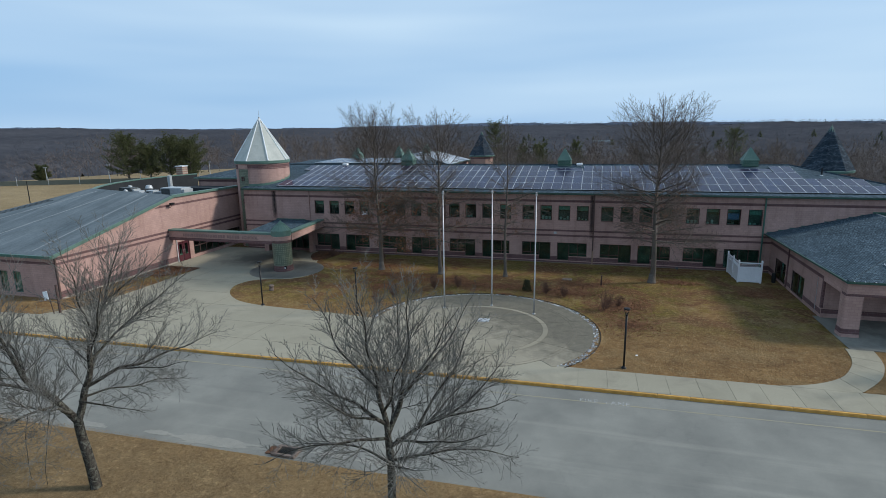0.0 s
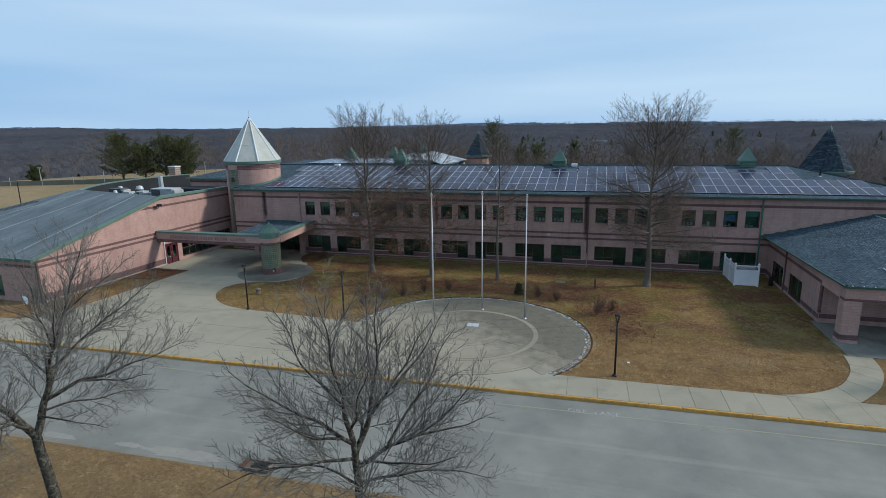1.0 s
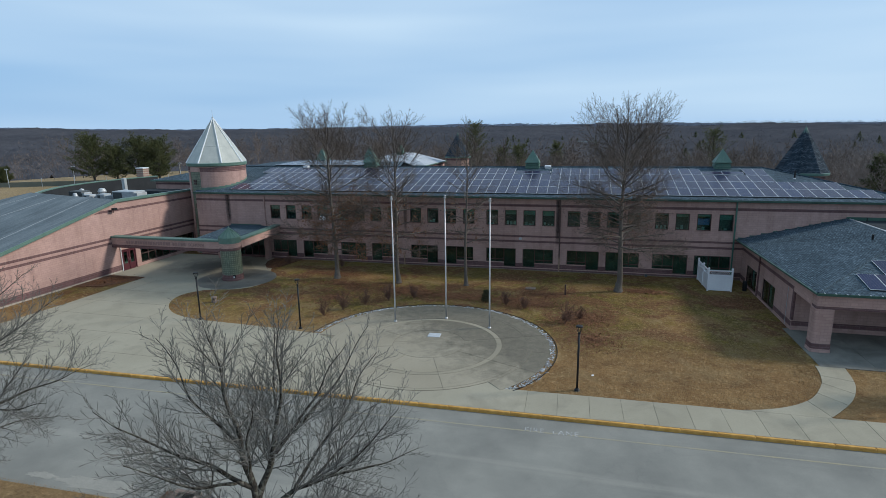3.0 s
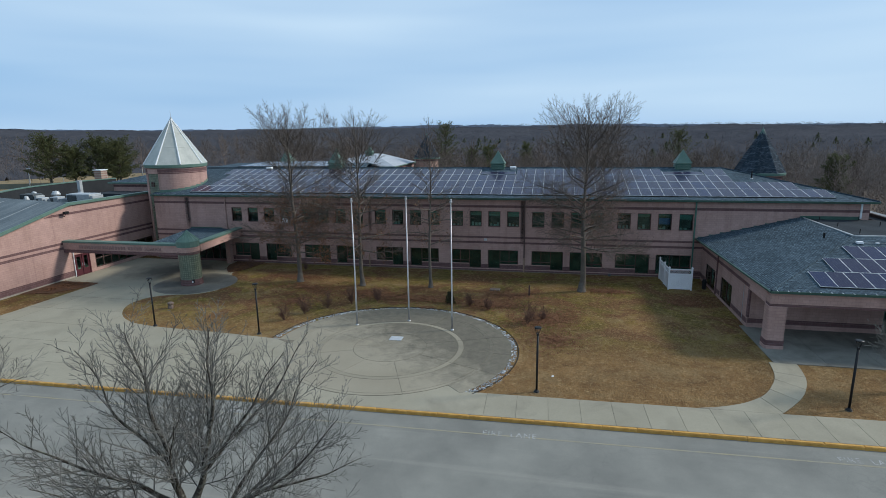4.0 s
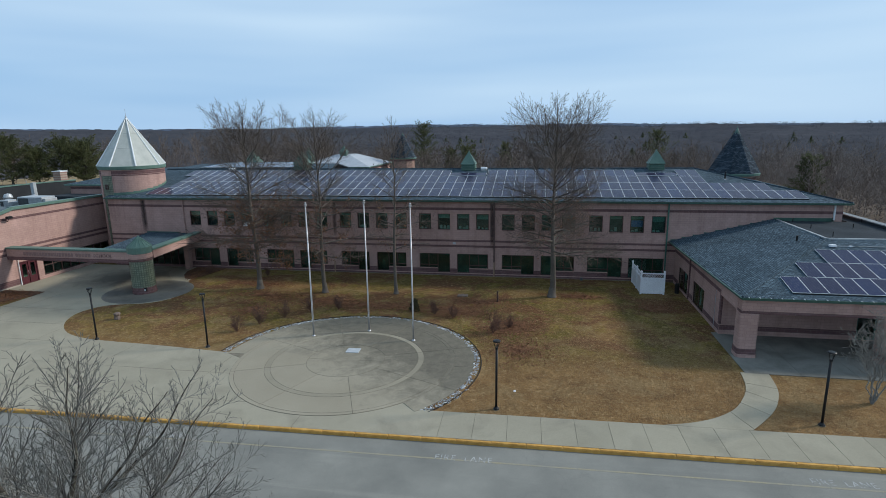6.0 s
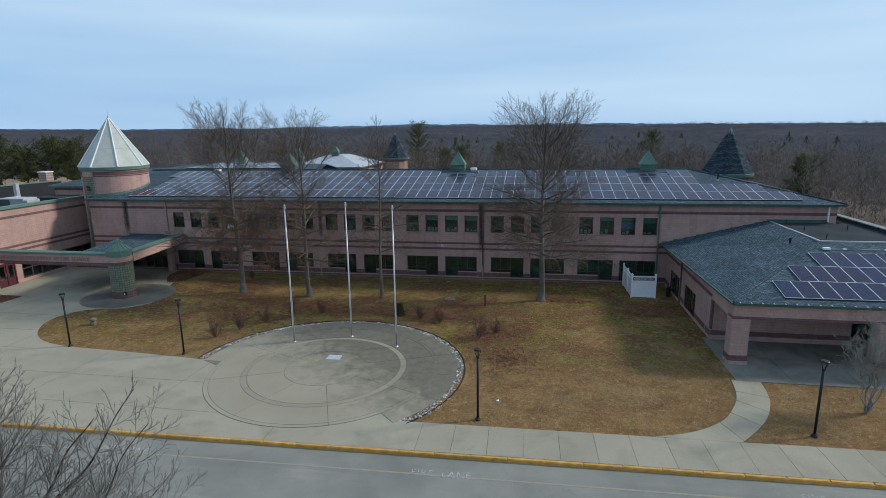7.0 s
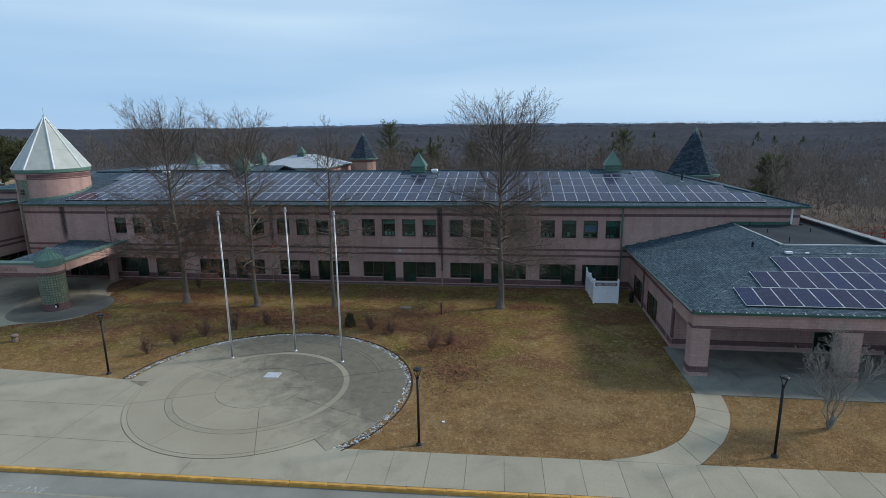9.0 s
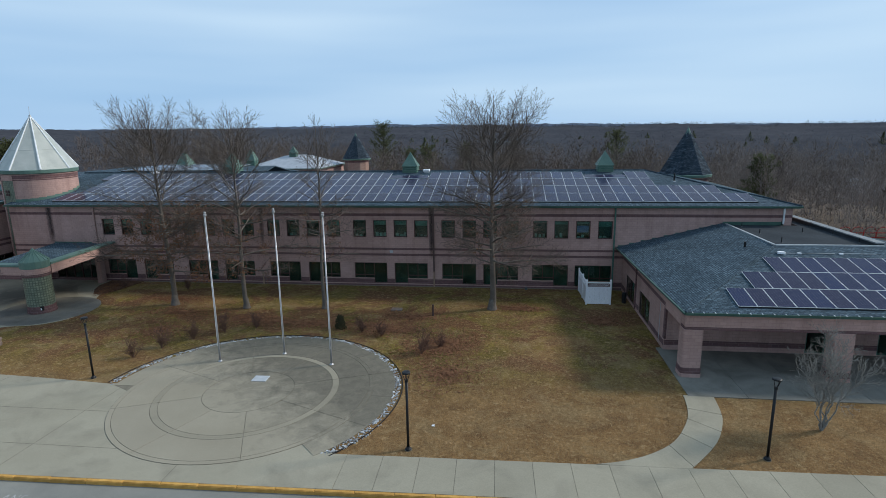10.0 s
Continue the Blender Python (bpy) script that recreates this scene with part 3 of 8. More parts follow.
def pierced(geo, u0, u1, z0, z1, holes, d0, d1, axis="x"):
    """A wall with thickness between depths d0 (outer) and d1, pierced by holes (u0, u1, z0, z1)."""
    us = sorted({u0, u1, *[h[0] for h in holes], *[h[1] for h in holes]})
    zs = sorted({z0, z1, *[h[2] for h in holes], *[h[3] for h in holes]})
    us, zs = [u for u in us if u0 <= u <= u1], [z for z in zs if z0 <= z <= z1]

    def solid(i, j):
        if i < 0 or j < 0 or i >= len(us) - 1 or j >= len(zs) - 1:
            return False
        uc, zc = (us[i] + us[i + 1]) / 2, (zs[j] + zs[j + 1]) / 2
        return not any(h[0] < uc < h[1] and h[2] < zc < h[3] for h in holes)

    def pt(u, d, z):
        return (u, d, z) if axis == "x" else (d, u, z)
    flip = (d1 > d0) != (axis == "x")
    for i in range(len(us) - 1):
        for j in range(len(zs) - 1):
            if not solid(i, j):
                continue
            a, b, c, e = us[i], us[i + 1], zs[j], zs[j + 1]
            quads = [[pt(a, d0, c), pt(b, d0, c), pt(b, d0, e), pt(a, d0, e)], [pt(b, d1, c), pt(a, d1, c), pt(a, d1, e), pt(b, d1, e)]]
            if not solid(i - 1, j):
                quads.append([pt(a, d1, c), pt(a, d0, c), pt(a, d0, e), pt(a, d1, e)])
            if not solid(i + 1, j):
                quads.append([pt(b, d0, c), pt(b, d1, c), pt(b, d1, e), pt(b, d0, e)])
            if not solid(i, j - 1):
                quads.append([pt(a, d1, c), pt(b, d1, c), pt(b, d0, c), pt(a, d0, c)])
            if not solid(i, j + 1):
                quads.append([pt(a, d0, e), pt(b, d0, e), pt(b, d1, e), pt(a, d1, e)])
            for q in quads:
                geo.add(q[::-1] if flip else q, [(0, 1, 2, 3)])
    return geo


def frame_bars(geo, u0, u1, z0, z1, d, depth, w, uprights=(), rails=(), axis="x"):
    """A window or door frame in one piece: uprights at us, rails at (u0, u1, z)."""
    edges = [u0 + w / 2, *sorted(uprights), u1 - w / 2]
    lights = []
    for a, b in zip(edges, edges[1:]):
        levels = [z0 + w / 2] + sorted(z for ra, rb, z in rails if ra < (a + b) / 2 < rb) + [z1 - w / 2]
        lights += [(a + w / 2, b - w / 2, c + w / 2, e - w / 2) for c, e in zip(levels, levels[1:])]
    lights = [tuple(round(q, 4) for q in h) for h in lights]
    return pierced(geo, u0, u1, z0, z1, lights, d, d + depth, axis)


def kerb_y(x):
    """The line of the kerb's face."""
    return 29.2 + 0.0245 * x
# ---- ground, road, pavements ----
def terrain(x, y):
    """Height of the natural ground: level round the school, falling into a wooded valley, rising to far ridges."""
    r = math.hypot(x, y - 50)
    a = math.atan2(x, y - 50)
    field = 1 / (1 + math.exp((x + 55) / 12)) if y > 20 else 0.0
    edge = 62 + 110 * field
    drop = min(max((r - edge) / 110, 0), 1)
    drop = drop * drop * (3 - 2 * drop)
    h = -9.0 * drop
    rise = min(max((r - 330) / 1900, 0), 1)
    h += (27 - 5 * math.tanh(2 * a) + 3 * math.sin(6.1 * a + 1.9) - 9 * min(max((a - 0.35) / 0.4, 0), 1)) * rise * rise * (3 - 2 * rise)
    h += drop * 3.5 * noise.noise((x * 0.006, y * 0.006, 0.3))
    h += rise * 9.0 * noise.noise((x * 0.0016, y * 0.0016, 4.3))
    h += 1.6 * field * min(max((r - 60) / 70, 0), 1)
    return h


def graded(lo, hi, fine_lo, fine_hi, step, growth=1.18):
    out, v, s = [], fine_lo, step
    while v < fine_hi:
        out.append(v)
        v += step
    v, s = fine_hi, step
    while v < hi:
        out.append(v)
        s *= growth
        v += s
    out.append(hi)
    v, s = fine_lo, step
    while v > lo:
        s *= growth
        v -= s
        out.append(max(v, lo))
    return sorted(set(round(q, 4) for q in out))


def build_ground():
    xs = graded(-4300, 4300, -80, 60, 2.0)
    ys = [y for y in graded(-1500, 4300, -10, 110, 2.0) if not (18.3 < y < 19.6 or 28.6 < y < 30)]
    ys = sorted(ys + [18.4, 19.3, 19.38, 29.24, 29.3, 29.7])
    g = Geo()
    n = len(xs)
    for v in ys:
        w = min(max((45 - v) / 13, 0), 1)
        for x in xs:
            shear = 0.0245 * max(min(x, 120), -120) * w if -30 < v else 0
            y = v + shear
            z = terrain(x, y)
            if 19.35 < v < 29.27:
                z = -0.22 + min(0, z)
            elif v < 19.35:
                z += 0.07 * min(max(19.3 - v, 0), 12)
            g.v.append((x, y, z - 0.004))
    for j in range(len(ys) - 1):
        for i in range(n - 1):
            g.f.append((j * n + i, j * n + i + 1, (j + 1) * n + i + 1, (j + 1) * n + i))
    return tagged(part("ground", g, M_GRASS, smooth=True), "dormant straw-brown winter lawn with mossy patches", "lawn", kind="structure")


build_ground()

road = Geo()
road.prism([(-200, 19.1 - 4.7), (200, 19.1 + 4.7), (200, kerb_y(200) + 0.06), (-200, kerb_y(-200) + 0.06)], -0.35, -0.14)
tagged(part("road", road, M_ASPHALT), "weathered grey asphalt drive with streaks and cracks", "road", kind="structure")
M_PATCH = mottled("pale_road_patch", (0.225, 0.222, 0.2), (0.30, 0.29, 0.255), 1.2, 0.9, 0, 0.2, 15)
for cx, cy, rx, ry in ((-17.2, 19.62, 2.3, 0.42), (-11.2, 20.0, 0.9, 0.2), (-8.4, 19.95, 1.2, 0.26), (-20.3, 19.6, 0.8, 0.2), (-24.5, 19.4, 1.4, 0.2)):
    pg = Geo()
    pts = []
    for i in range(48):
        a = 2 * math.pi * i / 48
        q = (cx + 2.2 * math.cos(a), cy + 2.2 * math.sin(a), 1)
        k = 1 + 0.45 * noise.noise(q) + 0.3 * noise.noise(Vector(q) * 3.1)
        pts.append((cx + rx * k * math.cos(a), cy + ry * k * math.sin(a)))
    pg.prism(pts, -0.2, -0.134)
    tagged(part("road_patch", pg, M_PATCH), "pale worn sandy patch on the drive", "road patch", kind="structure")
edge_line = Geo()
M_LINE = mottled("faded_yellow_line", (0.30, 0.265, 0.17), (0.24, 0.235, 0.21), 1.0, 0.85, 0, 0.1, 12)
for k in range(70):
    x0 = -60 + k * 2.0
    y0 = kerb_y(x0) - 1.32
    edge_line.prism([(x0, y0), (x0 + 1.98, y0 + 0.0245 * 2), (x0 + 1.98, y0 + 0.0245 * 2 + 0.1), (x0, y0 + 0.1)], -0.16, -0.135)
tagged(part("road_line", edge_line, M_LINE), "faded yellow fire lane line along the kerb", "road marking", kind="structure")


def lettering(words, x, y, size, stretch):
    cu = bpy.data.curves.new("fire_lane_text", "FONT")
    cu.body, cu.size, cu.space_character = words, size, 1.15
    ob = new("fire_lane_lettering", cu)
    bpy.context.view_layer.update()
    me = bpy.data.meshes.new_from_object(ob)
    bpy.data.objects.remove(ob)
    me.transform(Matrix.Diagonal((stretch, 1, 1, 1)))
    me.materials.clear()
    me.materials.append(M_LETTER)
    o = new("road_lettering", me)
    o.location = (x, y, -0.132)
    o.rotation_euler = (0, 0, 0.0235)
    return tagged(o, "worn white painted words FIRE LANE on asphalt", "road marking", kind="structure")


M_LETTER = mottled("worn_white_paint", (0.24, 0.245, 0.24), (0.48, 0.49, 0.48), 3.0, 0.8, 0, 0.1, 9)
lt = M_LETTER.node_tree
lt.links.new(ramp(lt, ((0.40, (0.45, 0.45, 0.45)), (0.52, (1, 1, 1))), noise_tex(lt, 5.0, 5, 0.7, coords(lt))), lt.nodes["Principled BSDF"].inputs["Alpha"])
lettering("FIRE  LANE", -0.3, 27.86, 0.58, 0.82)
lettering("FIRE  LANE", 15.4, 28.47, 0.56, 0.82)
lettering("FIRE  LANE", -15.4, 27.58, 0.56, 0.86)

# kerb: yellow painted stones, 2 m each
kerb = thing("kerb", "yellow painted concrete kerb along the drive", "kerb", kind="structure")
kg = Geo().box(0.006, 1.634, 0, 0.19, -0.3, 0.03)
kmesh = kg.mesh("kerb_stone", M_YELLOW)
bm = bmesh.new()
bm.from_mesh(kmesh)
bmesh.ops.bevel(bm, geom=[e for e in bm.edges if all(v.co.z > 0 for v in e.verts)], offset=0.025, segments=2, affect="EDGES")
bm.to_mesh(kmesh)
bm.free()
for k in range(75):
    x = -65.1 + 1.64 * k
    ob = part("kerb_stone", kmesh, M_YELLOW, kerb)
    ob.location, ob.rotation_euler = (x, kerb_y(x) + 0.004 * math.sin(k * 1.7), 0), (0, 0, 0.0245 + 0.002 * math.sin(k * 2.3))

# forecourt: one sheet of concrete, with the drop-off under the canopy
court = [(-64, kerb_y(-64) + 0.19), (-0.9, kerb_y(-0.9) + 0.19), (-0.9, 31.6), (-1.6, 32.2), (-9, 40), (-16.3, 37.5)]
court += [(-22, 38.0), (-26.8, 38.2), (-29.3, 38.75), (-31.2, 40.0), (-32.6, 41.8), (-33.1, 43.6), (-32.5, 45.2), (-31.0, 46.0), (-29.2, 46.3), (-27.9, 47.6), (-27.6, 49.6), (-28.4, 51.8), (-30.4, 53.9), (-30.4, 58.8), (-45.4, 58.8), (-45.4, 48.35), (-41.1, 48.35), (-41.2, 39.3), (-41.6, 34.5), (-43.5, 32.0), (-64, 30.5)]


def softened(pts, lo, hi, rounds=2):
    """Corner cutting on the stretch lo..hi of an outline."""
    mid = pts[lo:hi]
    for _ in range(rounds):
        out = [mid[0]]
        for (xa, ya), (xb, yb) in zip(mid, mid[1:]):
            out += [(0.75 * xa + 0.25 * xb, 0.75 * ya + 0.25 * yb), (0.25 * xa + 0.75 * xb, 0.25 * ya + 0.75 * yb)]
        mid = out + [mid[-1]]
    return pts[:lo] + mid + pts[hi:]


court = softened(court, 5, 20)
tagged(part("pavement", Geo().prism(court, -0.1, 0.02), M_CONC), "pale grey concrete forecourt with drop-off loop", "pavement", kind="structure")
apron = [(-31.35 + 3.85 * math.cos(2 * math.pi * i / 40), 49.75 + 3.75 * math.sin(2 * math.pi * i / 40)) for i in range(40)]
tagged(part("pavement_apron", Geo().prism(apron, -0.1, 0.026), M_WET), "dark damp concrete apron round the canopy pillar", "pavement", kind="structure")
tagged(part("pavement_drop_off", Geo().prism([(-45.3, 48.5), (-40.9, 48.5), (-36, 47.6), (-31.5, 48.4), (-31.2, 53.2), (-32.8, 54.7), (-34.4, 56.8), (-34.4, 58.6), (-45.3, 58.6)], -0.1, 0.0235), M_ENTRY), "concrete drop-off with stains and painted canopy shade", "pavement", kind="structure")
cut = Geo()
for a, b in (((-7.75, 29.25), (-7.75, 30.6)), ((-15.65, 29.1), (-15.4, 37.2)), ((-23.6, 28.9), (-23.2, 37.8)), ((-31.5, 28.7), (-31.2, 39.9)), ((-39.4, 28.5), (-39.0, 48.2)),
             ((-43, 31.25), (-11.3, 31.3)), ((-41.5, 34.4), (-14.2, 34.48)), ((-41, 37.6), (-29, 37.65)), ((-41, 40.8), (-31.9, 40.8)), ((-41, 44), (-33.2, 44)), ((-1.75, 32.0), (-1.2, 31.6))):
    d = (Vector(b) - Vector(a)).normalized()
    n = Vector((-d.y, d.x)) * 0.011
    cut.prism([(a[0] - n.x, a[1] - n.y), (b[0] - n.x, b[1] - n.y), (b[0] + n.x, b[1] + n.y), (a[0] + n.x, a[1] + n.y)], 0.0, 0.0245)
M_JOINT = mottled("dark_joint", (0.13, 0.115, 0.088), (0.22, 0.195, 0.15), 2.5, 0.9)
tagged(part("pavement_joint", cut, M_JOINT), "dark control joints in the forecourt concrete", "joint", kind="structure")

# round flag plaza: rings of concrete slabs with open joints
CX, CY = -7.8, 37.35
plaza = thing("plaza", "round stained concrete flag plaza with ring joints", "plaza", (CX, CY, 0), kind="structure")
bed = Geo().prism([(6.99 * math.cos(radians(a)), 6.99 * math.sin(radians(a))) for a in range(185, 316, 5)] + [(8.19 * math.cos(radians(a)), 8.19 * math.sin(radians(a))) for a in range(-44, 184, 4)], -0.1, 0.03)
part("plaza_bed", bed, M_JOINT, plaza)


def ring_slab(r0, r1, a0, a1, mat, top):
    n = max(3, int((a1 - a0) * r1 / 0.5))
    gap = 0.013
    g = Geo()
    outer = [((r1 - gap) * math.cos(a), (r1 - gap) * math.sin(a)) for a in (a0 + gap / r1 + (a1 - a0 - 2 * gap / r1) * i / n for i in range(n + 1))]
    if r0 > 0.3:
        inner = [((r0 + gap) * math.cos(a), (r0 + gap) * math.sin(a)) for a in (a1 - gap / r0 - (a1 - a0 - 2 * gap / r0) * i / n for i in range(n + 1))]
    else:
        inner = [(0.0, 0.0)]
    return part("slab", g.prism(outer + inner, 0.0, top), mat, plaza)


for r0, r1, cuts, off, mat in ((0, 2.47, 2, 0.05, M_CONC_OLD), (2.47, 4.62, 8, -0.3927, M_CONC_OLD), (4.62, 4.98, 8, -0.3927, M_RING), (4.98, 6.72, 8, -0.3927, M_CONC_OLD), (6.72, 6.98, 8, -0.3927, M_CONC_OLD), (6.98, 8.2, 16, -0.3927, M_CONC_OLD)):
    for k in range(cuts):
        a0 = off + 2 * math.pi * k / cuts
        mid = math.degrees(a0 + math.pi / cuts) % 360
        if r1 < 8 or mid < 188 or mid > 318:
            ring_slab(r0, r1, a0, a0 + 2 * math.pi / cuts, mat, 0.042 if r1 < 8 else 0.040)
part("plaque", Geo().prism([(-0.45, 1.12), (0.44, 1.16), (0.42, 1.86), (-0.45, 1.84)], 0.0, 0.075), M_PLAQUE, plaza, "pale grey granite memorial plaque", bevel=0.012)

# white stones round the back of the plaza
edging = thing("stone_edging", "band of loose white and grey stones round the plaza", "stones", (CX, CY, 0), kind="structure")
rng = random.Random(5)
stone_meshes = []
for k in range(7):
    bm = bmesh.new()
    bmesh.ops.create_icosphere(bm, subdivisions=1, radius=0.5)
    for v in bm.verts:
        v.co *= rng.uniform(0.7, 1.15)
        v.co.z *= 0.6
    me = bpy.data.meshes.new("stone")
    bm.to_mesh(me)
    bm.free()
    me.materials.append(M_STONE)
    stone_meshes.append(me)
def stone_spot():
    a = radians(-42) + radians(222) * rng.random()
    r = 8.27 + rng.uniform(0.0, 0.33) + (0.22 if a < radians(-18) and rng.random() < 0.4 else 0)
    s = rng.uniform(0.07, 0.19)
    return (r * math.cos(a) - 0.1, r * math.sin(a) - 0.25 * max(0, math.sin(a)), 0.01 + 0.1 * s), rng.uniform(0, 6.3), (s * rng.uniform(0.9, 1.5), s * rng.uniform(0.6, 1), s * 0.7)


for k in range(290):
    ob = part("stone", rng.choice(stone_meshes), M_STONE, edging)
    at, turn, size = stone_spot()
    ob.location, ob.rotation_euler, ob.scale = at, (0, 0, turn), size
small = Geo()
for k in range(900):
    at, turn, size = stone_spot()
    m = Matrix.LocRotScale(at, Euler((rng.gauss(0, 0.2), rng.gauss(0, 0.2), turn)), (size[0] * 0.8, size[1] * 0.8, size[2]))
    me = rng.choice(stone_meshes)
    small.add([m @ v.co for v in me.vertices], [tuple(q.vertices) for q in me.polygons])
M_STONE_MIX = mottled("mixed_small_stone", (0.14, 0.145, 0.15), (0.42, 0.44, 0.45), 4.5, 0.8, 0, 0.2, 20)
tagged(part("small_stones", small, M_STONE_MIX, edging), kind="stuff")

border = Geo()
pts_o = []
for i in range(75):
    a = radians(-41) + radians(219) * i / 74
    pts_o.append((8.72 * math.cos(a) - 0.1, 8.72 * math.sin(a) - 0.25 * max(0, math.sin(a)), 0.03))
border.tube(pts_o, 0.025, 5)
part("edging_strip", border, M_BLACK, edging, "thin black plastic edging strip")

# sidewalk slabs along the kerb
walkway = thing("sidewalk", "pale concrete sidewalk slabs beside the yellow kerb", "sidewalk", (0, 0, 0), kind="structure")
sg = Geo().box(0.008, 1.632, 0.01, 2.46, -0.12, 0.022)
smesh = sg.mesh("slab", M_CONC)
for k in range(-1, 32):
    x = -0.45 + 1.64 * k
    ob = part("slab", smesh, M_CONC, walkway)
    ob.location, ob.rotation_euler = (x, kerb_y(x) + 0.19, 0.002 * (k % 3)), (0, 0, 0.0245)
part("slab_bed", Geo().prism([(-1.5, kerb_y(-1.5) + 0.19), (52, kerb_y(52) + 0.19), (52, kerb_y(52) + 2.66), (-1.5, kerb_y(-1.5) + 2.66)], -0.1, 0.006), M_JOINT, walkway)

# curved path from the sidewalk to the portico
path_thing = thing("footpath", "curved pale concrete footpath through the lawn", "footpath", kind="structure")
PATH_IN = [(10.4, 32.12), (11.5, 32.4), (12.59, 32.88), (13.5, 33.49), (14.42, 34.36), (15.36, 36.01), (15.76, 37.06), (16.01, 38.43), (16.05, 38.95)]
PATH_OUT = [(14.35, 32.15), (14.59, 32.38), (15.57, 33.5), (16.44, 34.7), (17.17, 36.31), (17.42, 37.34), (17.59, 38.7), (17.6, 38.95)]


def smooth_line(pts, rounds=3):
    """A polyline rounded by cutting its corners."""
    for _ in range(rounds):
        out = [pts[0]]
        for (xa, ya), (xb, yb) in zip(pts, pts[1:]):
            out += [(0.75 * xa + 0.25 * xb, 0.75 * ya + 0.25 * yb), (0.25 * xa + 0.75 * xb, 0.25 * ya + 0.75 * yb)]
        pts = out + [pts[-1]]
    return pts


def along(pts, t):
    """Point at share t of a polyline's length."""
    ls = [math.dist(a, b) for a, b in zip(pts, pts[1:])]
    want = t * sum(ls)
    for (a, b), length in zip(zip(pts, pts[1:]), ls):
        if want <= length:
            f = want / length
            return (a[0] + f * (b[0] - a[0]), a[1] + f * (b[1] - a[1]))
        want -= length
    return pts[-1]


in_line, out_line = smooth_line(PATH_IN), smooth_line(PATH_OUT)
cuts_in, cuts_out = (0.0, 0.42, 0.565, 0.73, 0.845, 1.0), (0.0, 0.03, 0.29, 0.51, 0.74, 1.0)
for k in range(5):
    a0, a1, b0, b1 = cuts_in[k], cuts_in[k + 1], cuts_out[k], cuts_out[k + 1]
    gi, go = 0.0016, 0.0018
    left = [along(in_line, a0 + gi + (a1 - a0 - 2 * gi) * i / 10) for i in range(11)]
    right = [along(out_line, b0 + go + (b1 - b0 - 2 * go) * i / 10) for i in range(11)]
    part("slab", Geo().prism(right + left[::-1], -0.1, 0.03), M_CONC, path_thing)
bed_pts = [(x + 0.03, y) for x, y in in_line]
part("slab_bed", Geo().prism([(x - 0.03, y) for x, y in out_line] + bed_pts[::-1], -0.1, 0.012), M_JOINT, path_thing)
# portico floor
floor_thing = thing("portico_floor", "bluish grey concrete portico floor slabs", "floor", kind="structure")
for i in range(8):
    for j in range(2):
        x0, y0 = 16.3 + 3.1 * i, (38.85, 42.3)[j]
        part("slab", Geo().box(x0 + 0.01, x0 + 3.09, y0 + 0.01, y0 + (3.44, 3.3)[j], -0.1, 0.035), M_CONC_BLUE, floor_thing)
part("slab_bed", Geo().box(16.3, 41, 38.85, 45.6, -0.1, 0.012), M_JOINT, floor_thing)
# mulch beds
for name, pts in (("mulch_bed_entrance", [(-45.4, 43.8), (-42.6, 44.6), (-41.15, 47.0), (-41.15, 48.3), (-45.4, 48.3)]), ("mulch_bed_corner", [(-32.4, 57.0), (-31.8, 55.6), (-30.9, 54.4), (-30.2, 54.2), (-29.6, 55.4), (-29.2, 57.2), (-29.0, 58.8), (-32.4, 58.8)])):
    tagged(part(name, Geo().prism(pts, -0.1, 0.05), M_MULCH), "dark brown bark mulch bed beside the wall", "mulch bed", kind="structure")
# ---- main two-storey block ----
FY = 58.85
XL, XR = -42.4, 30.25
school = thing("school_building", "two-storey pink block school with maroon bands and green eaves", "school building", (0, FY, 0))


def sp(name, geo, mat, label="", parent=None, **kw):
    """A part of the school in world coordinates."""
    ob = part(name, geo, mat, parent or school, label, **kw)
    if parent is None:
        ob.location = (0, -FY, 0)
    return ob


UP = [-32.03, -30.06, -28.1, -26.15, -23.65, -21.7, -19.75, -17.8, -15.25, -13.34, -11.42, -9.45, -6.97, -5.06, -3.15, -1.25, 1.24, 3.16, 5.03, 6.93, 9.45, 11.3, 13.18, 15.08]
LO = [(-32.6, -29.6), (-28.75, -25.7), (-24.1, -21.1), (-20.4, -17.4), (-15.85, -12.85), (-12.05, -8.98), (-7.6, -4.5), (-3.8, -0.7), (0.65, 3.78), (4.42, 7.58), (8.8, 12.0), (12.57, 15.75)]
ENT = (-38.3, -33.75)
holes = [(c - 0.62, c + 0.62, 4.66, 6.25) for c in UP] + [(a, b, 0.28, 2.24) for a, b in LO] + [(*ENT, 0.21, 2.75)]
# lower windows: the wide leaf has a raised sill wall, the narrow one reaches down
wall = Geo()
pierced(wall, XL, XR, -0.1, 7.42, holes, FY, FY + 0.3)
pierced(wall, FY + 0.3, 80.6, -0.1, 7.42, [], XR, XR - 0.3, "y")
pierced(wall, FY + 0.3, 80.6, -0.1, 7.42, [], XL, XL + 0.3, "y")
pierced(wall, XL + 0.3, XR - 0.3, -0.1, 7.42, [], 80.6, 80.3, "x")
sp("wall", wall, M_PINK)
for z0, z1, proud in ((6.62, 6.86, 0.02), (3.47, 3.66, 0.02), (2.92, 3.12, 0.02)):
    sp("band", Geo().box(XL - 0.02, XR + 0.02, FY - proud, FY + 0.1, z0, z1), M_MAROON, "maroon block band")
base = Geo()
xs_cut = [XL, *ENT] + [v for a, b in LO for v in (a, b)] + [XR]
for i in range(0, len(xs_cut), 2):
    base.box(xs_cut[i] + 0.002, xs_cut[i + 1] - 0.002, FY - 0.02, FY + 0.1, 0.28, 0.72)
base.box(XL, XR, FY - 0.03, FY + 0.1, -0.1, 0.2)
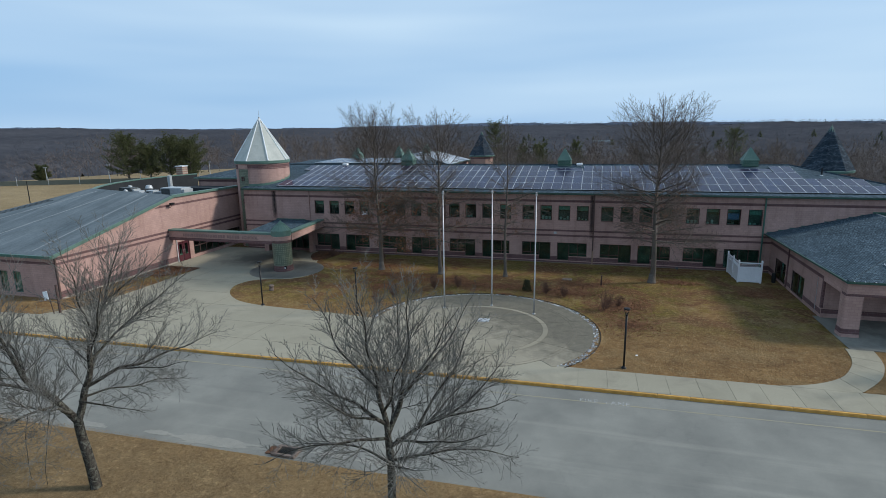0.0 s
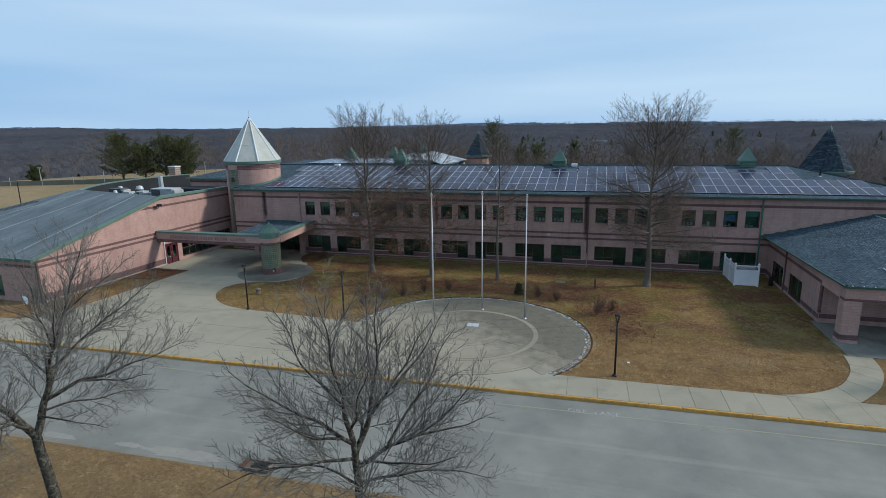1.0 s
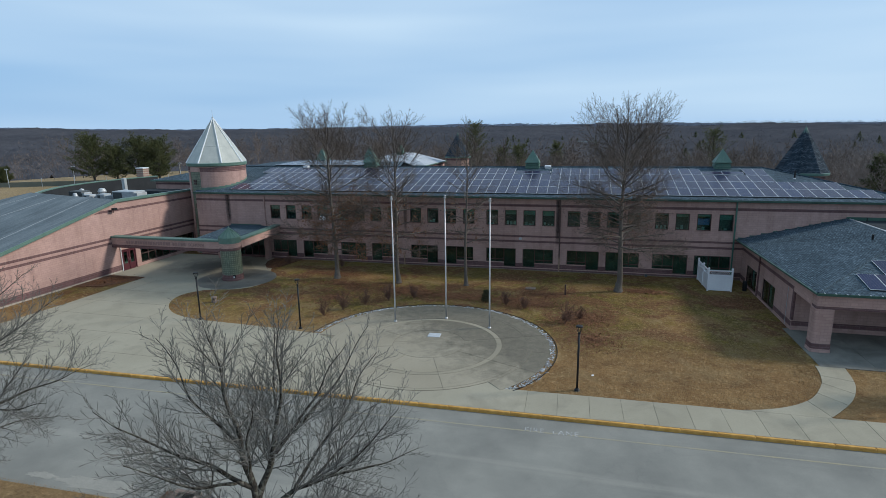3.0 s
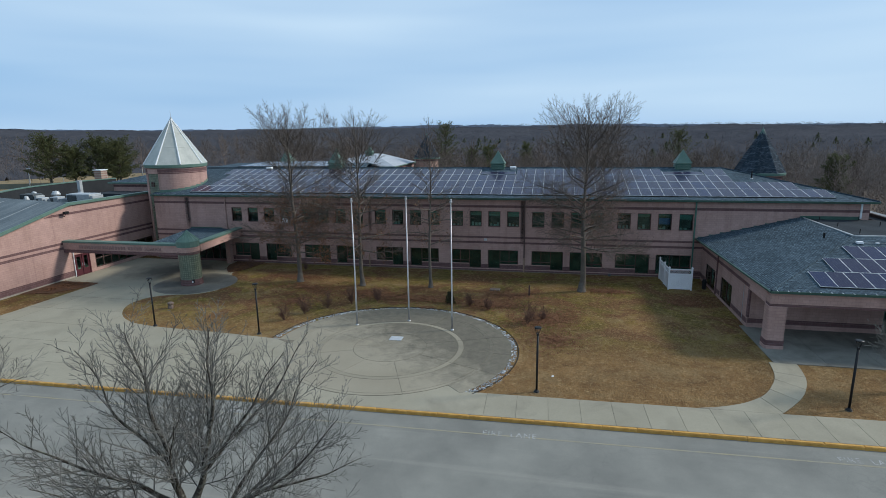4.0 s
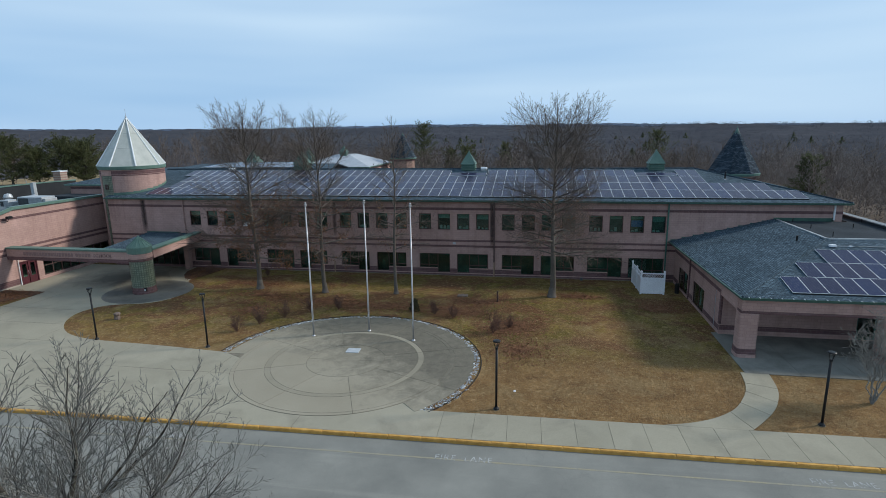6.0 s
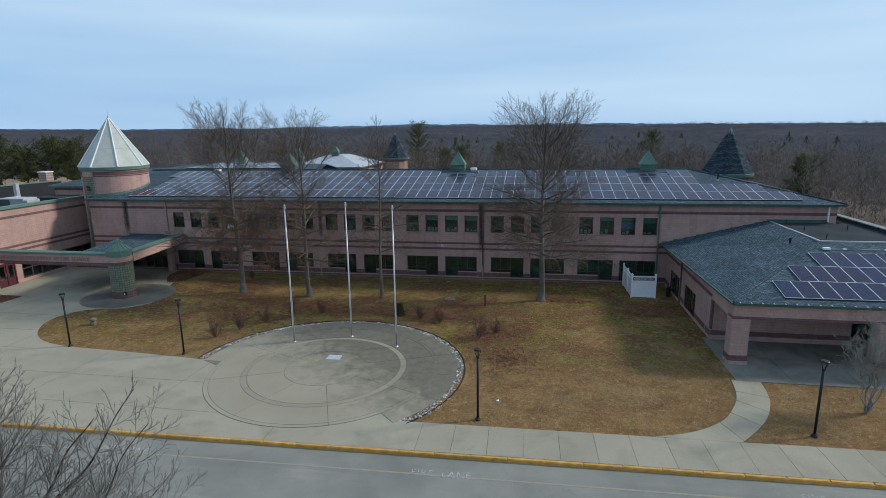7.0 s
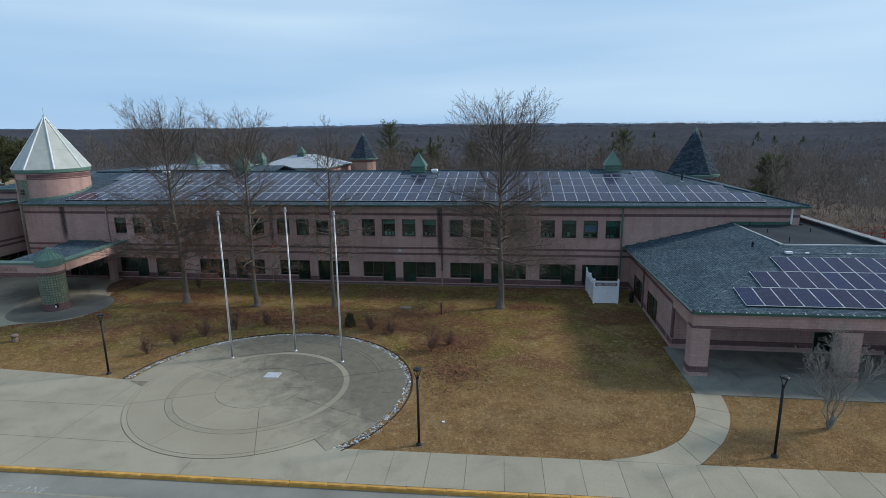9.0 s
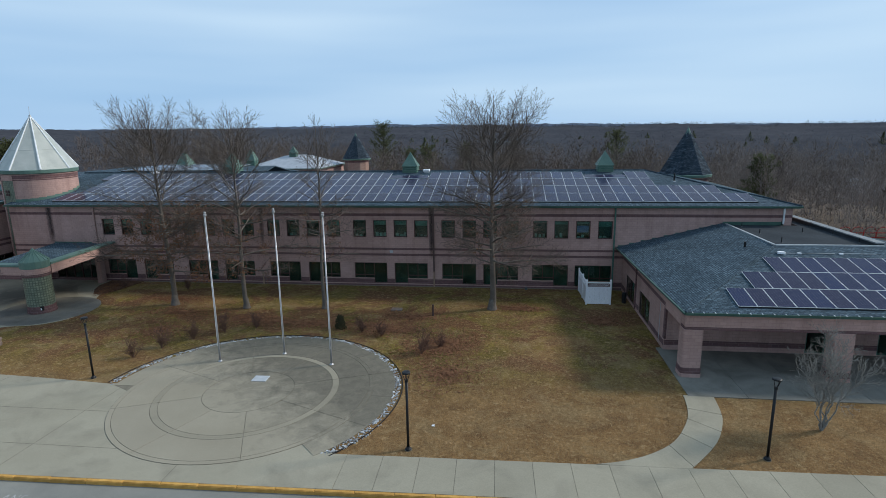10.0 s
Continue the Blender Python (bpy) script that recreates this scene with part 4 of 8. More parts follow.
sp("base_course", base, M_MAROON, "maroon block base course")
sp("foundation", Geo().box(XL, XR, FY - 0.05, FY - 0.032, -0.1, 0.06), M_JOINT, "weathered concrete foundation edge")
ew = sp("window", frame_bars(Geo(), *ENT, 0.21, 2.75, FY + 0.1, 0.12, 0.08, tuple(ENT[0] + 0.91 * k for k in range(1, 5)), [(ENT[0] + 0.1, ENT[1] - 0.1, 2.2)]), M_FRAME, "dark framed glazed doors under the canopy")
for k in range(5):
    part("pane", Geo().box(ENT[0] + 0.91 * k + 0.05, ENT[0] + 0.91 * k + 0.86, FY + 0.155, FY + 0.165, 0.3, 2.67), M_GLASS, ew)
# rooms behind the windows
room = Geo()
room.box(XL + 0.4, XR - 0.4, FY + 6.0, FY + 6.2, 0, 7.0)
room.box(XL + 0.4, XR - 0.4, FY + 0.31, FY + 6.0, 3.2, 3.7)
room.box(XL + 0.4, XR - 0.4, FY + 0.31, FY + 6.0, -0.05, 0.05)
room.box(XL + 0.4, XR - 0.4, FY + 0.31, FY + 6.0, 6.7, 6.8)
for x in (-33.3, -24.9, -16.6, -8.2, -0.1, 8.2, 15.9, 29.5):
    room.box(x - 0.1, x + 0.1, FY + 0.31, FY + 6.0, 0.05, 6.7)
sp("room", room, M_ROOM, "dim classrooms behind the glass")

# windows
rng = random.Random(11)
for i, c in enumerate(UP):
    g = frame_bars(Geo(), c - 0.62, c + 0.62, 4.66, 6.25, FY + 0.07, 0.12, 0.06)
    w = sp("window", g, M_FRAME, "dark framed upper window")
    part("pane", Geo().box(c - 0.56, c + 0.56, FY + 0.125, FY + 0.135, 4.72, 6.19), M_GLASS, w)
    part("sill", Geo().box(c - 0.66, c + 0.66, FY - 0.05, FY + 0.07, 4.58, 4.66), M_PINK, w)
    # added sheet gives the pane its greenish reflection as colour
    part("blind", Geo().box(c - 0.6, c + 0.6, FY + 0.75, FY + 0.77, 4.66, 6.22), M_REFLECTION, w, "dark green sheet in place of glass reflection")
    drop = rng.choice((0.12, 0.25, 0.3, 0.42, 0.5))
    part("shade", Geo().box(c - 0.55, c + 0.55, FY + 0.2, FY + 0.215, 6.2 - drop, 6.2), M_SHADE, w, "green roller shade")
    if i == 3:
        part("air_conditioner", Geo().box(c - 0.32, c + 0.32, FY - 0.2, FY + 0.1, 4.68, 5.08), M_WHITE, w, "white window air conditioner", bevel=0.02)
    if i == 22:
        part("poster", Geo().box(c - 0.5, c + 0.5, FY + 0.19, FY + 0.2, 5.2, 5.8), M_BLUE, w, "blue paper poster")
    if i in (12, 13, 14, 15, 20, 21, 22, 23, 4, 9):
        n = rng.choice((2, 3))
        for k in range(n):
            a = c - 0.45 + 0.35 * k
            part("sill_item", Geo().box(a, a + rng.uniform(0.15, 0.3), FY + 0.3, FY + 0.5, 4.66, 4.66 + rng.uniform(0.15, 0.45)), M_PALE_TEAL, w, "pale teal boxes on the sill")
for i, (a, b) in enumerate(LO):
    mirrored = i % 2 == 1
    third = (b - a) * 0.4
    split = a + third if mirrored else b - third
    wide0, wide1 = (split, b) if mirrored else (a, split)
    mid = (wide0 + wide1) / 2
    g = frame_bars(Geo(), a, b, 0.28, 2.24, FY + 0.07, 0.12, 0.06, (split, mid), [(wide0 + 0.06, wide1 - 0.06, 1.05)])
    w = sp("window", g, M_FRAME, "dark framed classroom window with narrow door leaf")
    part("pane", Geo().box(a + 0.06, b - 0.06, FY + 0.125, FY + 0.135, 0.34, 2.18), M_GLASS, w)
    # same added sheet, a painted reflection behind the lower pane
    part("blind", Geo().box(a + 0.02, b - 0.02, FY + 0.34, FY + 0.36, 0.3, 2.2), M_REFLECTION, w, "dark green sheet in place of glass reflection")
    part("sill_wall", Geo().box(wide0 - 0.0, wide1 + 0.0, FY + 0.01, FY + 0.2, 0.28, 0.7), M_MAROON, w, "maroon sill wall")
    part("sill", Geo().box(wide0, wide1, FY - 0.04, FY + 0.2, 0.7, 0.77), M_PINK, w)

# eaves, gutter and roof
EZ, EY = 7.64, 58.45
RY, RZ = 69.5, 9.88
soffit = Geo().box(XL - 0.2, XR + 0.45, EY + 0.03, FY, 7.44, 7.5)
sp("soffit", soffit, M_GREEN_DK)
roof = Geo()
E0, E1 = XL - 0.03, XR + 0.5
BY = 2 * RY - EY
RX1 = E1 - 10.2
roof.slab([(E0, EY, EZ), (E1, EY, EZ), (RX1, RY, RZ), (E0, RY, RZ)], 0.14)
roof.slab([(E0, RY, RZ), (RX1, RY, RZ), (E1, BY, EZ), (E0, BY, EZ)], 0.14)
sp("roof", roof, M_SHINGLE, "slate green asphalt shingle hip roof")
sp("roof_hip", Geo().slab([(E1, EY, EZ), (E1, BY, EZ), (RX1, RY, RZ)], 0.14), M_SHINGLE_X)
ridge = Geo().tube([(E0, RY, RZ + 0.02), (RX1, RY, RZ + 0.02)], 0.1, 6).tube([(RX1, RY, RZ + 0.02), (E1, EY, EZ + 0.02)], 0.08, 6)
sp("ridge_cap", ridge, M_SHINGLE)
gut = Geo().box(E0, E1, EY - 0.11, EY + 0.03, EZ - 0.13, EZ - 0.02)
gut.box(E0, E1, EY - 0.14, EY - 0.111, EZ - 0.04, EZ + 0.0)
sp("gutter", gut, M_GUTTER, "green metal gutter")
gut2 = Geo().box(E1 - 0.03, E1 + 0.13, EY, BY, EZ - 0.13, EZ - 0.02)
sp("gutter", gut2, M_GUTTER)
for k in range(60):
    x = E0 + 0.6 + 1.22 * k
    if x < E1:
        sp("bracket", Geo().box(x - 0.02, x + 0.02, EY - 0.145, EY + 0.05, EZ - 0.018, EZ + 0.012), M_GREEN)
for x in (-33.35, -0.1, 15.85):
    d = Geo().box(x - 0.06, x + 0.06, FY - 0.13, FY - 0.02, 0.15, 7.42)
    sp("downspout", d, M_GREEN_DK if x > 10 else M_FRAME if x > -10 else M_PINK, "painted metal downspout")
for x, z in ((-33.35, 1.4), (-16.58, 1.35), (-0.1, 1.5)):
    sp("downspout_boot", Geo().tube([(x, FY - 0.1, 0.0), (x, FY - 0.1, z)], 0.07, 8), M_RUST, "tan cast iron downspout boot")
sp("downspout", Geo().box(XR - 0.75, XR - 0.62, FY - 0.13, FY - 0.02, 6.1, 7.42), M_RIB, "white downspout")


def soft_stain():
    """A dark run of damp that thins out towards its edges."""
    m, nt, b = start("dark_water_stain", 0.9, 0, 0.2)
    b.inputs["Base Color"].default_value = (0.085, 0.06, 0.058, 1)
    sep = nt.nodes.new("ShaderNodeSeparateXYZ")
    nt.links.new(nt.nodes.new("ShaderNodeTexCoord").outputs["Generated"], sep.inputs[0])
    across = ramp(nt, ((0.0, (0, 0, 0)), (0.45, (0.7, 0.7, 0.7)), (0.6, (0.65, 0.65, 0.65)), (1.0, (0, 0, 0))), sep.outputs["X"])
    down = ramp(nt, ((0.0, (0, 0, 0)), (0.35, (0.9, 0.9, 0.9)), (1.0, (1, 1, 1))), sep.outputs["Z"])
    blot = ramp(nt, ((0.3, (0.35, 0.35, 0.35)), (0.6, (1, 1, 1))), noise_tex(nt, 3.0, 5, 0.65, coords(nt, "Object", (1, 1, 0.2))))
    a = blend(nt, blend(nt, across, down, 1.0, "MULTIPLY"), blot, 1.0, "MULTIPLY")
    nt.links.new(a, b.inputs["Alpha"])
    return m


M_STAIN = soft_stain()
for x, w, z0, z1, label in ((-38.15, 0.75, 3.66, 7.3, "dark water stain down the wall"), (-0.3, 0.55, 2.6, 7.35, "dark water stain beside the downspout"), (-16.4, 0.5, 3.7, 7.3, "faint water stain down the wall")):
    sp("water_stain", Geo().box(x - w / 2, x + w / 2, FY - 0.026, FY - 0.022, z0, z1), M_STAIN, label)
sp("wall_vent", Geo().box(-4.2, -3.9, FY - 0.05, FY, 3.2, 3.42), M_GALV, "small square wall vent")
# stepped flashing where the low wing's roof meets the wall
for k in range(9):
    x0 = 16.2 + 0.95 * k
    z = 3.95 + 0.245 * 0.95 * k
    sp("flashing", Geo().box(x0, x0 + 0.95, FY - 0.035, FY + 0.01, z - 0.2, z + 0.17), M_GUTTER, "stepped green flashing")
sp("flashing", Geo().box(24.75, 29.6, FY - 0.035, FY + 0.01, 5.9, 6.26), M_GUTTER)

# higher roof of the rear cross wing
UX1, UY, UZ = -22.5, 77.0, 10.12
sp("roof_cross_wing", Geo().slab([(E0, RY - 0.2, RZ + 0.0), (UX1 + 2, RY - 0.2, RZ + 0.0), (UX1, UY, UZ), (E0, UY, UZ)], 0.12), M_SHINGLE)
sp("roof_cross_wing", Geo().slab([(E0, UY, UZ), (UX1, UY, UZ), (UX1 + 2, 88, 7.5), (E0, 88, 7.5)], 0.12), M_SHINGLE)

# ---- solar arrays ----
def panel_mesh():
    w, h = 1.015, 2.3
    me = bpy.data.meshes.new("solar_panel")
    g = Geo().box(0, w, 0, h, -0.04, 0.0)
    f0 = len(g.f)
    g.add([(0.016, 0.016, 0.003), (w - 0.016, 0.016, 0.003), (w - 0.016, h - 0.016, 0.003), (0.016, h - 0.016, 0.003)], [(0, 1, 2, 3)])
    me.from_pydata(g.v, [], g.f)
    me.materials.append(M_RIB)
    me.materials.append(M_CELLS)
    me.polygons[f0].material_index = 1
    me.update()
    return me


PANEL = panel_mesh()
SL = math.atan2(RZ - EZ, RY - EY)


def array(name, label, rows, pitch_x, x0, y0, z0, slope, pitch_y, size=1.0):
    th = thing(name, label, "solar panels", (x0, y0, z0))
    a, b = rows[0][0]
    # black strip stands in for the shadow below the lowest row
    part("skirt", Geo().box(a * pitch_x, b * pitch_x, -0.02, 0.02, -0.06, 0.12), M_BLACK, th, "black strip painted as the shadow under the panels")
    for r, spans in enumerate(rows):
        for a, b in spans:
            for k in range(a, b):
                ob = part("solar_panel", PANEL, M_CELLS, th)
                ob.location = (k * pitch_x, r * pitch_y * math.cos(slope), r * pitch_y * math.sin(slope) + 0.15)
                ob.rotation_euler = (slope, 0, 0)
                ob.scale = (1, size, 1)
    return th


PY = 2.36
array("solar_array", "rows of dark blue solar panels on the shingle roof",
      [[(0, 63)], [(1, 61)], [(1, 56)], [(0, 31), (35, 50), (54, 56)]], 1.0413, -37.95, 59.3, EZ + (59.3 - EY) * math.tan(SL) - 0.03, SL, PY)


# short rows of panels laid on their side behind the cupolas
strip = thing("solar_array", "panels laid lengthwise along the ridge by the cupolas", "solar panels", (0, 66.65, EZ + (66.65 - EY) * math.tan(SL)))
for x0, n in ((-5.7, 2), (14.15, 2)):
    for k in range(n):
        ob = part("solar_panel", PANEL, M_CELLS, strip)
        ob.matrix_local = Matrix.Translation((x0 + 2.04 * k + 2.0, 0, 0.07)) @ Matrix.Rotation(SL, 4, "X") @ Matrix.Rotation(math.pi / 2, 4, "Z") @ Matrix.Diagonal((1, 0.87, 1, 1))
array("solar_array", "solar panels on the higher rear roof", [[(0, 13)], [(0, 12)], [(0, 12)]], 1.05, -38.4, 70.2, RZ + 0.06, math.atan2(UZ - RZ, UY - RY + 0.2), PY)


def cupola(x, y, z, w, top, label="green metal roof cupola with louvred sides"):
    th = thing("roof_cupola", label, "cupola", (x, y, z), "roof cupolas")
    h = top - z
    body = Geo().box(-w * 0.42, w * 0.42, -w * 0.42, w * 0.42, -0.4, h * 0.36)
    part("body", body, M_GREEN_DK, th)
    for s in range(4):
        for k in range(4):
            zz = h * (0.05 + 0.075 * k)
            g = Geo()
            g.box(-w * 0.38, w * 0.38, -w * 0.47, -w * 0.42, zz, zz + h * 0.04)
            ob = part("louvre", g, M_GREEN, th)
            ob.rotation_euler = (0, 0, s * math.pi / 2)
    cap = Geo().lathe([(w * 0.69, h * 0.38), (w * 0.69, h * 0.42), (w * 0.65, h * 0.43), (w * 0.02, h)], 0, 0, 4, math.pi / 4)
    part("cap", cap, M_GREEN, th)
    for k in range(8):
        a = k * math.pi / 4 + math.pi / 4
        r = w * (0.655 if k % 2 == 0 else 0.463)
        part("seam", Geo().tube([(r * math.cos(a), r * math.sin(a), h * 0.435), (0.02 * math.cos(a), 0.02 * math.sin(a), h)], 0.025, 4), M_GREEN, th)
    part("finial", Geo().lathe([(0.03, h * 0.97), (0.05, h * 1.0), (0.0, h * 1.05)], 0, 0, 6), M_GREEN, th)
    return th


for x in (-3.9, 16.55):
    cupola(x, 69.5, 9.5, 1.75, 11.85)


def box_vent(x, y, z):
    th = thing("roof_vent", "small white rooftop vent box", "roof vent", (x, y, z), "roof vents")
    part("hood", Geo().box(-0.35, 0.35, -0.3, 0.3, 0.12, 0.36), M_WHITE, th, bevel=0.04)
    part("curb", Geo().box(-0.28, 0.28, -0.24, 0.24, -0.2, 0.12), M_GALV, th)


box_vent(-2.1, 69.0, 9.75)
box_vent(-33.0, 68.6, 9.7)
box_vent(-24.6, 69.2, 9.8)


def pipe_vent(x, y, z, h=0.5, r=0.08):
    th = thing("vent_pipe", "short black vent pipe with pale flashing", "vent pipe", (x, y, z), "vent pipes")
    part("pipe", Geo().lathe([(r, -0.1), (r, h)], 0, 0, 10), M_BLACK, th)
    part("flashing", Geo().lathe([(r * 2.1, -0.02), (r * 2, 0.03), (r * 1.1, 0.06)], 0, 0, 10), M_RIB if r > 0.05 else M_DUCT, th)


pipe_vent(22.5, 65.6, 9.05, 0.8)
# ---- tower ----
TX, TY, TR = -41.75, 62.45, 3.3
tower = thing("tower", "round pink block tower with a white panelled cone roof", "tower", (TX, TY, 0))


def wedge_ring(geo, r0, r1, z0, z1, a0, a1, n=24):
    """A curved wall between two angles, with thickness."""
    vs, fs = [], []
    for i in range(n + 1):
        a = a0 + (a1 - a0) * i / n
        c, s = math.cos(a), math.sin(a)
        vs += [(r0 * c, r0 * s, z0), (r1 * c, r1 * s, z0), (r1 * c, r1 * s, z1), (r0 * c, r0 * s, z1)]
    for i in range(n):
        k = 4 * i
        for a, b in ((0, 1), (1, 2), (2, 3), (3, 0)):
            fs.append((k + a, k + 4 + a, k + 4 + b, k + b))
    fs += [(0, 1, 2, 3), (4 * n + 3, 4 * n + 2, 4 * n + 1, 4 * n)]
    return geo.add(vs, fs)


part("wall", wedge_ring(Geo(), TR - 0.3, TR, -0.1, 10.6, radians(-90), radians(239), 56), M_PINK, tower, smooth=False)
for z0, z1 in ((10.05, 10.42), (9.9, 10.0)):
    part("band", wedge_ring(Geo(), TR - 0.1, TR + 0.02, z0, z1, radians(-90), radians(239), 56), M_MAROON, tower, "maroon block band")


def tile_strip(r, z0, z1, a0, a1, n, name, parent, label):
    g = wedge_ring(Geo(), r - 0.1, r, z0, z1, a0, a1, n)
    ob = part(name, g, M_TILE, parent, label)
    me = ob.data
    uv = me.uv_layers.new(name="UVMap")
    for lp in me.loops:
        p = me.vertices[lp.vertex_index].co
        ang = math.atan2(p.y, p.x) % (2 * math.pi)
        uv.data[lp.index].uv = (ang * r, p.z)
    return ob


tile_strip(TR - 0.06, 0.0, 9.9, radians(-121), radians(-90), 10, "glazed_strip", tower, "tall strip of green glazed block")
for z in (8.4, 5.6, 2.4):
    a = radians(-106)
    g = Geo()
    for i in range(2):
        for j in range(2):
            aa = a + (i - 0.5) * 0.085 - 0.03
            g.box(0, 0.2, -0.1, 0.06, z + j * 0.3, z + j * 0.3 + 0.24)
            for v in range(len(g.v) - 8, len(g.v)):
                x, y, zz = g.v[v]
                g.v[v] = ((TR - 0.02 + y) * math.cos(aa + x / TR), (TR - 0.02 + y) * math.sin(aa + x / TR), zz)
    part("light", g, M_FRAME, tower, "dark small window lights")
part("wall_over_strip", wedge_ring(Geo(), TR - 0.3, TR, 9.9, 10.6, radians(-121), radians(-90), 10), M_PINK, tower)
part("cornice", Geo().lathe([(TR + 0.02, 10.5), (TR + 0.15, 10.56), (TR + 0.17, 10.86), (TR + 0.1, 10.9)], 0, 0, 48), M_GREEN, tower, "green metal cornice")
NS = 8
CR, CZ0, CZ1 = TR + 0.16, 10.9, 16.15
PH = 0.0
for k in range(NS):
    a0, a1 = PH + 2 * math.pi * k / NS, PH + 2 * math.pi * (k + 1) / NS
    for lo, hi in ((0.0, 0.36), (0.365, 0.66), (0.665, 0.985)):
        g = Geo()
        q = []
        for a, t in ((a0, lo), (a1, lo), (a1, hi), (a0, hi)):
            r = CR * (1 - t)
            q.append((r * math.cos(a), r * math.sin(a), CZ0 + (CZ1 - CZ0) * t))
        g.slab(q, 0.06)
        part("roof_panel", g, M_CONE, tower, "pale translucent roof panel")
    g = Geo().tube([(CR * math.cos(a0), CR * math.sin(a0), CZ0 + 0.02), (0.03 * math.cos(a0), 0.03 * math.sin(a0), CZ1)], [0.09, 0.05], 6)
    part("rib", g, M_RIB, tower, "white rib")
part("finial", Geo().lathe([(0.14, CZ1 - 0.25), (0.1, CZ1 + 0.1), (0.02, CZ1 + 0.15), (0.015, CZ1 + 0.95)], 0, 0, 8), M_GALV, tower, "slim metal lightning rod")
# stepped flashing round the tower foot
for k in range(14):
    a = radians(-90 + 12 * k)
    y = TY + TR * math.sin(a)
    z = EZ + (y - EY) * math.tan(SL)
    part("flashing", wedge_ring(Geo(), TR - 0.02, TR + 0.03, z - 0.3, z + 0.3, a, a + radians(12.4), 3), M_GREEN, tower, "stepped green flashing")

# ---- west wing: sloped roof, flat service roof behind a curved parapet ----
WX = -45.5
west = thing("west_wing", "pink block wing with a long grey sloped roof", "school wing", (WX, 49, 0))


def wp(name, geo, mat, label="", **kw):
    ob = part(name, geo, mat, west, label, **kw)
    ob.location = (-WX, -49, 0)
    return ob


def roof_z(y):
    return 4.1 + 0.2375 * (y - 35.5)


g = Geo()


def wall_piece(geo, y0, y1, zlo, zhi0, zhi1):
    geo.add([(WX, y0, zlo), (WX, y1, zlo), (WX, y1, zhi1), (WX, y0, zhi0), (WX - 0.35, y0, zlo), (WX - 0.35, y1, zlo), (WX - 0.35, y1, zhi1), (WX - 0.35, y0, zhi0)],
            [(0, 1, 2, 3), (5, 4, 7, 6), (1, 0, 4, 5), (3, 2, 6, 7), (0, 3, 7, 4), (2, 1, 5, 6)])


wall_piece(g, 35.7, 50.18, -0.1, 3.98, 7.42)
wall_piece(g, 50.18, 50.3, 2.28, 7.42, 7.45)
wall_piece(g, 50.3, 52.1, 2.28, 7.45, 7.45)
wall_piece(g, 52.1, 52.75, -0.1, 7.45, 7.45)
wall_piece(g, 52.75, 61.6, 2.22, 7.45, 7.45)
wall_piece(g, 52.75, 61.6, -0.1, 0.33, 0.33)
wall_piece(g, 61.6, 63.6, -0.1, 7.45, 7.45)
wp("wall", g, M_PINK)
WEST_WIN = [(-50.95, -49.95), (-52.6, -51.6), (-54.25, -53.25), (-55.9, -54.9)]
wp("wall_front", pierced(Geo(), -74, WX - 0.352, -0.1, 3.95, [(a, b, 0.35, 2.32) for a, b in WEST_WIN], 35.7, 36.05), M_PINK)
for a, b in WEST_WIN:
    w = wp("window", frame_bars(Geo(), a, b, 0.35, 2.32, 35.78, 0.1, 0.06, (), [(a + 0.06, b - 0.06, 1.0)]), M_GREEN_DK, "green framed window")
    part("pane", Geo().box(a + 0.06, b - 0.06, 35.82, 35.83, 0.41, 2.26), M_GLASS, w)
    part("shade", Geo().box(a + 0.06, b - 0.06, 35.95, 35.97, 0.4, 2.26), M_SHADE, w, "green roller shade")
for z0, z1 in ((3.6, 3.83), (3.12, 3.35)):
    b = Geo().box(WX - 0.05, WX + 0.02, 35.72, 63.0, z0, z1)
    wp("band", b, M_MAROON, "maroon block band")
ub = Geo()
ub.add([(WX + 0.02, 47.4, 6.48), (WX + 0.02, 63, 6.48), (WX + 0.02, 63, 6.7), (WX + 0.02, 48.3, 6.7), (WX - 0.05, 47.4, 6.48), (WX - 0.05, 63, 6.48), (WX - 0.05, 63, 6.7), (WX - 0.05, 48.3, 6.7)], [(0, 1, 2, 3), (5, 4, 7, 6), (1, 0, 4, 5), (3, 2, 6, 7), (0, 3, 7, 4), (2, 1, 5, 6)])
wp("band", ub, M_MAROON, "maroon block band")
wp("base_course", Geo().box(WX - 0.05, WX + 0.02, 35.72, 50.1, 0.15, 0.72), M_MAROON, "maroon block base course")
wp("foundation", Geo().box(WX - 0.05, WX + 0.04, 35.72, 50.1, -0.1, 0.15), M_KERB)
wp("band", Geo().box(-74, WX - 0.002, 35.68, 35.8, 3.12, 3.35), M_MAROON)
# red double door
dg = frame_bars(Geo(), 50.2, 52.08, -0.05, 2.26, WX - 0.16, 0.16, 0.09, (51.14,), axis="y")
door = wp("door", dg, M_REDDOOR, "red double entrance door with glass lights")
for y0, y1 in ((50.3, 51.08), (51.2, 51.98)):
    lf = Geo()
    pierced(lf, y0, y1, 0.0, 2.16, [(y0 + 0.16, y1 - 0.16, 0.7, 1.98)], WX - 0.06, WX - 0.11, "y")
    part("leaf", lf, M_REDDOOR, door)
    part("pane", Geo().box(WX - 0.09, WX - 0.08, y0 + 0.16, y1 - 0.16, 0.7, 1.98), M_GLASS, door)
for y in (51.02, 51.26):
    part("handle", Geo().tube([(WX - 0.02, y, 0.95), (WX + 0.02, y, 1.0), (WX + 0.02, y, 1.25), (WX - 0.02, y, 1.3)], 0.015, 6), M_GALV, door, "metal pull handle")
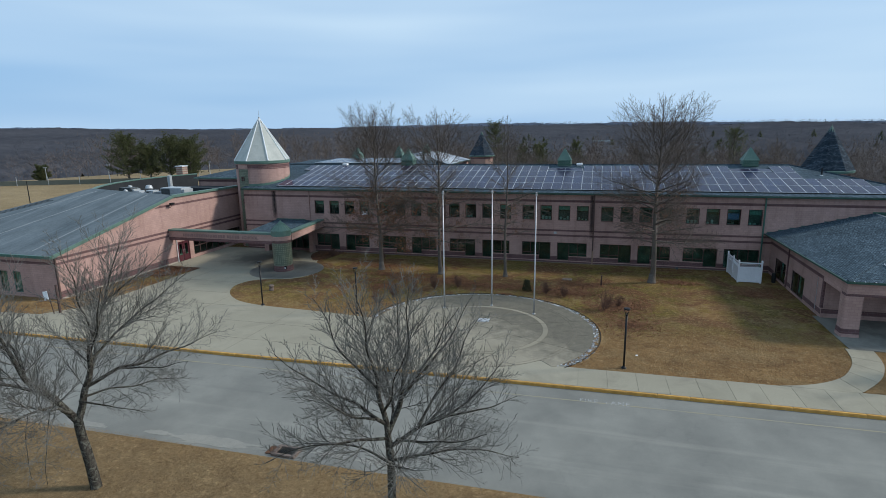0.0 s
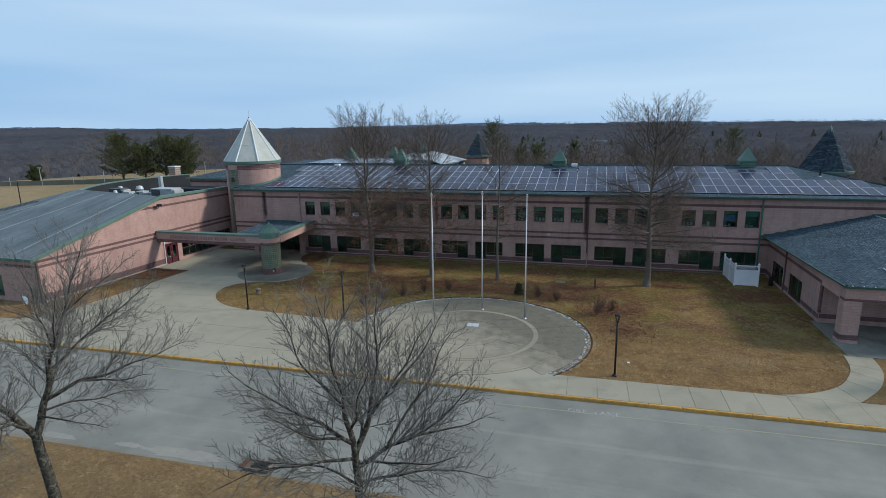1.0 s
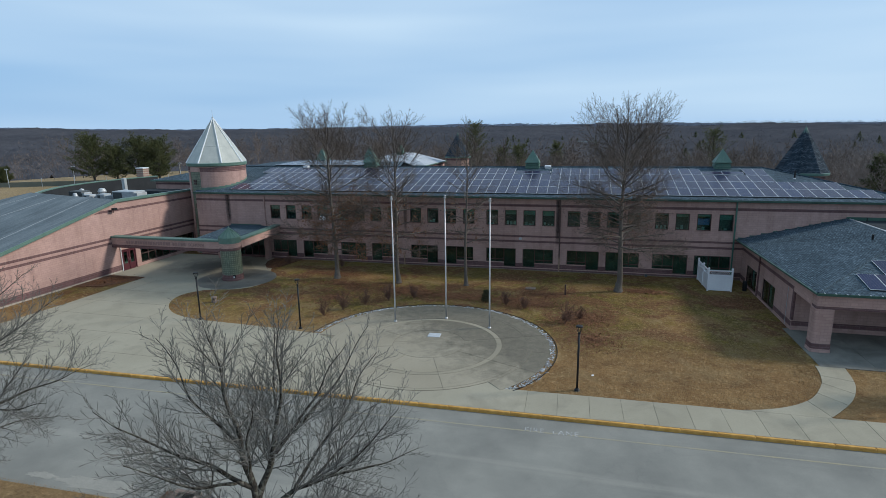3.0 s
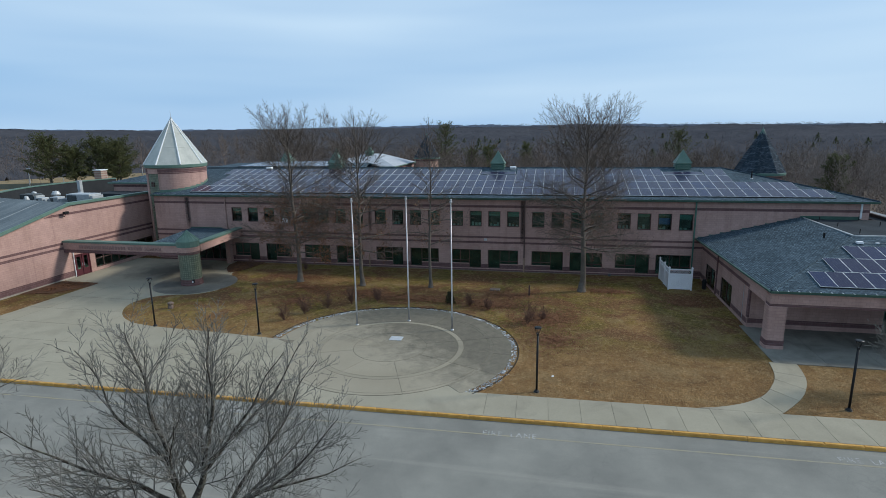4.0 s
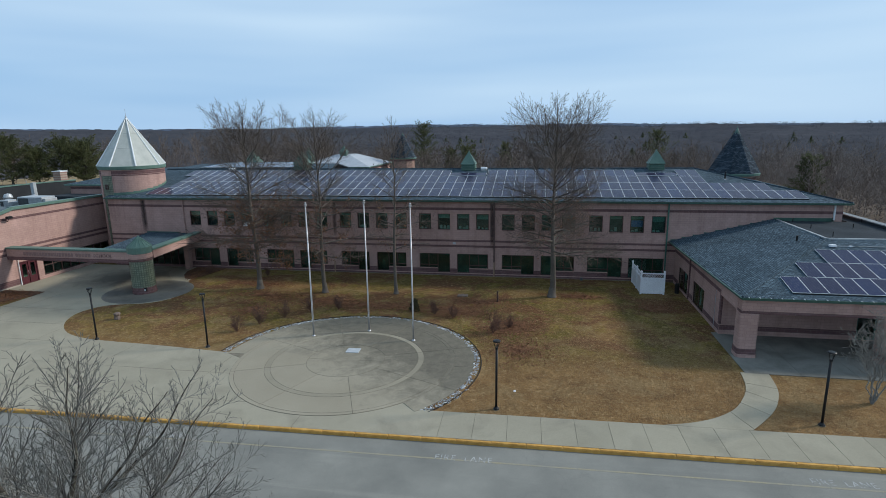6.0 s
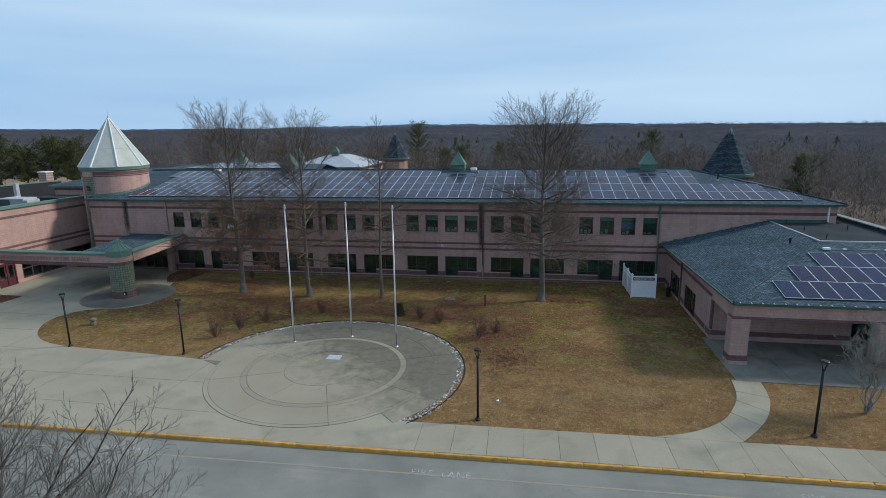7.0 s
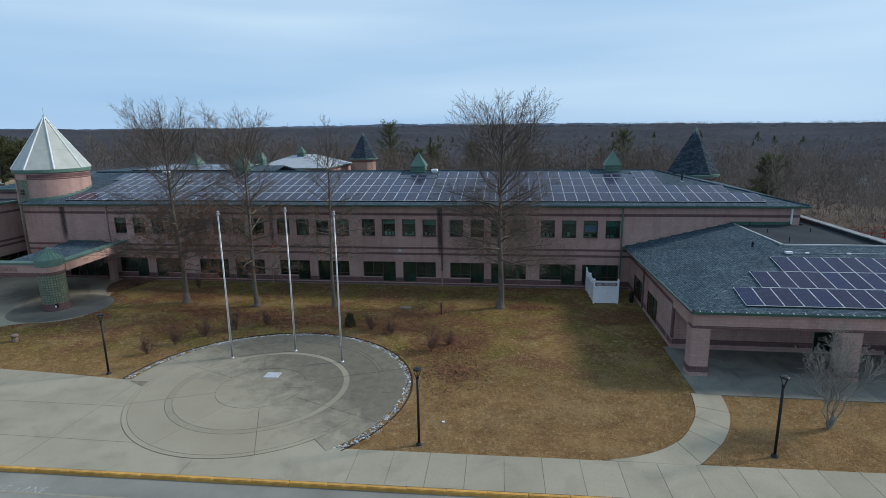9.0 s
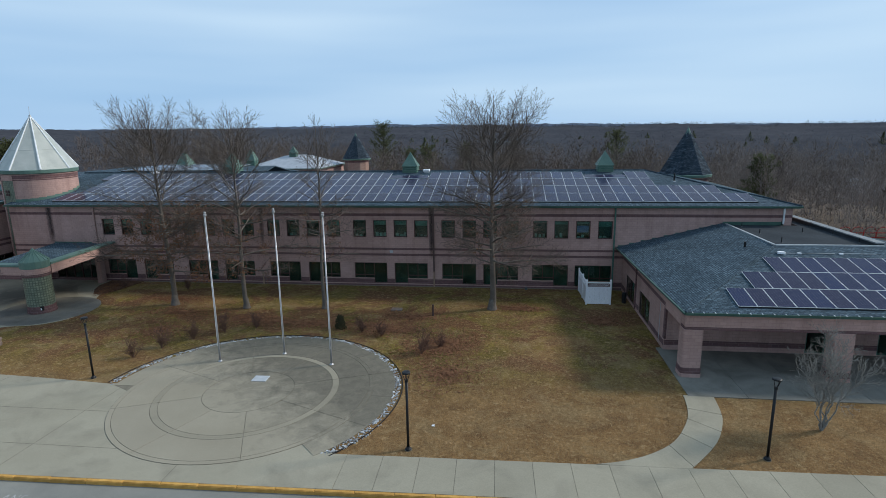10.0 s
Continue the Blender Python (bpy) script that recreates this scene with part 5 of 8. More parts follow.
# curtain wall under the canopy
cg = frame_bars(Geo(), 52.77, 61.58, 0.34, 2.21, WX - 0.16, 0.12, 0.08, tuple(52.77 + 1.1 * k for k in range(1, 8)), [(52.8, 61.5, 1.3)], axis="y")
cw = wp("window", cg, M_FRAME, "dark framed glazed entrance wall")
for k in range(8):
    y0 = 52.85 + 1.1 * k
    part("pane", Geo().box(WX - 0.11, WX - 0.1, y0, min(y0 + 1.02, 61.5), 0.42, 2.13), M_GLASS, cw)
wp("room", Geo().box(WX - 6, WX - 5.9, 47, 64, 0, 4).box(WX - 5.9, WX - 0.36, 47, 64, 3.0, 3.2).box(WX - 5.9, WX - 0.36, 47, 64, -0.05, 0.02), M_ROOM)
# floodlight
fl = wp("floodlight", Geo().box(WX + 0.3, WX + 0.62, 49.35, 49.85, 6.66, 6.9), M_BLACK, "black wall floodlight", bevel=0.03)
part("arm", Geo().tube([(WX - 0.05, 49.6, 6.35), (WX + 0.25, 49.6, 6.4), (WX + 0.42, 49.6, 6.68)], 0.03, 6), M_BLACK, fl)
# sloped roof, in strips with slightly lighter worn seams
def left_edge(y):
    return -63.19 + 0.62 * (y - 45.29)


strips = Geo()
n = 18


def roof_row(i):
    """Left and right end of a course line: the top line runs askew."""
    t = i / n
    yl, yr = 35.25 + (52.1 - 35.25) * t, 35.25 + (50.42 - 35.25) * t
    return (left_edge(yl), yl, roof_z(yl)), (WX + 0.12, yr, roof_z(yr))


for i in range(n):
    (a, b), (d, c) = roof_row(i), roof_row(i + 1)
    strips.slab([a, b, c, d], 0.16)
wp("roof", strips, M_ROOFGREY, "weathered grey shingle roof")
M_SEAM = mottled("pale_weathered_seam", (0.20, 0.23, 0.25), (0.27, 0.30, 0.32), 0.7, 0.85, 0, 0.1, 9)
for xa, xb, ya, yb, wide in ((-48.5, -48.9, 36.0, 50.3, 0.05), (-57.2, -53.6, 36.0, 50.6, 0.06), (-64.2, -57.0, 36.0, 51.2, 0.06)):
    s = Geo()
    for i in range(12):
        y0, y1 = ya + (yb - ya) * i / 12, ya + (yb - ya) * (i + 1) / 12
        x0, x1 = xa + (xb - xa) * i / 12, xa + (xb - xa) * (i + 1) / 12
        s.slab([(x0 - wide, y0, roof_z(y0) + 0.02), (x0 + wide, y0, roof_z(y0) + 0.02), (x1 + wide, y1, roof_z(y1) + 0.02), (x1 - wide, y1, roof_z(y1) + 0.02)], 0.03)
    wp("roof_seam", s, M_SEAM, "pale worn seam line")
vent = Geo()
for k in range(64):
    y = 36.2 + 0.19 * k
    x = left_edge(y) + 0.35
    vent.slab([(x, y, roof_z(y) + 0.04), (x + 1.15, y - 0.25, roof_z(y - 0.25) + 0.04), (x + 1.15, y - 0.17, roof_z(y - 0.17) + 0.04), (x, y + 0.08, roof_z(y + 0.08) + 0.04)], 0.05)
tagged(wp("vent_strip", vent, M_DUCT, "dark ribbed vent strip along the roof edge"), kind="stuff")
edge = Geo()
edge.add([(WX + 0.02, 35.2, 3.78), (WX + 0.02, 50.3, 7.38), (WX + 0.02, 50.3, 7.68), (WX + 0.02, 35.2, 4.08), (WX + 0.2, 35.2, 3.78), (WX + 0.2, 50.3, 7.38), (WX + 0.2, 50.3, 7.68), (WX + 0.2, 35.2, 4.08)],
         [(1, 0, 3, 2), (4, 5, 6, 7), (0, 1, 5, 4), (2, 3, 7, 6), (3, 0, 4, 7), (1, 2, 6, 5)])
edge.add([(WX + 0.2, 50.3, 7.4), (WX + 0.2, 63.4, 7.38), (WX + 0.2, 63.4, 7.6), (WX + 0.2, 50.3, 7.68), (WX - 0.4, 50.3, 7.4), (WX - 0.4, 63.4, 7.38), (WX - 0.4, 63.4, 7.6), (WX - 0.4, 50.3, 7.68)],
         [(0, 1, 2, 3), (5, 4, 7, 6), (1, 0, 4, 5), (3, 2, 6, 7), (0, 3, 7, 4), (2, 1, 5, 6)])
wp("coping", edge, M_GREEN, "green metal coping")
wp("gutter", Geo().box(-74, WX + 0.2, 35.05, 35.25, 3.82, 4.06), M_GREEN_DK)
wp("downspout", Geo().box(WX - 0.1, WX + 0.06, 35.55, 35.68, 0.1, 3.85), M_FRAME, "dark downspout")
# flat service roof and curved parapet
deck = Geo().prism([(-71, 52.0), (WX - 0.36, 52.0), (WX - 0.36, 84), (-73, 84)], 4.8, 5.05)
wp("service_roof", deck, M_MEMBRANE, "dark flat service roof")
PAR = [(-59.6, 52.4), (-62.3, 54.6), (-65.2, 57.6), (-68.0, 61.4), (-70.2, 65.6), (-71.5, 70.2), (-71.9, 75.0), (-71.4, 80.0), (-70.2, 84.0)]
def wall_strip(pts, inner, outer, z0, z1):
    """One connected curved wall along plan points."""
    g, m = Geo(), len(pts)
    for k, (x, y) in enumerate(pts):
        d = (Vector(pts[min(k + 1, m - 1)]) - Vector(pts[max(k - 1, 0)])).normalized()
        for off, z in ((outer, z0), (inner, z0), (inner, z1), (outer, z1)):
            g.v.append((x + d.y * off, y - d.x * off, z))
    for k in range(m - 1):
        g.f += [(4 * k + a, 4 * k + b, 4 * k + 4 + b, 4 * k + 4 + a) for a, b in ((0, 1), (1, 2), (2, 3), (3, 0))]
    g.f += [(3, 2, 1, 0), (4 * m - 4, 4 * m - 3, 4 * m - 2, 4 * m - 1)]
    return g


PAR = smooth_line(PAR, 2)
wp("curved_parapet", wall_strip(PAR, 0.3, 0.0, 3.0, 7.14), M_PARAPET, "dark inside of the curved parapet")
wp("parapet_coping", wall_strip(PAR, 0.36, -0.09, 7.145, 7.3), M_GREEN, "green metal coping")
wp("roof_step", Geo().prism([(-58.9, 52.0), (WX - 0.36, 50.4), (WX - 0.36, 50.6), (-58.9, 52.2)], 4.8, 7.5), M_MEMBRANE)
wp("service_roof", Geo().box(-62, WX - 0.4, 70.5, 73.85, 5.0, 6.2), M_MEMBRANE)


def air_unit(x, y, z, sx, sy, sz, mat, label):
    th = thing("rooftop_unit", label, "air handler", (x, y, z), "rooftop units")
    part("casing", Geo().box(-sx / 2, sx / 2, -sy / 2, sy / 2, 0.15, sz), mat, th, bevel=0.04)
    part("curb", Geo().box(-sx / 2 + 0.1, sx / 2 - 0.1, -sy / 2 + 0.1, sy / 2 - 0.1, -0.02, 0.15), M_DUCT, th)
    part("grille", Geo().box(-sx / 2 + 0.15, -sx / 2 + sx * 0.45, -sy / 2 - 0.03, -sy / 2, 0.3, sz - 0.15), M_DUCT, th, "dark intake grille")
    part("hood", Geo().box(sx / 2, sx / 2 + 0.4, -sy / 2 + 0.1, sy / 2 - 0.1, 0.4, sz - 0.2), M_GALV, th, bevel=0.03)
    return th


air_unit(-58.6, 65.6, 5.05, 3.6, 2.0, 1.75, M_GALV, "large pale grey rooftop air unit with dark grille")
air_unit(-62.2, 65.0, 5.05, 1.3, 1.2, 1.35, M_GALV, "small grey rooftop condenser")
air_unit(-64.0, 64.4, 5.05, 1.1, 1.1, 1.3, M_GALV, "small grey rooftop condenser")
air_unit(-66.8, 65.4, 5.05, 2.2, 1.5, 1.65, M_DUCT, "dark grey rooftop duct box")


def mushroom(x, y, z, r, h):
    th = thing("exhaust_fan", "round white rooftop exhaust fan", "exhaust fan", (x, y, z), "exhaust fans")
    part("cap", Geo().lathe([(r, h * 0.65), (r * 1.05, h * 0.75), (r * 0.7, h), (r * 0.05, h * 1.05)], 0, 0, 16), M_GALV, th)
    part("neck", Geo().lathe([(r * 0.6, -0.02), (r * 0.6, h * 0.66)], 0, 0, 12), M_GALV, th)


for x, y, r, h in ((-66.6, 69.0, 0.55, 1.6), (-69.2, 68.0, 0.4, 1.6), (-65.6, 63.6, 0.32, 1.5), (-61.6, 68.2, 0.4, 1.6)):
    mushroom(x, y, 5.05, r, h)
th = thing("flue", "tall square grey metal flue", "flue", (-63.9, 70.5, 5.05), "flues")
part("stack", Geo().box(-0.25, 0.25, -0.25, 0.25, -0.02, 3.0), M_GALV, th, bevel=0.03)
th = thing("chimney", "pale brick chimney beyond the service roof", "chimney", (-76.7, 88.0, 0))
part("shaft", Geo().box(-0.72, 0.72, -0.7, 0.7, -0.5, 8.25), M_BRICK, th)
for k in range(5):
    part("stone_course", Geo().box(-0.74, 0.74, -0.72, 0.72, 6.2 + 0.42 * k, 6.32 + 0.42 * k), M_KERB, th, "pale stone course")
part("cap", Geo().box(-0.82, 0.82, -0.8, 0.8, 8.25, 8.4), M_RIB, th)

# ---- entrance canopy ----
canopy = thing("entrance_canopy", "pink block canopy with green coping over the drop-off", "canopy", (-38, 52, 0))


def cp(name, geo, mat, label="", **kw):
    ob = part(name, geo, mat, canopy, label, **kw)
    ob.location = (38, -52, 0)
    return ob


cp("beam", Geo().box(WX + 0.03, -32.4, 49.1, 49.75, 3.14, 3.84), M_PINK)
cp("beam_band", Geo().box(WX + 0.03, -32.4, 49.08, 49.77, 2.82, 3.14), M_MAROON)
cp("coping", Geo().box(WX + 0.03, -32.3, 49.03, 49.83, 3.84, 4.0), M_GREEN, "green metal coping")
ea = Geo().prism([(-31.5, 50.4), (-30.85, 50.3), (-31.6, 58.8), (-32.25, 58.8)], 3.1, 3.85)
cp("beam", ea, M_PINK)
cp("coping", Geo().prism([(-31.6, 50.3), (-30.75, 50.2), (-31.5, 58.82), (-32.35, 58.82)], 3.85, 4.0), M_GREEN)
cp("ceiling", Geo().prism([(-36.3, 49.78), (-31.55, 49.78), (-32.3, 58.8), (-37.9, 58.8)], 2.95, 3.1), M_DUCT)
cp("edge_beam", Geo().prism([(-36.55, 49.78), (-36.3, 49.78), (-37.9, 58.8), (-38.15, 58.8)], 2.9, 3.7), M_GREEN_DK, "dark green edge beam")
rf = Geo()
rf.slab([(-36.4, 49.86, 3.72), (-31.65, 50.0, 3.72), (-32.36, 58.78, 3.74), (-34.1, 58.78, 3.84), (-37.85, 58.78, 3.84)], 0.1)
cp("roof", rf, M_SHINGLE, "slate green canopy shingles")
cp("flashing", Geo().box(-38.0, -34.0, FY - 0.05, FY + 0.0, 3.74, 3.93), M_GUTTER)
# raised letters on the beam: plain bars, then the one word that can be read
rng = random.Random(3)
x = -43.6
while x < -36.6:
    w = rng.choice((0.1, 0.2, 0.22, 0.24))
    if rng.random() > 0.13:
        cp("letter_bar", Geo().box(x, x + w, 49.06, 49.098, 3.28, 3.6), M_LETTERS, "small raised letter on the beam")
    x += w + 0.09
cu = bpy.data.curves.new("beam_text", "FONT")
cu.body, cu.size, cu.extrude, cu.space_character = "SCHOOL", 0.46, 0.02, 1.08
text_ob = new("beam_lettering", cu)
bpy.context.view_layer.update()
word = bpy.data.meshes.new_from_object(text_ob)
bpy.data.objects.remove(text_ob)
word.transform(Matrix.Translation((-36.1, 49.075, 3.28)) @ Matrix.Rotation(math.pi / 2, 4, "X"))
word.materials.clear()
word.materials.append(M_LETTERS)
cp("lettering", word, M_LETTERS, "raised word SCHOOL on the beam")
# inner column
cp("column", Geo().box(-39.2, -38.6, 57.6, 58.2, 0, 2.96), M_PINK)
cp("column", Geo().box(-33.2, -32.7, 57.9, 58.5, 0, 3.0), M_PINK)
cp("downspout", Geo().tube([(WX + 0.1, 50.02, 0.05), (WX + 0.1, 50.02, 2.9), (WX + 0.1, 49.7, 3.0)], 0.045, 8), M_RIB, "white downspout")
pil = thing("canopy_pillar", "round green glazed tile pillar with a green cap", "pillar", (-31.65, 49.6, 0))
tile_strip(0.98, 0.62, 3.05, 0, 2 * math.pi * 0.9999, 40, "shaft", pil, "green glazed tile shaft")
part("base", Geo().lathe([(1.03, -0.02), (1.03, 0.22), (1.0, 0.24), (1.0, 0.62)], 0, 0, 40), M_MAROON, pil, "maroon block base")
part("collar", Geo().lathe([(1.0, 3.05), (1.0, 3.3)], 0, 0, 40), M_MAROON, pil)
part("frieze", Geo().lathe([(1.01, 3.3), (1.01, 3.75)], 0, 0, 40), M_PINK, pil)
cap = Geo().lathe([(1.01, 3.74), (1.05, 3.78), (1.05, 4.3), (1.0, 4.34)], 0, 0, 16)
part("cap", cap, M_GREEN, pil, "green metal cap")
for k in range(16):
    a0, a1 = 2 * math.pi * k / 16, 2 * math.pi * (k + 1) / 16
    part("cap_panel", Geo().slab([(1.03 * math.cos(a0), 1.03 * math.sin(a0), 4.33), (1.03 * math.cos(a1), 1.03 * math.sin(a1), 4.33), (0.05 * math.cos(a1), 0.05 * math.sin(a1), 5.2), (0.05 * math.cos(a0), 0.05 * math.sin(a0), 5.2)], 0.04), M_GREEN, pil)
    part("cap_seam", Geo().tube([(1.04 * math.cos(a0), 1.04 * math.sin(a0), 4.34), (0.05 * math.cos(a0), 0.05 * math.sin(a0), 5.22)], 0.03, 5), M_GREEN, pil)
part("cap_tip", Geo().lathe([(0.1, 5.1), (0.08, 5.24), (0.02, 5.34)], 0, 0, 8), M_GREEN, pil)
part("outlet_flap", Geo().box(0.63, 0.74, -0.83, -0.807, 0.34, 0.5), M_WHITE, pil, "white outlet flap")
part("outlet", Geo().box(0.60, 0.80, -0.805, -0.66, 0.3, 0.65), M_BLACK, pil, "dark open outlet box")

# ---- low east wing with portico ----
M_COPE = mottled("dull_grey_coping", (0.16, 0.175, 0.185), (0.24, 0.255, 0.265), 1.5, 0.6)
EX, EE = 16.7, 40.0
east = thing("east_wing", "low pink block wing with slate green hip roof and portico", "school wing", (EX, 45, 0))


def ep(name, geo, mat, label="", **kw):
    ob = part(name, geo, mat, east, label, **kw)
    ob.location = (-EX, -45, 0)
    return ob


e_holes = [(53.95, 57.1, 0.15, 2.0), (49.2, 52.3, 0.15, 2.0)]
g = Geo()
pierced(g, 45.3, FY - 0.06, -0.1, 3.8, e_holes, EX, EX + 0.3, "y")
pierced(g, EX + 0.3, EE - 0.5, -0.1, 3.4, [(25.3, 26.5, 0.05, 2.3), (29.5, 33.5, 0.05, 2.3)], 45.3, 45.6, "x")
ep("wall", g, M_PINK)
ep("wall_east", Geo().box(EE - 0.5, EE - 0.2, 45.3, FY - 0.06, -0.1, 3.75), M_PINK)
for a, b, z0, z1 in ((45.35, FY - 0.07, 2.95, 3.2), (45.35, 49.19, 0.3, 0.65), (52.31, 53.94, 0.3, 0.65), (57.11, FY - 0.07, 0.3, 0.65)):
    ep("band", Geo().box(EX - 0.02, EX + 0.1, a, b, z0, z1), M_MAROON, "maroon block band")
for a, b, z0, z1 in ((EX + 0.02, 25.3, 0.36, 0.7), (26.5, 29.5, 0.36, 0.7)):
    ep("band", Geo().box(a, b, 45.28, 45.4, z0, z1), M_MAROON, "maroon block band")
ep("quoin", Geo().box(EX - 0.015, EX + 0.12, 45.29, 45.6, 0.76, 2.94), M_MAROON, "maroon corner blocks")
for y0, y1, z0, z1 in e_holes:
    fg = frame_bars(Geo(), y0, y1, z0, z1, EX + 0.06, 0.1, 0.06, ((y0 + y1) / 2,), axis="y")
    w = ep("window", fg, M_FRAME, "dark framed window")
    part("pane", Geo().box(EX + 0.1, EX + 0.11, y0 + 0.06, y1 - 0.06, z0 + 0.06, z1 - 0.06), M_GLASS, w)
    # pale sheets put the sky's reflection into colour behind the pane
    for k in range(2):
        part("sky_sheet", Geo().box(EX + 0.3, EX + 0.32, y0 + 0.25 + 1.3 * k, y0 + 0.7 + 1.3 * k, z0 + 0.2, z1 - 0.1), M_PALE_TEAL, w, "pale teal sheet in place of reflected sky")
for x0, x1 in ((25.3, 26.5), (29.5, 33.5)):
    fg = frame_bars(Geo(), x0, x1, 0.02, 2.3, 45.36, 0.12, 0.08, () if x1 - x0 < 2 else (30.8, 32.2))
    w = ep("door", fg, M_GREEN_DK, "dark green entrance doors")
    part("pane", Geo().box(x0 + 0.08, x1 - 0.08, 45.41, 45.42, 0.1, 2.22), M_GLASS, w)
ep("room", Geo().box(EX + 5, EX + 5.1, 46, FY - 0.3, 0, 3.4).box(EX + 0.31, EE - 1, 46, FY - 0.3, 2.8, 3.0).box(EX + 0.31, EE - 1, 45.65, FY - 0.3, -0.05, 0.05).box(EX + 5.2, EE - 1, 50, 50.1, 0.1, 2.8), M_ROOM)
# portico beam, ceiling, pillars
ep("beam", Geo().box(EX - 0.06, EE, 41.32, 42.0, 3.06, 3.76), M_PINK, bevel=0.01)
ep("beam_band", Geo().box(EX - 0.08, EE, 41.3, 42.02, 2.9, 3.06), M_MAROON, "maroon lower beam course")
ep("beam", Geo().box(EX - 0.06, EX + 0.35, 42.03, 45.28, 2.9, 3.76), M_PINK)
ep("portico_ceiling", Geo().box(EX + 0.36, EE, 42.03, 45.28, 3.05, 3.2), M_PINK)


def portico_pillar(x):
    th = thing("portico_pillar", "broad rounded pink block pillar with maroon base", "pillar", (x, 41.68, 0), "portico pillars")

    def oval(rx, ry, z0, z1):
        pts = []
        for i in range(28):
            a = 2 * math.pi * i / 28
            c, s = math.cos(a), math.sin(a)
            pts.append((math.copysign(abs(c) ** 0.3, c) * rx, math.copysign(abs(s) ** 0.3, s) * ry))
        return Geo().prism(pts, z0, z1)
    part("shaft", oval(0.56, 0.48, 0.62, 2.91), M_PINK, th)
    part("base_course", oval(0.585, 0.5, 0.26, 0.62), M_MAROON, th, "maroon base course")
    part("plinth", oval(0.6, 0.52, -0.02, 0.26), M_PINK, th)


for x in (17.12, 25.15, 33.1):
    portico_pillar(x)
# roof
AX, AY, AZ = 16.58, 41.2, 3.97
AXF = 16.1
FX, FYY, FZ = 25.0, 50.0, 6.05
ep("roof", Geo().slab([(AX, AY, AZ), (EE + 1, AY, AZ), (EE - 8, FYY, FZ), (FX, FYY, FZ)], 0.14), M_SHINGLE, "slate green asphalt shingle slope")
ep("roof", Geo().slab([(AXF, FY - 0.04, AZ), (AX, AY, AZ), (FX, FYY, FZ), (FX - 0.25, FY - 0.04, FZ + 0.1)], 0.14), M_SHINGLE_X)
ep("roof", Geo().slab([(EE + 1, AY, AZ), (EE + 1, FY, AZ), (EE - 8, FY, FZ), (EE - 8, FYY, FZ)], 0.14), M_SHINGLE_X)
ep("hip_cap", Geo().tube([(AX, AY, AZ + 0.01), (FX, FYY, FZ + 0.01)], 0.07, 6), M_SHINGLE)
ep("flat_roof", Geo().box(FX + 0.01, 32.0, FYY + 0.01, FY - 0.06, 5.7, 5.97), M_MEMBRANE, "dark flat membrane roof")
ep("flat_edge", Geo().box(FX - 0.06, FX + 0.1, FYY, FY - 0.06, 6.0, 6.13).box(FX + 0.1, 32.0, FYY - 0.05, FYY + 0.1, 6.0, 6.13), M_GALV, "pale metal edge strip")
ep("flat_parapet", Geo().box(31.6, 32.05, FYY + 0.1, 66.0, 5.6, 6.22), M_MEMBRANE)
ep("parapet_coping", Geo().box(31.52, 32.13, FYY + 0.1, 66.0, 6.22, 6.3), M_COPE)
ep("flat_roof", Geo().box(30.8, 31.6, FY + 0.1, 66, 5.5, 5.95), M_MEMBRANE)
gt = Geo().box(AX, EE + 1, AY - 0.11, AY + 0.02, AZ - 0.13, AZ - 0.02).box(AX, EE + 1, AY - 0.135, AY - 0.111, AZ - 0.035, AZ + 0.0)
ep("gutter", gt, M_GUTTER, "green metal gutter")
ep("gutter", Geo().prism([(AX - 0.11, AY), (AX + 0.02, AY), (AXF + 0.02, FY - 0.05), (AXF - 0.11, FY - 0.05)], AZ - 0.13, AZ - 0.02).prism([(AX - 0.135, AY - 0.135), (AX - 0.111, AY - 0.135), (AXF - 0.111, FY - 0.05), (AXF - 0.135, FY - 0.05)], AZ - 0.035, AZ), M_GUTTER)
ep("soffit", Geo().prism([(AX, AY + 0.02), (EX, AY + 0.02), (EX, FY - 0.06), (AXF, FY - 0.06)], 3.77, 3.82).box(EX, EE, AY + 0.02, 41.3, 3.77, 3.82), M_GREEN_DK)
for k in range(40):
    x = AX + 0.35 + 0.62 * k
    if x < EE:
        ep("bracket", Geo().box(x - 0.015, x + 0.015, AY - 0.135, AY + 0.05, AZ - 0.012, AZ + 0.02), M_RIB)
ep("downspout", Geo().box(EX - 0.12, EX - 0.02, 53.25, 53.35, 0.1, 3.7), M_MAROON, "maroon downspout")
ep("conduit", Geo().tube([(EX - 0.04, 46.4, 0.1), (EX - 0.04, 46.4, 2.9)], 0.015, 6), M_GALV, "thin pale conduit")
ES = math.atan2(FZ - AZ, FYY - AY)
for r, (x0, y0, n) in enumerate(((19.62, 41.8, 18), (21.3, 43.88, 16), (23.38, 45.95, 13))):
    array("solar_array", "row of dark blue solar panels on the low roof", [[(0, n)]], 1.045, x0, y0, AZ + (y0 - AY) * math.tan(ES) - 0.05, ES, 2.14, 0.913)
pipe_vent(23.5, 51.1, AZ + (23.5 - AX) * 0.234, 0.5)
for x, y in ((25.94, 57.9), (26.0, 54.73), (29.27, 58.4), (26.1, 51.44), (29.45, 55.42), (31.35, 58.0), (31.3, 54.75), (31.3, 51.5)):
    pipe_vent(x, y, 5.97, 0.4, 0.035)
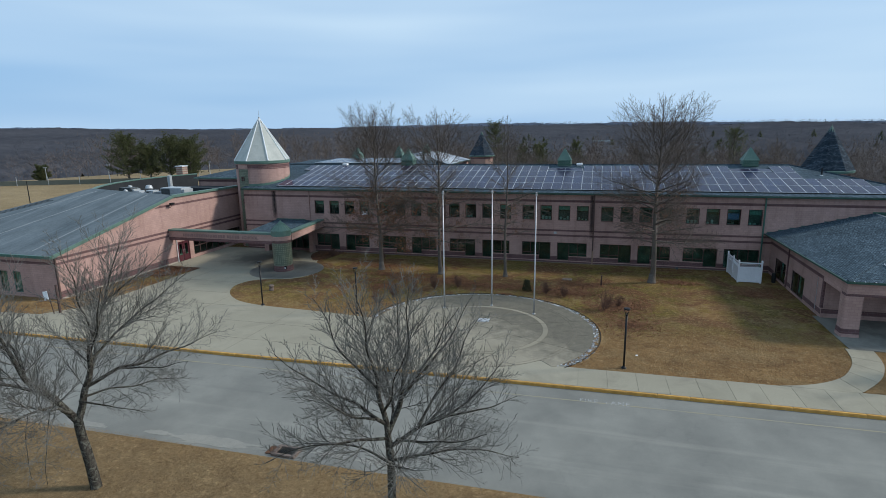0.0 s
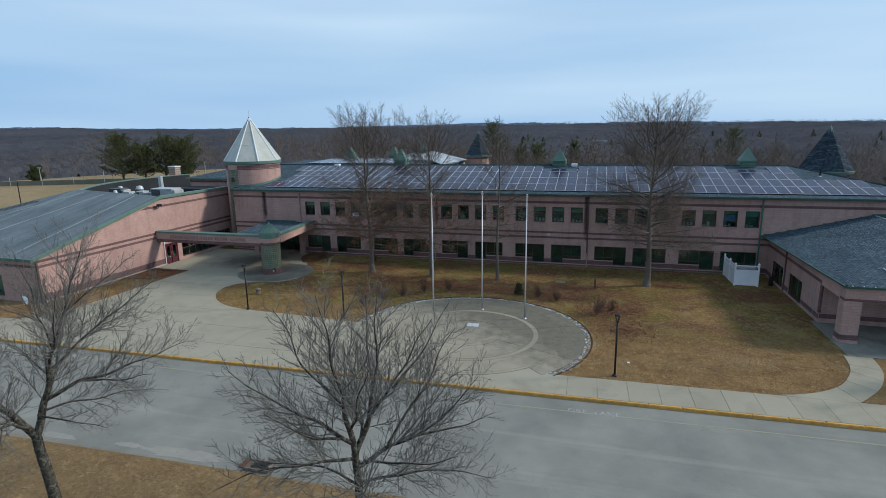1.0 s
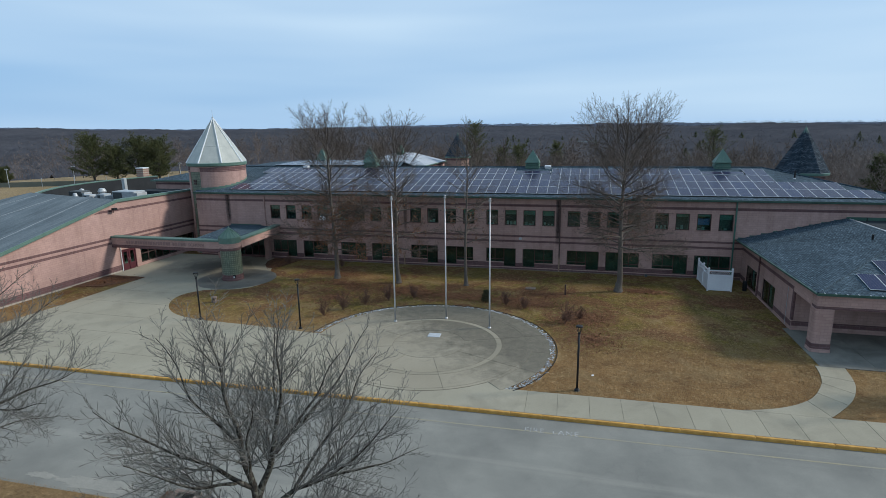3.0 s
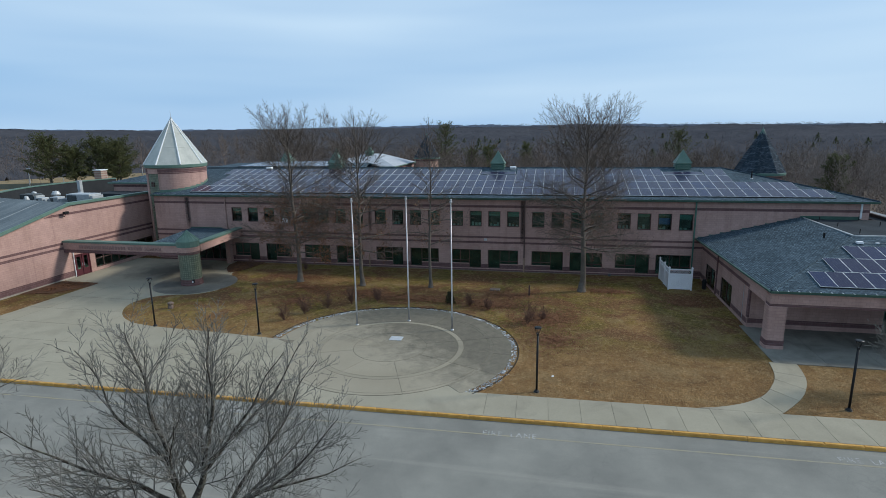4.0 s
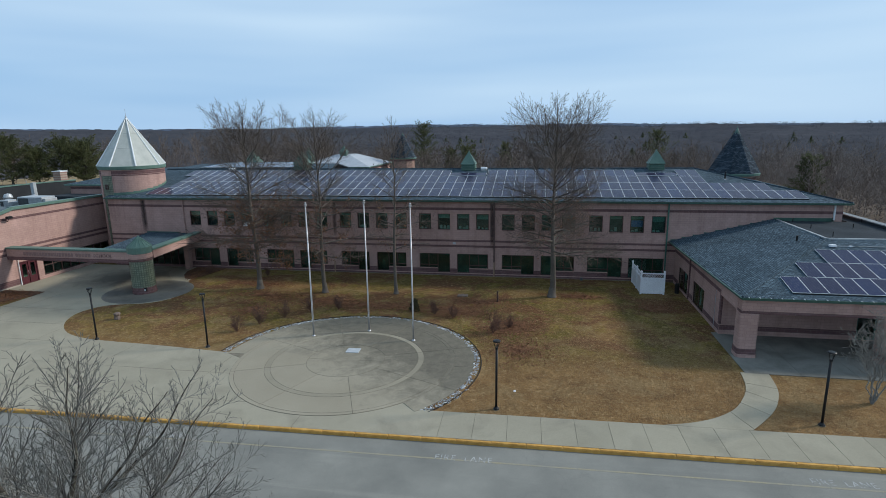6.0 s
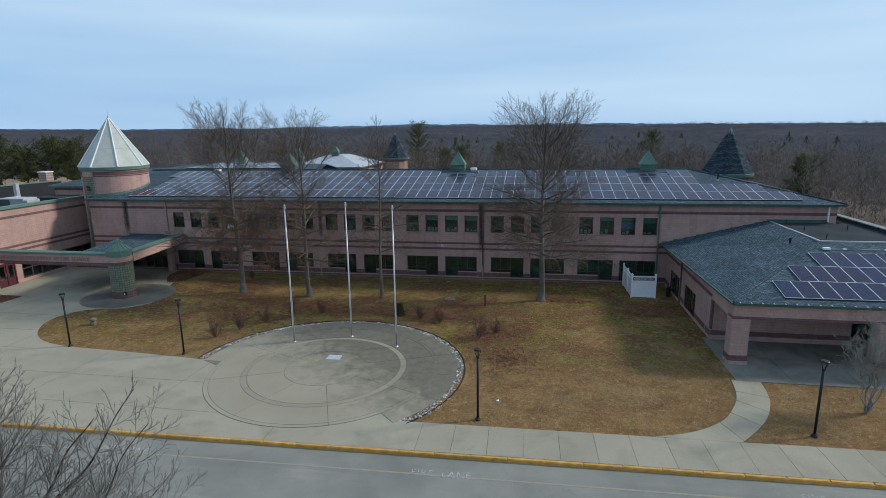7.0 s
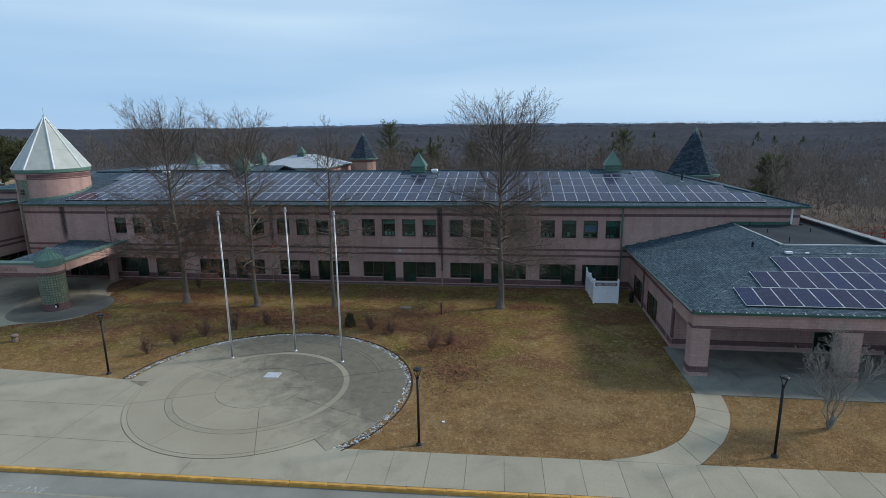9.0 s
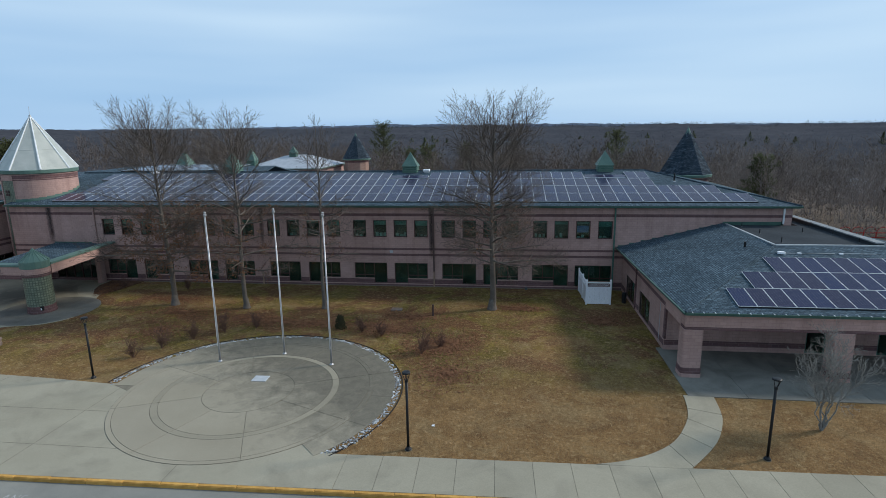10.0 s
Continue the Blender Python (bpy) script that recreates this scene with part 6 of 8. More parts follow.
for x in (24.85, 26.0, 28.6):
    box = thing("junction_box", "white conduit box behind the solar panels", "junction box", (x, 48.7, AZ + (48.7 - AY) * math.tan(ES)), "junction boxes")
    part("body", Geo().box(*((-0.22, 0.22, -0.15, 0.15, 0.0, 0.16) if x < 25 else (-0.12, 0.12, -0.08, 0.08, 0.0, 0.1))), M_WHITE, box, bevel=0.02)
    part("conduit", Geo().tube([(0.16, 0, 0.06), (2.2, 0, 0.06)], 0.02, 6), M_GALV, box)

# ---- rear blocks seen over the roofs ----
def dark_cone_tower(x, y, r, z_eave, z_tip):
    th = thing("rear_tower", "pink tower with a dark shingled cone roof", "tower", (x, y, 0), "rear towers")
    part("wall", Geo().lathe([(r - 0.45, -9), (r - 0.45, z_eave)], 0, 0, 12), M_BRICK if y > 100 else M_PINK, th)
    part("band", Geo().lathe([(r - 0.43, z_eave - 0.8), (r - 0.43, z_eave - 0.45)], 0, 0, 12), M_MAROON, th)
    part("cornice", Geo().lathe([(r - 0.42, z_eave - 0.3), (r - 0.05, z_eave - 0.25), (r, z_eave + 0.02), (r - 0.1, z_eave + 0.05)], 0, 0, 24), M_GREEN, th, "green cornice")
    part("roof", Geo().lathe([(r, z_eave), (0.05, z_tip)], 0, 0, 8, radians(22.5)), M_CONESH, th, "dark slate shingle cone")
    part("finial", Geo().lathe([(0.42, z_tip - 0.72), (0.38, z_tip - 0.62), (0.05, z_tip + 0.06), (0.02, z_tip + 0.22)], 0, 0, 8), M_GREEN, th)


M_CONESH = shingle("dark_cone_shingle", (0.026, 0.038, 0.052), (0.078, 0.10, 0.125), (0.008, 0.012, 0.017), "z")
dark_cone_tower(28.2, 81.0, 3.05, 8.55, 14.0)
dark_cone_tower(-27.7, 134.0, 3.2, 8.1, 13.7)


def hip_block(label, x0, x1, y0, y1, z_eave, z_top, inset, wall_base, roof_mat):
    th = thing("rear_block", label, "school wing", ((x0 + x1) / 2, (y0 + y1) / 2, 0), "rear blocks")
    cx, cy = (x0 + x1) / 2, (y0 + y1) / 2
    o = lambda pts: [(a - cx, b - cy, c) for a, b, c in pts]
    part("wall", Geo().box(x0 - cx + 0.4, x1 - cx - 0.4, y0 - cy + 0.4, y1 - cy - 0.4, wall_base, z_eave - 0.05), M_PINK, th)
    part("band", Geo().box(x0 - cx + 0.38, x1 - cx - 0.38, y0 - cy + 0.38, y1 - cy - 0.38, z_eave - 0.7, z_eave - 0.45), M_MAROON, th)
    part("gutter", Geo().box(x0 - cx - 0.1, x1 - cx + 0.1, y0 - cy - 0.1, y1 - cy + 0.1, z_eave - 0.2, z_eave), M_GREEN, th)
    i = inset
    a, b, c, d = (x0, y0, z_eave), (x1, y0, z_eave), (x1, y1, z_eave), (x0, y1, z_eave)
    e, f, g, h = (x0 + i, y0 + i, z_top), (x1 - i, y0 + i, z_top), (x1 - i, y1 - i, z_top), (x0 + i, y1 - i, z_top)
    r = Geo()
    for q in ((a, b, f, e), (b, c, g, f), (c, d, h, g), (d, a, e, h), (e, f, g, h)):
        r.slab(o(q), 0.1)
    part("roof", r, roof_mat, th)
    return th


hip_block("rear wing with slate green roof behind the tower", -45, -24, 88.2, 108, 6.6, 8.6, 9.8, -9, M_SHINGLE)
hip_block("low pale metal roof of the rear hall", -48, -31.6, 119.5, 138, 6.9, 9.2, 6.5, -9, M_WHITEROOF)
hip_block("rear wing with slate green roof beyond the service roof", -61.8, -46.2, 73.5, 95, 7.55, 8.9, 6.0, -9, M_SHINGLE)
array("solar_array", "solar panels on the rear roof", [[(0, 5)], [(0, 4)]], 1.05, -54.0, 74.6, 7.82, math.atan2(1.35, 6.0), 2.36)
cupola(-36.4, 80.2, 9.0, 1.9, 11.85)
cupola(-24.2, 69.5, 9.5, 1.85, 11.95)
cupola(-37.4, 101.8, 8.3, 1.8, 11.55)
cupola(-39.4, 126.0, 8.9, 1.7, 11.2)
# ---- grounds: poles, lamps, fence, small things ----
def flagpole(x, y, h):
    th = thing("flagpole", "tall silver aluminium flagpole on the plaza", "flagpole", (x, y, 0.035), "flagpoles")
    part("pole", Geo().lathe([(0.062, 0.0), (0.06, 2.5), (0.034, h - 0.15)], 0, 0, 14), M_ALU, th, smooth=True)
    part("collar", Geo().lathe([(0.13, -0.01), (0.13, 0.03), (0.1, 0.07), (0.075, 0.1)], 0, 0, 16), M_ALU, th)
    part("truck", Geo().lathe([(0.07, h - 0.15), (0.1, h - 0.1), (0.1, h - 0.02), (0.04, h)], 0, 0, 10), M_ALU, th)
    ball = Geo().lathe([(0.025, h), (0.06, h + 0.025), (0.075, h + 0.07), (0.06, h + 0.115), (0.015, h + 0.14)], 0, 0, 12)
    part("ball", ball, M_ALU, th, smooth=True)
    part("cleat", Geo().box(-0.02, 0.02, -0.16, -0.09, 1.1, 1.3), M_GALV, th)
    part("halyard", Geo().tube([(0, -0.125, 1.2), (0.01, -0.10, h * 0.5), (0, -0.09, h - 0.1)], 0.008, 4), M_RIB, th)


flagpole(-11.5, 41.05, 9.45)
flagpole(-7.86, 42.55, 9.45)
flagpole(-4.24, 41.15, 9.45)


def lamp_post(x, y, z, h=3.8):
    th = thing("street_lamp", "black post lamp with a flat disc head", "street lamp", (x, y, z), "post lamps")
    part("footing", Geo().lathe([(0.17, -0.1), (0.17, 0.02)], 0, 0, 14), M_JOINT, th, "round concrete footing")
    part("base", Geo().lathe([(0.15, 0.0), (0.15, 0.06), (0.1, 0.12), (0.075, 0.16)], 0, 0, 12), M_BLACK, th)
    part("pole", Geo().lathe([(0.06, 0.1), (0.06, h - 0.42)], 0, 0, 12), M_BLACK, th, smooth=True)
    part("neck", Geo().lathe([(0.075, h - 0.47), (0.075, h - 0.36)], 0, 0, 12), M_BLACK, th)
    for k in range(4):
        a = k * math.pi / 2 + 0.4
        c, s = math.cos(a), math.sin(a)
        part("arm", Geo().tube([(0.05 * c, 0.05 * s, h - 0.4), (0.12 * c, 0.12 * s, h - 0.22), (0.165 * c, 0.165 * s, h - 0.05)], 0.016, 6), M_BLACK, th)
    part("head", Geo().lathe([(0.16, h - 0.07), (0.195, h - 0.05), (0.195, h - 0.01), (0.16, h + 0.02), (0.05, h + 0.035)], 0, 0, 18), M_BLACK, th)
    part("lens", Geo().lathe([(0.12, h - 0.09), (0.15, h - 0.07)], 0, 0, 16), M_LENS, th, "pale round lens")


for x, y in ((2.14, 32.5), (17.85, 33.2), (-17.95, 38.15), (-26.75, 38.35)):
    lamp_post(x, y, 0.0)

# tall drive lamp on the near verge
th = thing("drive_lamp", "tall black drive lamp with a conical hood", "street lamp", (8.64, 13.2, 0.4))
part("pole", Geo().lathe([(0.09, -0.2), (0.07, 8.1)], 0, 0, 12), M_BLACK, th, smooth=True)
part("ballast", Geo().lathe([(0.12, 7.93), (0.16, 7.98), (0.16, 8.2), (0.12, 8.24)], 0, 0, 16), M_BLACK, th)
for k in range(12):
    a = 2 * math.pi * k / 12
    part("fin", Geo().tube([(0.17 * math.cos(a), 0.17 * math.sin(a), 7.98), (0.17 * math.cos(a), 0.17 * math.sin(a), 8.2)], 0.012, 4), M_BLACK, th)
part("hood", Geo().lathe([(0.13, 8.22), (0.33, 8.55), (0.345, 8.6), (0.24, 8.67), (0.03, 8.71)], 0, 0, 22), M_BLACK, th, smooth=False)

# white vinyl enclosure
fence = thing("white_fence", "white vinyl privacy fence with lattice top", "fence", (13.0, 54.6, 0))


def fence_run(p0, p1):
    d = Vector((p1[0] - p0[0], p1[1] - p0[1], 0))
    length = d.length
    ang = math.atan2(d.y, d.x)

    def put(name, g, label=""):
        ob = part(name, g, M_WHITE, fence, label)
        ob.location, ob.rotation_euler = (p0[0] - 13.0, p0[1] - 54.6, 0), (0, 0, ang)
    put("rail", Geo().box(0.06, length - 0.06, -0.025, 0.025, 0.06, 0.2))
    put("rail", Geo().box(0.06, length - 0.06, -0.025, 0.025, 1.42, 1.5))
    put("rail", Geo().box(0.06, length - 0.06, -0.025, 0.025, 1.82, 1.92))
    n = int((length - 0.12) / 0.19)
    w = (length - 0.12) / n
    for k in range(n):
        put("board", Geo().box(0.06 + k * w + 0.003, 0.06 + (k + 1) * w - 0.003, -0.012, 0.012, 0.2, 1.42))
    k = 0
    x = 0.06
    while x < length - 0.1:
        for s in (1, -1):
            xa, xb = (x, x + 0.32) if s > 0 else (x + 0.32, x)
            lo, hi = 1.5, 1.82
            if max(xa, xb) < length - 0.05:
                put("lattice_slat", Geo().tube([(xa, 0.008 * s, lo), (xb, 0.008 * s, hi)], 0.011, 4))
        x += 0.16


def fence_post(x, y):
    ob = part("post", Geo().box(-0.065, 0.065, -0.065, 0.065, 0, 2.02), M_WHITE, fence)
    ob.location = (x - 13.0, y - 54.6, 0)
    ob2 = part("post_cap", Geo().lathe([(0.11, 2.02), (0.11, 2.06), (0.02, 2.16)], 0, 0, 4, math.pi / 4), M_WHITE, fence)
    ob2.location = (x - 13.0, y - 54.6, 0)


FP = [(12.93, 58.4), (13.0, 56.46), (13.06, 54.6), (14.97, 54.6)]
for a, b in zip(FP, FP[1:]):
    fence_run(a, b)
for p in FP:
    fence_post(*p)


M_DRAIN = mottled("worn_brown_concrete", (0.13, 0.095, 0.08), (0.22, 0.175, 0.15), 3, 0.9, 0, 0.2)
# storm drain at the verge
th = thing("storm_drain", "concrete storm drain inlet with a dark iron grate", "storm drain", (-13.1, 19.75, -0.12))
for bx in ((-0.6, 0.6, -0.5, -0.34), (-0.6, 0.6, 0.16, 0.32), (-0.6, -0.4, -0.34, 0.16), (0.4, 0.6, -0.34, 0.16)):
    part("surround", Geo().box(*bx, -0.1, 0.1), M_DRAIN, th, "worn brown concrete surround", bevel=0.02)
# solid black slab paints the dark inside of the drain
part("pit", Geo().box(-0.4, 0.4, -0.34, 0.16, -0.08, -0.02), M_BLACK, th, "black slab painted as the shaded drain hole")
part("debris", Geo().box(-0.95, -0.62, -0.4, 0.2, -0.06, 0.02), M_MULCH, th)
for k in range(9):
    part("grate_bar", Geo().box(-0.4 + 0.09 * k, -0.37 + 0.09 * k, -0.34, 0.16, 0.0, 0.03), M_BLACK, th)

# small things on the lawns
th = thing("stone_block", "small rough grey stone with a broken cap", "stone", (-28.5, 42.4, 0))
part("block", Geo().lathe([(0.2, -0.05), (0.24, 0.12), (0.2, 0.3), (0.17, 0.36)], 0, 0, 7, 0.3), M_DRAIN, th, bevel=0.02)
part("cap", Geo().lathe([(0.22, 0.36), (0.27, 0.42), (0.25, 0.52), (0.14, 0.58)], 0.03, -0.02, 7, 0.7), M_DRAIN, th, bevel=0.02)
for x, y, h in ((0.85, 50.75, 0.95),):
    th = thing("marker_post", "short dark wooden marker post on the lawn", "post", (x, y, 0), "marker posts")
    part("shaft", Geo().box(-0.07, 0.07, -0.07, 0.07, -0.1, h), M_FRAME, th, bevel=0.01)
th = thing("utility_cover", "flat grey stone cover on the lawn", "cover", (-2.3, 52.1, 0))
part("lid", Geo().box(-0.45, 0.45, -0.3, 0.3, -0.05, 0.08), M_DRAIN, th, bevel=0.03)
th = thing("utility_box", "low grey box beside the classroom wall", "utility box", (8.3, 58.55, 0))
part("case", Geo().box(-0.12, 0.12, -0.1, 0.1, -0.05, 0.24), M_DUCT, th, bevel=0.02)
th = thing("litter", "white scrap of paper on the lawn", "paper", (3.0, 34.6, 0))
part("sheet", Geo().slab([(-0.07, -0.06, 0.05), (0.08, -0.04, 0.03), (0.06, 0.07, 0.07), (-0.06, 0.05, 0.05)], 0.02), M_WHITE, th)
th = thing("trash_bin", "dark slim bin beside the low wing wall", "bin", (16.2, 55.2, 0))
part("body", Geo().lathe([(0.18, 0), (0.2, 0.7), (0.14, 0.9)], 0, 0, 12), M_BLACK, th)
th = thing("sign_post", "small white sign on a leaning dark post", "sign", (-42.45, 32.3, 0))
part("board", Geo().box(-0.5, 0.0, -0.015, 0.015, 1.2, 1.95), M_WHITE, th, bevel=0.006).rotation_euler = (0, radians(-7), 0)
part("post", Geo().tube([(0.1, 0.06, -0.1), (-0.25, 0.06, 1.9)], 0.035, 6), M_FRAME, th)
th = thing("marker_post", "dark wooden post beside the sign", "post", (-42.2, 32.75, 0), "marker posts")
part("shaft", Geo().box(-0.07, 0.07, -0.07, 0.07, -0.1, 2.4), M_FRAME, th, bevel=0.01)
# red tube play rail beyond the low wing
th = thing("play_rail", "red curved tube play structure beyond the low roof", "play structure", (51.3, 84.0, -1.3))
for k in range(4):
    a = Geo().tube([(k * 1.5 - 3, 0, -0.4), (k * 1.5 - 3, 0, 2.2), (k * 1.5 - 2.7, 0, 2.7), (k * 1.5 - 2.2, 0, 2.85), (k * 1.5 - 1.7, 0, 2.7), (k * 1.5 - 1.5, 0, 2.2)], 0.07, 6)
    part("hoop", a, M_RED, th)
part("rail", Geo().tube([(-3, 0, 2.1), (3, 0, 2.1)], 0.07, 6), M_RED, th)
part("rail", Geo().tube([(-3, 0.6, 1.4), (3, 0.6, 1.4)], 0.07, 6), M_RED, th)
# ---- trees ----
def tubes_mesh(name, segs, mat, sides=4):
    """Tapered bars for many segments (p0, r0, p1, r1) in one mesh."""
    p0 = np.array([s[0] for s in segs], float)
    r0 = np.array([s[1] for s in segs], float)
    p1 = np.array([s[2] for s in segs], float)
    r1 = np.array([s[3] for s in segs], float)
    d = p1 - p0
    d /= np.maximum(np.linalg.norm(d, axis=1, keepdims=True), 1e-6)
    ref = np.where(np.abs(d[:, 2:3]) < 0.9, np.array([[0.0, 0, 1]]), np.array([[1.0, 0, 0]]))
    a = np.cross(d, ref)
    a /= np.linalg.norm(a, axis=1, keepdims=True)
    b = np.cross(d, a)
    n = len(segs)
    ang = 2 * np.pi * np.arange(sides) / sides
    ring = np.cos(ang)[None, :, None] * a[:, None, :] + np.sin(ang)[None, :, None] * b[:, None, :]
    v = np.concatenate([p0[:, None, :] + ring * r0[:, None, None], p1[:, None, :] + ring * r1[:, None, None]], axis=1).reshape(-1, 3)
    base = (np.arange(n) * 2 * sides)[:, None]
    i = np.arange(sides)
    j = (i + 1) % sides
    f = np.stack([base + i, base + j, base + sides + j, base + sides + i], axis=2).reshape(-1, 4)
    me = bpy.data.meshes.new(name)
    me.vertices.add(len(v))
    me.vertices.foreach_set("co", v.ravel())
    me.loops.add(f.size)
    me.loops.foreach_set("vertex_index", f.ravel())
    me.polygons.add(len(f))
    me.polygons.foreach_set("loop_start", np.arange(len(f)) * 4)
    me.polygons.foreach_set("use_smooth", np.ones(len(f), bool))
    me.materials.append(mat)
    me.update(calc_edges=True)
    me.validate()
    return me


def limb(rng, p, d, length, r0, r1, n, wander, lift, out):
    """A wandering, tapering limb; returns its nodes."""
    nodes = [(p.copy(), r0, d.copy())]
    for k in range(n):
        d = (d + Vector((rng.gauss(0, wander), rng.gauss(0, wander), rng.gauss(0, wander * 0.7) + lift))).normalized()
        q = p + d * (length / n)
        ra, rb = r0 + (r1 - r0) * k / n, r0 + (r1 - r0) * (k + 1) / n
        out.append((tuple(p), ra, tuple(q), rb))
        p = q
        nodes.append((p.copy(), rb, d.copy()))
    return nodes


def side_way(rng, d, spread):
    a = d.orthogonal().normalized()
    a.rotate(Matrix.Rotation(rng.uniform(0, 2 * math.pi), 3, d))
    return (d * math.cos(spread) + a * math.sin(spread)).normalized()


def curve_pts(pts, step):
    """Points at even steps along a smooth curve through pts."""
    pts = [Vector(p) for p in pts]
    ext = [2 * pts[0] - pts[1]] + pts + [2 * pts[-1] - pts[-2]]
    out = [pts[0]]
    for i in range(1, len(ext) - 2):
        a, b, c, d = ext[i - 1:i + 3]
        n = max(2, int((c - b).length / step))
        for k in range(1, n + 1):
            t = k / n
            out.append(0.5 * (2 * b + (c - a) * t + (2 * a - 5 * b + 4 * c - d) * t * t + (3 * b - a - 3 * c + d) * t ** 3))
    return out


def bars_along(pts, r0, r1, out, ease=1.0):
    """Tapered bars along points; returns nodes (place, radius, way)."""
    n = len(pts) - 1
    rad = [r1 + (r0 - r1) * (1 - k / n) ** ease for k in range(n + 1)]
    for k in range(n):
        out.append((tuple(pts[k]), rad[k], tuple(pts[k + 1]), rad[k + 1]))
    return [(pts[k], rad[k], (pts[min(k + 1, n)] - pts[max(k - 1, 0)]).normalized()) for k in range(n + 1)]


def shoots(rng, nodes, spec, level, out, begin=0.15):
    """Side shoots along a limb, level by level. spec: gap, narrowest and widest angle, share of the limb's length, longest, lift, radius."""
    gap, a0, a1, share, longest, lift, rad = spec[level]
    dist = [0.0]
    for (p, _, _), (q, _, _) in zip(nodes, nodes[1:]):
        dist.append(dist[-1] + (q - p).length)
    total, s, i = dist[-1], begin * dist[-1], 0
    turn = rng.uniform(0, 6.28)
    while s < total:
        while i < len(nodes) - 2 and dist[i + 1] < s:
            i += 1
        f = (s - dist[i]) / max(dist[i + 1] - dist[i], 1e-6)
        q = nodes[i][0].lerp(nodes[i + 1][0], f)
        rr, dd = nodes[i][1], nodes[i][2]
        t = s / total
        L = min(longest, share * total * (1.2 - 0.8 * t)) * rng.uniform(0.55, 1.15)
        side = dd.orthogonal().normalized()
        turn += 2.4 + rng.uniform(-0.7, 0.7)
        side.rotate(Matrix.Rotation(turn, 3, dd))
        a = rng.uniform(a0, a1)
        d = (dd * math.cos(a) + side * math.sin(a) + Vector((0, 0, lift))).normalized()
        n = 5 if level == 0 else 4 if level == 1 else 2
        sub = limb(rng, q, d, L, max(min(rr * 0.62, rad * (0.5 + L / longest)), spec[-1][6]), spec[-1][6] * 0.8, n, 0.085, lift * 0.45, out)
        if level + 1 < len(spec):
            shoots(rng, sub, spec, level + 1, out, 0.12)
        s += gap * rng.uniform(0.6, 1.4)


VERGE_SPEC = ((0.19, 0.5, 1.05, 0.52, 2.3, 0.10, 0.017), (0.135, 0.45, 0.95, 0.46, 1.0, 0.13, 0.0095), (0.14, 0.4, 0.85, 0.5, 0.5, 0.12, 0.0054))


def verge_tree(label, x, y, z, axis, trunk, limbs, seed, girth):
    """A broad tree with a low fork. axis: the way in which the limbs' first number runs."""
    rng = random.Random(seed)
    ax = Vector((math.cos(axis), math.sin(axis), 0))
    bx = Vector((-ax.y, ax.x, 0))

    def at(p):
        return ax * p[0] + bx * p[1] + Vector((0, 0, p[2]))
    big, fine = [], []
    bars_along(curve_pts([at(p) for p in trunk], 0.2), girth, girth * 0.74, big)
    for r0, pts in limbs:
        line = curve_pts([at(p) for p in pts], 0.16)
        wob = rng.uniform(0, 9)
        line = [p + 0.16 * noise.noise_vector(p * 0.8 + Vector((wob, 0, 0))) * min(1, k / 8) for k, p in enumerate(line)]
        nodes = bars_along(line, r0, 0.009, big, 1.25)
        shoots(rng, nodes, VERGE_SPEC, 0, fine, 0.16)
    th = thing("verge_tree", label, "tree", (x, y, z), "trees by the drive")
    part("trunk", tubes_mesh("trunk", big, M_BARK, 7), M_BARK, th)
    part("crown", tubes_mesh("crown", fine, M_TWIG, 3), M_TWIG, th, "bare grey twigs")


